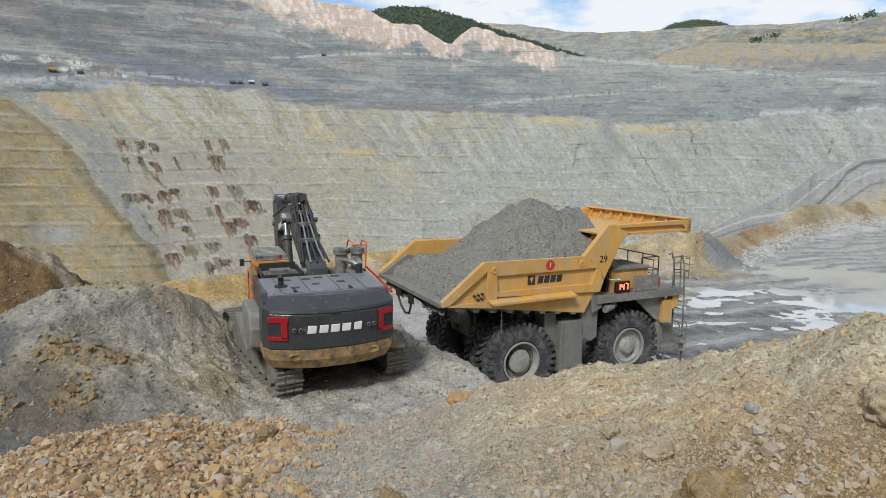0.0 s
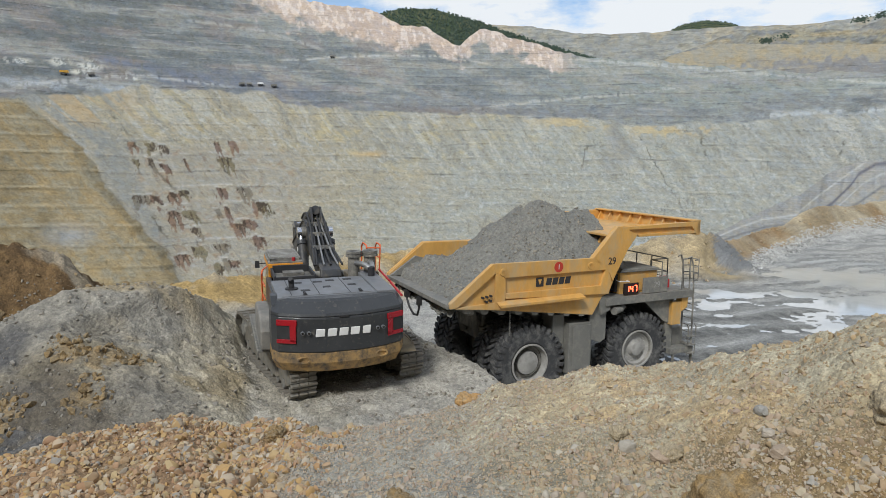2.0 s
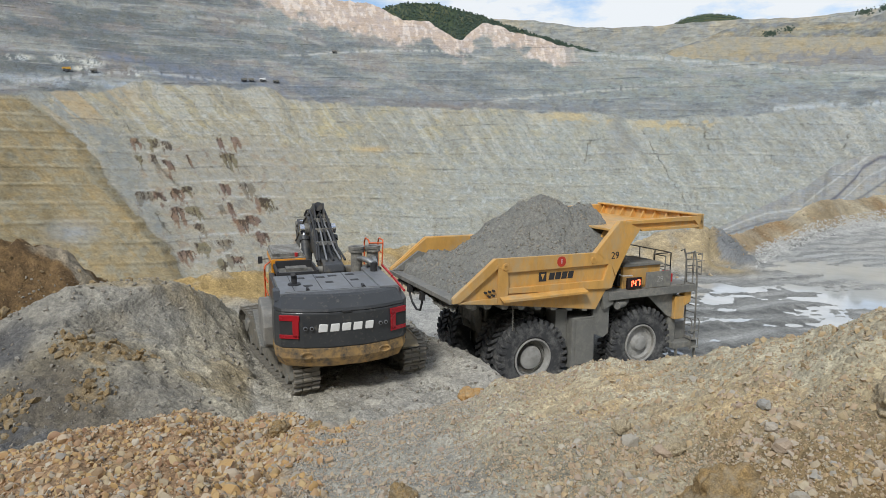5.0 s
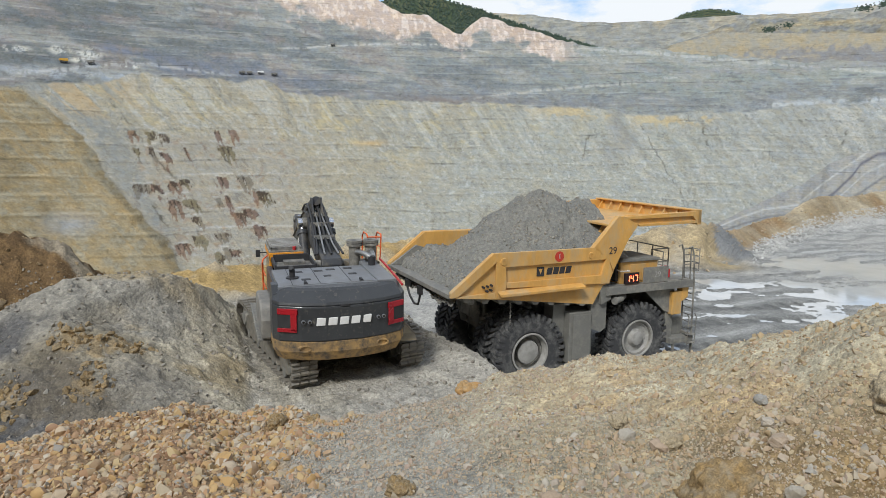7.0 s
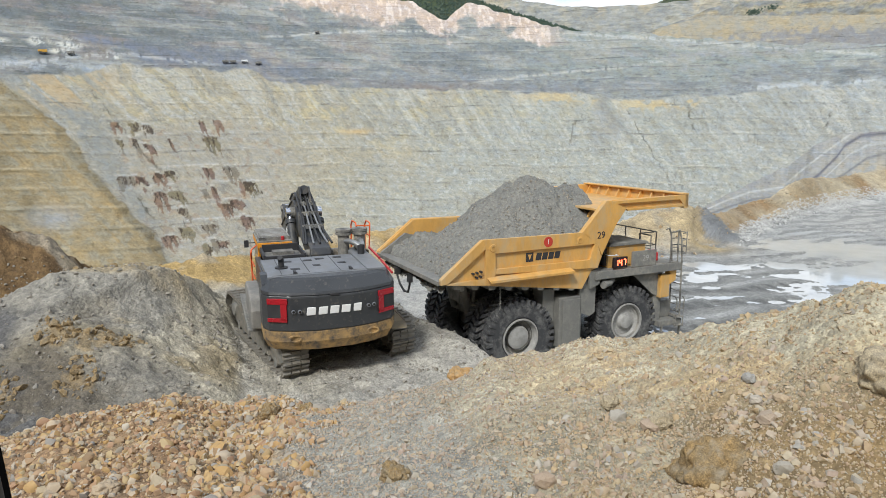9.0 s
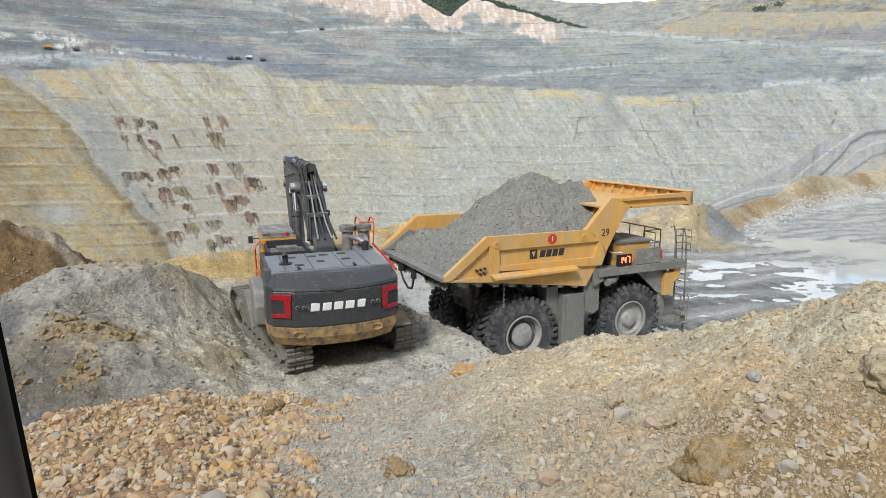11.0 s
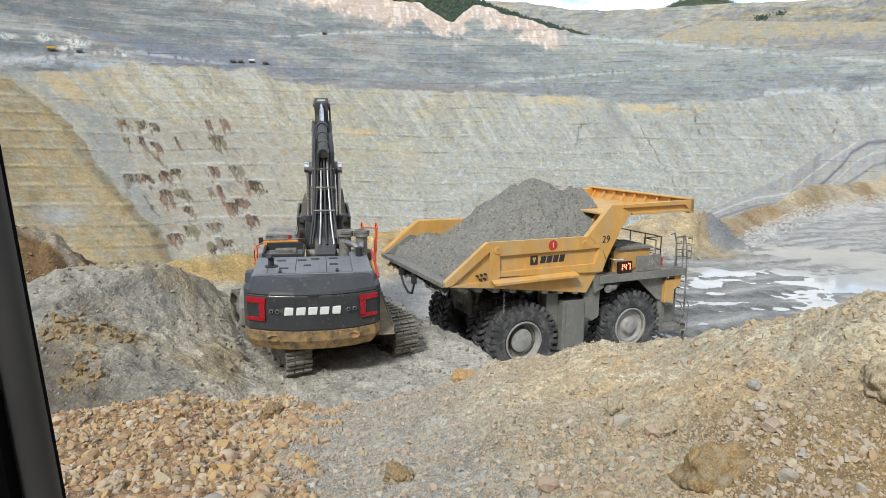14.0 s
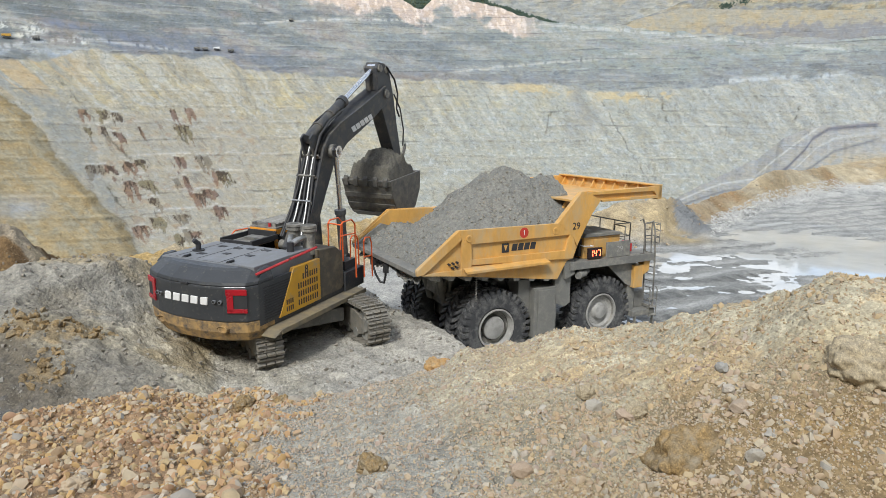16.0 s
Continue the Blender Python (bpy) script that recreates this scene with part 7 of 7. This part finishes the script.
# ---------------------------------------------------------------- stones
def stone_mesh(seed, name="rock", points=16, flat=0.75, worn=False):
    """A broken stone: the hull of random points on a blocky lump."""
    dice = random.Random(seed * 31 + 7)
    bm = bmesh.new()
    sx, sy = dice.uniform(0.85, 1.15), dice.uniform(0.7, 1.0)
    for i in range(points):
        h, turn = 1 - 2 * (i + 0.5) / points, i * 2.39996
        p = Vector((math.sqrt(1 - h * h) * math.cos(turn), math.sqrt(1 - h * h) * math.sin(turn), h)) + Vector((dice.gauss(0, 0.22), dice.gauss(0, 0.22), dice.gauss(0, 0.22)))
        p.normalize()
        p = p / (abs(p.x) ** 4 + abs(p.y) ** 4 + abs(p.z) ** 4) ** 0.25 * dice.uniform(0.85, 1.0) * 0.5
        bm.verts.new((p.x * sx, p.y * sy, p.z * flat))
    got = bmesh.ops.convex_hull(bm, input=bm.verts)
    junk = [g for g in got["geom_interior"] if isinstance(g, bmesh.types.BMVert)]
    bmesh.ops.delete(bm, geom=junk, context="VERTS")
    bmesh.ops.triangulate(bm, faces=bm.faces)
    if worn:
        bmesh.ops.subdivide_edges(bm, edges=bm.edges, cuts=1, smooth=0.22)
        for v in bm.verts:
            v.co *= 1 + 0.10 * noise.noise(v.co * 6 + Vector((seed, 0, 0)))
    me = bpy.data.meshes.new(name)
    bm.to_mesh(me)
    bm.free()
    if worn:
        me.polygons.foreach_set("use_smooth", [True] * len(me.polygons))
        me.set_sharp_from_angle(angle=radians(42))
    return me


rnd = random.Random(5)
STONES = [stone_mesh(k, points=13, flat=0.6 + 0.35 * rnd.random(), worn=True) for k in range(16)]
for me in STONES:
    me.materials.append(M_ROCK)


def scatter(n, az0, az1, r0, r1, size, keep=None):
    out = []
    while len(out) < n:
        a, d = rnd.uniform(az0, az1), math.sqrt(rnd.uniform(r0 * r0, r1 * r1))
        if keep and not keep(a, d):
            continue
        out.append((a, d, size(rnd.random())))
    A = np.array([[o[0] for o in out]])
    D = np.array([[o[1] for o in out]])
    x, y, z, _ = bench_height(A, D)
    return [(x[0, i], y[0, i], z[0, i], out[i][2]) for i in range(n)]


def spot(az, d):
    x, y, z, _ = bench_height(np.array([[az]]), np.array([[d]]))
    return float(x[0, 0]), float(y[0, 0]), float(z[0, 0])


def crest_r(a):
    return float(along(a, [(p[0], p[1]) for p in CREST]))


pile = thing("rubble_pile", "loose ochre, pink and grey broken stones on the berm", "rubble", m=pose(0, 0, 0))
for x, y, z, s in scatter(300, -38, -9, 4.2, 11.2, lambda u: 0.07 + 0.13 * u ** 2.4, lambda a, d: d < crest_r(a) + 0.5 and a - 1.05 * (d - 7) < -13.9 and (a > -22 or rnd.random() < 0.45)):
    ob = new("rock", rnd.choice(STONES))
    ob.parent = pile
    ob.matrix_basis = pose(x, y, z + 0.18 * s, rnd.uniform(0, 360), rnd.uniform(-25, 25), rnd.uniform(0, 360)) @ Matrix.Diagonal((s, s * rnd.uniform(0.75, 1.1), s, 1))


def gravel(name, items, material, label, points=9, sharp=48, sunk=0.10):
    """Many small stones joined into one mesh."""
    V, F, k = [], [], 0
    shapes = []
    for q in range(8):
        me = stone_mesh(40 + q, points=points, flat=0.8)
        co = np.empty(len(me.vertices) * 3)
        me.vertices.foreach_get("co", co)
        fs = np.array([p.vertices[:] for p in me.polygons])
        shapes.append((co.reshape(-1, 3), fs))
        bpy.data.meshes.remove(me)
    for x, y, z, s in items:
        co, fs = shapes[rnd.randrange(8)]
        m = np.array(Euler((rnd.uniform(0, 6.3), rnd.uniform(0, 6.3), rnd.uniform(0, 6.3))).to_matrix())
        sq = np.array((rnd.uniform(0.85, 1.15), rnd.uniform(0.75, 1.05), rnd.uniform(0.65, 1.0)))
        V.append((co * sq) @ m.T * s + np.array((x, y, z + sunk * s)))
        F.append(fs + k)
        k += len(co)
    V, F = np.concatenate(V), np.concatenate(F)
    me = bpy.data.meshes.new(name)
    me.vertices.add(len(V))
    me.vertices.foreach_set("co", V.ravel().astype(np.float32))
    me.loops.add(F.size)
    me.loops.foreach_set("vertex_index", F.ravel().astype(np.int32))
    me.polygons.add(len(F))
    me.polygons.foreach_set("loop_start", np.arange(0, F.size, 3, dtype=np.int32))
    me.update(calc_edges=True)
    me.polygons.foreach_set("use_smooth", [True] * len(me.polygons))
    me.set_sharp_from_angle(angle=radians(sharp))
    me.materials.append(material)
    return tagged(new(name, me), label, "gravel", kind="stuff")


gravel("rubble", scatter(8500, -40, -8, 4.0, 11.5, lambda u: 0.02 + 0.10 * u ** 2.2, lambda a, d: d < crest_r(a) + 0.6 and a - 1.05 * (d - 7) < -12.9 + 3 * math.sin(7 * d + a) and (a > -23 or rnd.random() < 0.5)), M_ROCK, "small broken stones among the rubble", 12)
gravel("gravel", scatter(9000, -20, 22, 3.6, 9.5, lambda u: 0.012 + 0.07 * u ** 8, lambda a, d: d < crest_r(a) + 0.3 and a - 1.05 * (d - 7) > -14.5 and a + 6 * math.sin(d * 3) < rnd.uniform(3, 14)), M_GREYROCK, "loose grey gravel on the berm")
gravel("gravel", scatter(8000, 3, 41, 3.6, 9.5, lambda u: 0.016 + 0.07 * u ** 9, lambda a, d: d < crest_r(a) + 0.3 and a > rnd.uniform(3, 14) and rnd.random() < (1.0 if d < 5.4 else 0.4)), M_TANROCK, "loose tan gravel on the berm")
gravel("crumbs", scatter(18000, -20, 24, 3.6, 9.6, lambda u: 0.011 + 0.026 * u ** 2.5, lambda a, d: d < crest_r(a) + 0.3 and a - 1.05 * (d - 7) > -15.5 and a + 3 * math.sin(d * 3) < rnd.uniform(-2, 20)), M_GREYROCK, "grey crumbled rock strewn over the berm", 8, 75)
gravel("crumbs", scatter(16000, -2, 41, 3.6, 9.6, lambda u: 0.011 + 0.026 * u ** 2.5, lambda a, d: d < crest_r(a) + 0.3 and a > rnd.uniform(-2, 18) and rnd.random() < (1.0 if d < 5.6 else 0.3)), M_TANROCK, "tan crumbled soil strewn over the berm", 8, 75)
NESTS = [(27.5, 5.1, 3.0, 0.35), (25.2, 5.8, 1.8, 0.25), (30.2, 4.45, 4.0, 0.35), (11.5, 4.55, 4.0, 0.3), (17.5, 4.7, 3.5, 0.3), (13.0, 5.3, 3.5, 0.2), (27.2, 5.9, 1.6, 0.2), (32.5, 4.7, 4.0, 0.4)]


def in_nest(a, d):
    return min(((a - n[0]) / n[2]) ** 2 + ((d - n[1]) / n[3]) ** 2 for n in NESTS) < rnd.uniform(0, 1.2)


gravel("stones", scatter(330, 6, 38, 4.0, 6.3, lambda u: 0.03 + 0.085 * u ** 2.2, in_nest), M_GREYROCK, "loose pale grey stones lying in nests on the berm", 12, sunk=-0.08)
gravel("stones", scatter(300, 4, 39, 3.8, 7.0, lambda u: 0.03 + 0.08 * u ** 3, lambda a, d: rnd.random() < (1 if d < 5.3 else 0.35)), M_TANROCK, "loose tan stones lying on the berm", 12, sunk=-0.1)
gravel("scree", scatter(12000, -38, 6, 11, 28, lambda u: 0.02 + 0.16 * u ** 9, None), M_CLOD, "scattered lumps on the worked ground")
gravel("edge_stones", scatter(5200, 20, 44, 42, 100, lambda u: 0.06 + 0.24 * u ** 4, lambda a, d: a > 25.2 and abs(d - along(a, [(p[0], p[1]) for p in BUND]) + 11) < 5), M_PALE, "pale loose stones along the road's edge")


def boulder(label, az, d, size, material, seed, flat=0.8, yaw=0):
    x, y, z = spot(az, d)
    if material in (M_GREYROCK, M_ROCK):
        me = stone_mesh(seed, "boulder", 34, flat)
        bm = bmesh.new()
        bm.from_mesh(me)
        bmesh.ops.subdivide_edges(bm, edges=bm.edges, cuts=3, use_grid_fill=True)
        for v in bm.verts:
            v.co *= 1 + 0.10 * noise.noise(v.co * 5 + Vector((seed, 0, 0))) + 0.06 * noise.noise(v.co * 13)
        bm.to_mesh(me)
        bm.free()
        me.materials.append(material)
        ob = tagged(new("boulder", me), label, "boulder")
        ob.matrix_basis = pose(x, y, z + 0.14 * size, 0, 8, yaw) @ Matrix.Diagonal((size, size * 0.85, size, 1))
        return ob
    bm = bmesh.new()
    bmesh.ops.create_icosphere(bm, subdivisions=5, radius=0.5)
    o = Vector((seed * 5.1, seed * 2.3, seed))
    for v in bm.verts:
        p = v.co.normalized()
        cell = noise.voronoi(p * 1.7 + o)[0]
        k = 0.80 + 0.55 * (cell[1] - cell[0]) * 0.5 + 0.28 * noise.noise(p * 1.2 + o) + 0.10 * noise.noise(p * 4 + o) + 0.05 * noise.noise(p * 10 + o) + 0.025 * noise.noise(p * 24 + o)
        v.co = p * 0.5 * k
        v.co.z *= flat
    me = bpy.data.meshes.new("boulder")
    bm.to_mesh(me)
    bm.free()
    me.materials.append(material)
    for p in me.polygons:
        p.use_smooth = True
    ob = tagged(new("boulder", me), label, "boulder")
    ob.matrix_basis = pose(x, y, z + (-0.1 if size > 0.6 else 0.12) * size, 0, 0, yaw) @ Matrix.Diagonal((size, size * 0.85, size, 1))
    return ob


boulder("large ochre earth-crusted boulder half sunk in the berm", 25.3, 4.66, 0.72, M_BOULDER, 91, 0.8, 20)
boulder("tan sandstone boulder at the berm's crest", 36.6, 5.35, 0.66, M_SAND, 92, 0.7, 70)
boulder("angular grey rock lying on gravel", 30.2, 4.45, 0.14, M_GREYROCK, 93, 0.7, 10)
boulder("rust-brown rock lying on grey gravel", -4.6, 4.75, 0.28, M_BOULDER, 94, 0.75, 130)
boulder("round ochre stone on the rubble crest", -16.0, 9.5, 0.34, M_BOULDER, 95, 0.95, 45)
boulder("blocky ochre stone on the rubble crest", -12.6, 9.0, 0.36, M_BOULDER, 96, 0.85, 80)
boulder("pale ochre stone on the rubble crest", -11.4, 8.9, 0.30, M_ROCK, 97, 0.7, 15)
boulder("grey stone bedded in tan soil", 16.4, 5.4, 0.16, M_GREYROCK, 98, 0.8, 0)
boulder("flat grey stone bedded in tan soil", 19.4, 5.2, 0.2, M_GREYROCK, 99, 0.5, 33)
boulder("pale angular stone among rubble", -29.8, 5.95, 0.26, M_TANROCK, 100, 0.6, 60)
boulder("grey split rock on tan soil", 26.9, 5.45, 0.13, M_GREYROCK, 101, 0.65, 100)
boulder("grey split rock beside the ochre boulder", 28.6, 5.0, 0.15, M_GREYROCK, 104, 0.75, 40)
boulder("pale grey angular stone on tan soil", 27.6, 5.2, 0.12, M_GREYROCK, 105, 0.7, 70)
boulder("grey wedge-shaped stone on tan soil", 29.4, 5.15, 0.12, M_GREYROCK, 106, 0.6, 120)
boulder("tan earth-covered stone in the berm", 20.2, 5.25, 0.24, M_SAND, 107, 0.7, 15)
boulder("round tan stone bedded in soil", 15.6, 5.55, 0.2, M_SAND, 108, 0.75, 60)
boulder("small grey stone on gravel", 9.9, 4.45, 0.17, M_GREYROCK, 102, 0.7, 5)

# pines on the far hills
def woods(name, P, n, size, keep, label):
    items = []
    rows, cols = P.shape[:2]
    while len(items) < n:
        i, j = rnd.randrange(rows), rnd.randrange(cols)
        if not keep(i / rows, j / cols):
            continue
        p = P[i, j]
        items.append((p[0], p[1], p[2] + 0.2 * size, size * rnd.uniform(0.6, 1.4)))
    ob = gravel(name, items, M_LEAF, label, 7)
    ob["category"] = "woods"
    return ob


woods("pine_woods", GP, 7500, 4.6, lambda t, u: t > 0.25 and (u > 0.45 or rnd.random() < 0.6), "dense dark pines covering the far hill")
woods("far_pine_woods", HP, 2600, 5.0, lambda t, u: t > 0.3, "dark pines on the skyline hill")
for az_, el_, n_ in ((24.9, 9.25, 140), (26.2, 9.5, 50), (31.0, 10.25, 130), (32.3, 10.45, 110)):
    Rf = 640 * FS
    items = []
    for k in range(n_):
        a = radians(az_ + rnd.gauss(0, 0.26))
        e = radians(el_ - 0.12 + rnd.gauss(0, 0.10))
        items.append((Rf * math.sin(a), Rf * math.cos(a), EYE_Z - 1 + Rf * math.tan(e), 2.8 * rnd.uniform(0.6, 1.3)))
    ob = gravel("shrub_patch", items, M_LEAF, "dark shrubs on the far terraces")
    ob["category"] = "shrubs"


# tiny machines on the far benches
def wall_point(az, el):
    F = np.linspace(0, 2, 900)[None, :]
    P, *_ = pit_wall(np.full(F.shape, float(az)), F)
    e = np.degrees(np.arctan2(P[0, :, 2] - EYE_Z, np.hypot(P[0, :, 0], P[0, :, 1])))
    return P[0, int(np.argmin(np.abs(e - el)))]


def far_truck(label, az, el, paint, size=1.0):
    p = wall_point(az, el)
    p = p * (1 - 3.0 / np.hypot(p[0], p[1]))
    ob = thing("haul_truck", label, "haul truck", "trucks on the far benches", pose(p[0], p[1], p[2] - 0.3, 0, 0, -az + rnd.uniform(-20, 20)))
    part("tipper_body", Solid().prism([(-5 * size, 2.5 * size), (-5.5 * size, 4.6 * size), (2.2 * size, 5.4 * size), (4.5 * size, 5.6 * size), (1.8 * size, 2.2 * size)], -2.4, 2.4), paint, ob)
    part("cab", Solid().box(2.0 * size, 4.6 * size, -2.2, 2.2, 1.8 * size, 4.4 * size), paint, ob)
    for x in (-3.0 * size, 3.0 * size):
        for y in (-2.2, 2.2):
            part("wheel", Solid().rod((x, y - 0.5, 1.2 * size), (x, y + 0.5, 1.2 * size), 1.25 * size, 14), M_TYRE, ob)
    part("chassis", Solid().box(-4.5 * size, 4.5 * size, -1.2, 1.2, 1.2 * size, 2.4 * size), M_DARKSTEEL, ob)


far_truck("tiny dark haul truck on a far bench", -18.1, 5.75, M_DARKSTEEL, 0.62)
far_truck("tiny dark haul truck on a far bench", -17.5, 5.75, M_DARKSTEEL, 0.62)
far_truck("tiny white haul truck on a far bench", -16.6, 5.8, M_WHITE, 0.62)
far_truck("tiny dark haul truck on a far bench", -15.5, 5.7, M_DARKSTEEL, 0.62)
far_truck("tiny yellow machine on a far bench", -31.0, 5.9, M_EXYEL, 0.75)
far_truck("tiny dark haul truck beneath pale rock", -29.2, 5.9, M_DARKSTEEL, 0.7)
far_truck("tiny dark haul truck on the upper bench", -10.6, 8.3, M_DARKSTEEL, 0.55)

gravel("ore_lumps", [(x, y, z, 0.03 + 0.11 * rnd.random() ** 4) for x, y, z in LOAD_SPOTS], M_CLOD, "grey ore lumps on the heaped load")
boulder("bright orange clay lump on the berm's crest", 1.9, 8.35, 0.42, mat("orange_clay", (0.44, 0.25, 0.09), (0.42, 0.31, 0.18), 6, 0.95, bump=0.04, bscale=9, fine=16, spec=0.15), 103, 0.7, 10)
gravel("clods", scatter(1500, 19, 42, 40, 112, lambda u: 0.06 + 0.30 * u ** 6, lambda a, d: -1.9 * (3.0 + 0.22 * (a - 15)) < d - along(a, [(p[0], p[1]) for p in BUND]) < 0.5), M_TANROCK, "loose tan clods on the pit-edge bund")
gravel("clods", scatter(420, -39, -24, 14.5, 19.5, lambda u: 0.04 + 0.24 * u ** 4, lambda a, d: min(((a - p) / wa_) ** 2 + ((d - q) / wr_) ** 2 for p, q, wa_, wr_ in ((-31.8, 18.3, 1.6, 0.7), (-28.0, 18.0, 2.2, 0.5), (-31.0, 16.4, 1.8, 0.7), (-36.5, 16.8, 1.6, 0.8))) < rnd.uniform(0, 1.4)), M_BOULDER, "ochre clods on the grey spoil mound")
gravel("clods", scatter(500, -42, -24, 22, 34, lambda u: 0.06 + 0.3 * u ** 5, None), M_BOULDER, "brown earth clods on the bank")


# ---------------------------------------------------------------- what moves
SWING = [  # seconds, slew, boom, stick, bucket (degrees)
    (0, 23.4, 24.2, -92, 40), (0.5, 24.1, 21.3, -92, 42), (1, 22.5, 18.4, -90, 45), (1.5, 21.3, 16.3, -88, 48), (2, 21.3, 16.4, -88, 48), (3, 21.2, 16.3, -90, 44), (4, 21.1, 15.9, -92, 38),
    (5.25, 21.2, 15.5, -95, 30), (6.5, 21.2, 15.1, -98, 22), (7.5, 21.3, 15.3, -101, 16), (8.5, 21.3, 15.2, -104, 10), (9, 21.2, 15.4, -105, 8), (9.7, 21.2, 18.5, -107, 5), (10.6, 21.2, 26.5, -108, 2), (11.5, 21.2, 32.7, -108, 0),
    (12, 21.25, 34.4, -108, 0), (12.5, 21.2, 38.3, -107, 0), (13, 20.1, 41.7, -104, 0), (13.5, 16.9, 45.5, -92, 0), (14, 11.9, 49.2, -76, 0), (14.5, 4.9, 53.0, -61, 0), (15, -3.8, 55.7, -59, 0), (15.5, -14.3, 57.3, -61, 0), (16, -25.1, 57.8, -65, 0)]


def smooth_at(t, col):
    """Catmull-Rom through the rows of SWING."""
    T = [r[0] for r in SWING]
    V = [r[col] for r in SWING]
    i = max(0, min(len(T) - 2, next((k for k in range(len(T) - 1) if t <= T[k + 1]), len(T) - 2)))
    h = T[i + 1] - T[i]
    u = (t - T[i]) / h

    def slope(k):
        if k == 0 or k == len(T) - 1:
            j = min(max(k, 1), len(T) - 1)
            return (V[j] - V[j - 1]) / (T[j] - T[j - 1])
        return (V[k + 1] - V[k - 1]) / (T[k + 1] - T[k - 1])
    m0, m1 = slope(i) * h, slope(i + 1) * h
    return (2 * u ** 3 - 3 * u * u + 1) * V[i] + (u ** 3 - 2 * u * u + u) * m0 + (3 * u * u - 2 * u ** 3) * V[i + 1] + (u ** 3 - u * u) * m1


def turn_y(x, y, z, a):
    return Matrix.Translation((x, y, z)) @ pose(0, 0, 0, 0, -a, 0)


def polar(r, a):
    return r * math.cos(radians(a)), r * math.sin(radians(a))


def motions():
    rows = {o: [] for o in (house, boom, stick, bucket, arm_bar, arm_rod)}
    for bar, rod, _ in cyls:
        rows[bar], rows[rod] = [], []
    for k in range(161):
        t = k * 0.1
        slew, ba, sa, bk = (smooth_at(t, c) for c in (1, 2, 3, 4))
        ba -= 19.3
        ba += 0.075 * (ba + 3)
        slew -= 0.6
        H = pose(0, 0, 0, 0, 0, 90 + slew)
        tx, tz = polar(TIP, ba)
        tx, tz = FOOT[0] + tx, FOOT[1] + tz
        ex, ez = polar(SL, sa)
        ex, ez = tx + ex, tz + ez
        rows[house].append((t, H))
        rows[boom].append((t, H @ turn_y(FOOT[0], BY, FOOT[1], ba)))
        rows[stick].append((t, H @ turn_y(tx, BY, tz, sa)))
        rows[bucket].append((t, H @ turn_y(ex, BY, ez, bk)))

        def on(x0, z0, x, z, a):
            c, s = math.cos(radians(a)), math.sin(radians(a))
            return x0 + x * c - z * s, z0 + x * s + z * c
        px, pz = on(FOOT[0], FOOT[1], *BOOM_PIN, ba)
        a = math.degrees(math.atan2(pz - CYL_BASE[1], px - CYL_BASE[0]))
        for bar, rod, y in cyls:
            rows[bar].append((t, H @ turn_y(CYL_BASE[0], y, CYL_BASE[1], a)))
            rows[rod].append((t, H @ turn_y(px, y, pz, a + 180)))
        ax, az_ = on(FOOT[0], FOOT[1], *ARM_BASE, ba)
        rx, rz = on(tx, tz, *ROD_PIN, sa)
        a = math.degrees(math.atan2(rz - az_, rx - ax))
        rows[arm_bar].append((t, H @ turn_y(ax, BY, az_, a)))
        rows[arm_rod].append((t, H @ turn_y(rx, BY, rz, a + 180)))
    for ob, r in rows.items():
        walk(ob, r)
    shift = lambda d: Matrix.Translation((-0.17 * d, 0.08 * d, 0.02 * d)) @ DM
    walk(digger, [(0, shift(1)), (0.2, shift(0.7)), (0.45, shift(0.12)), (0.7, shift(0)), (1.0, shift(0)), (16, shift(0))])


motions()
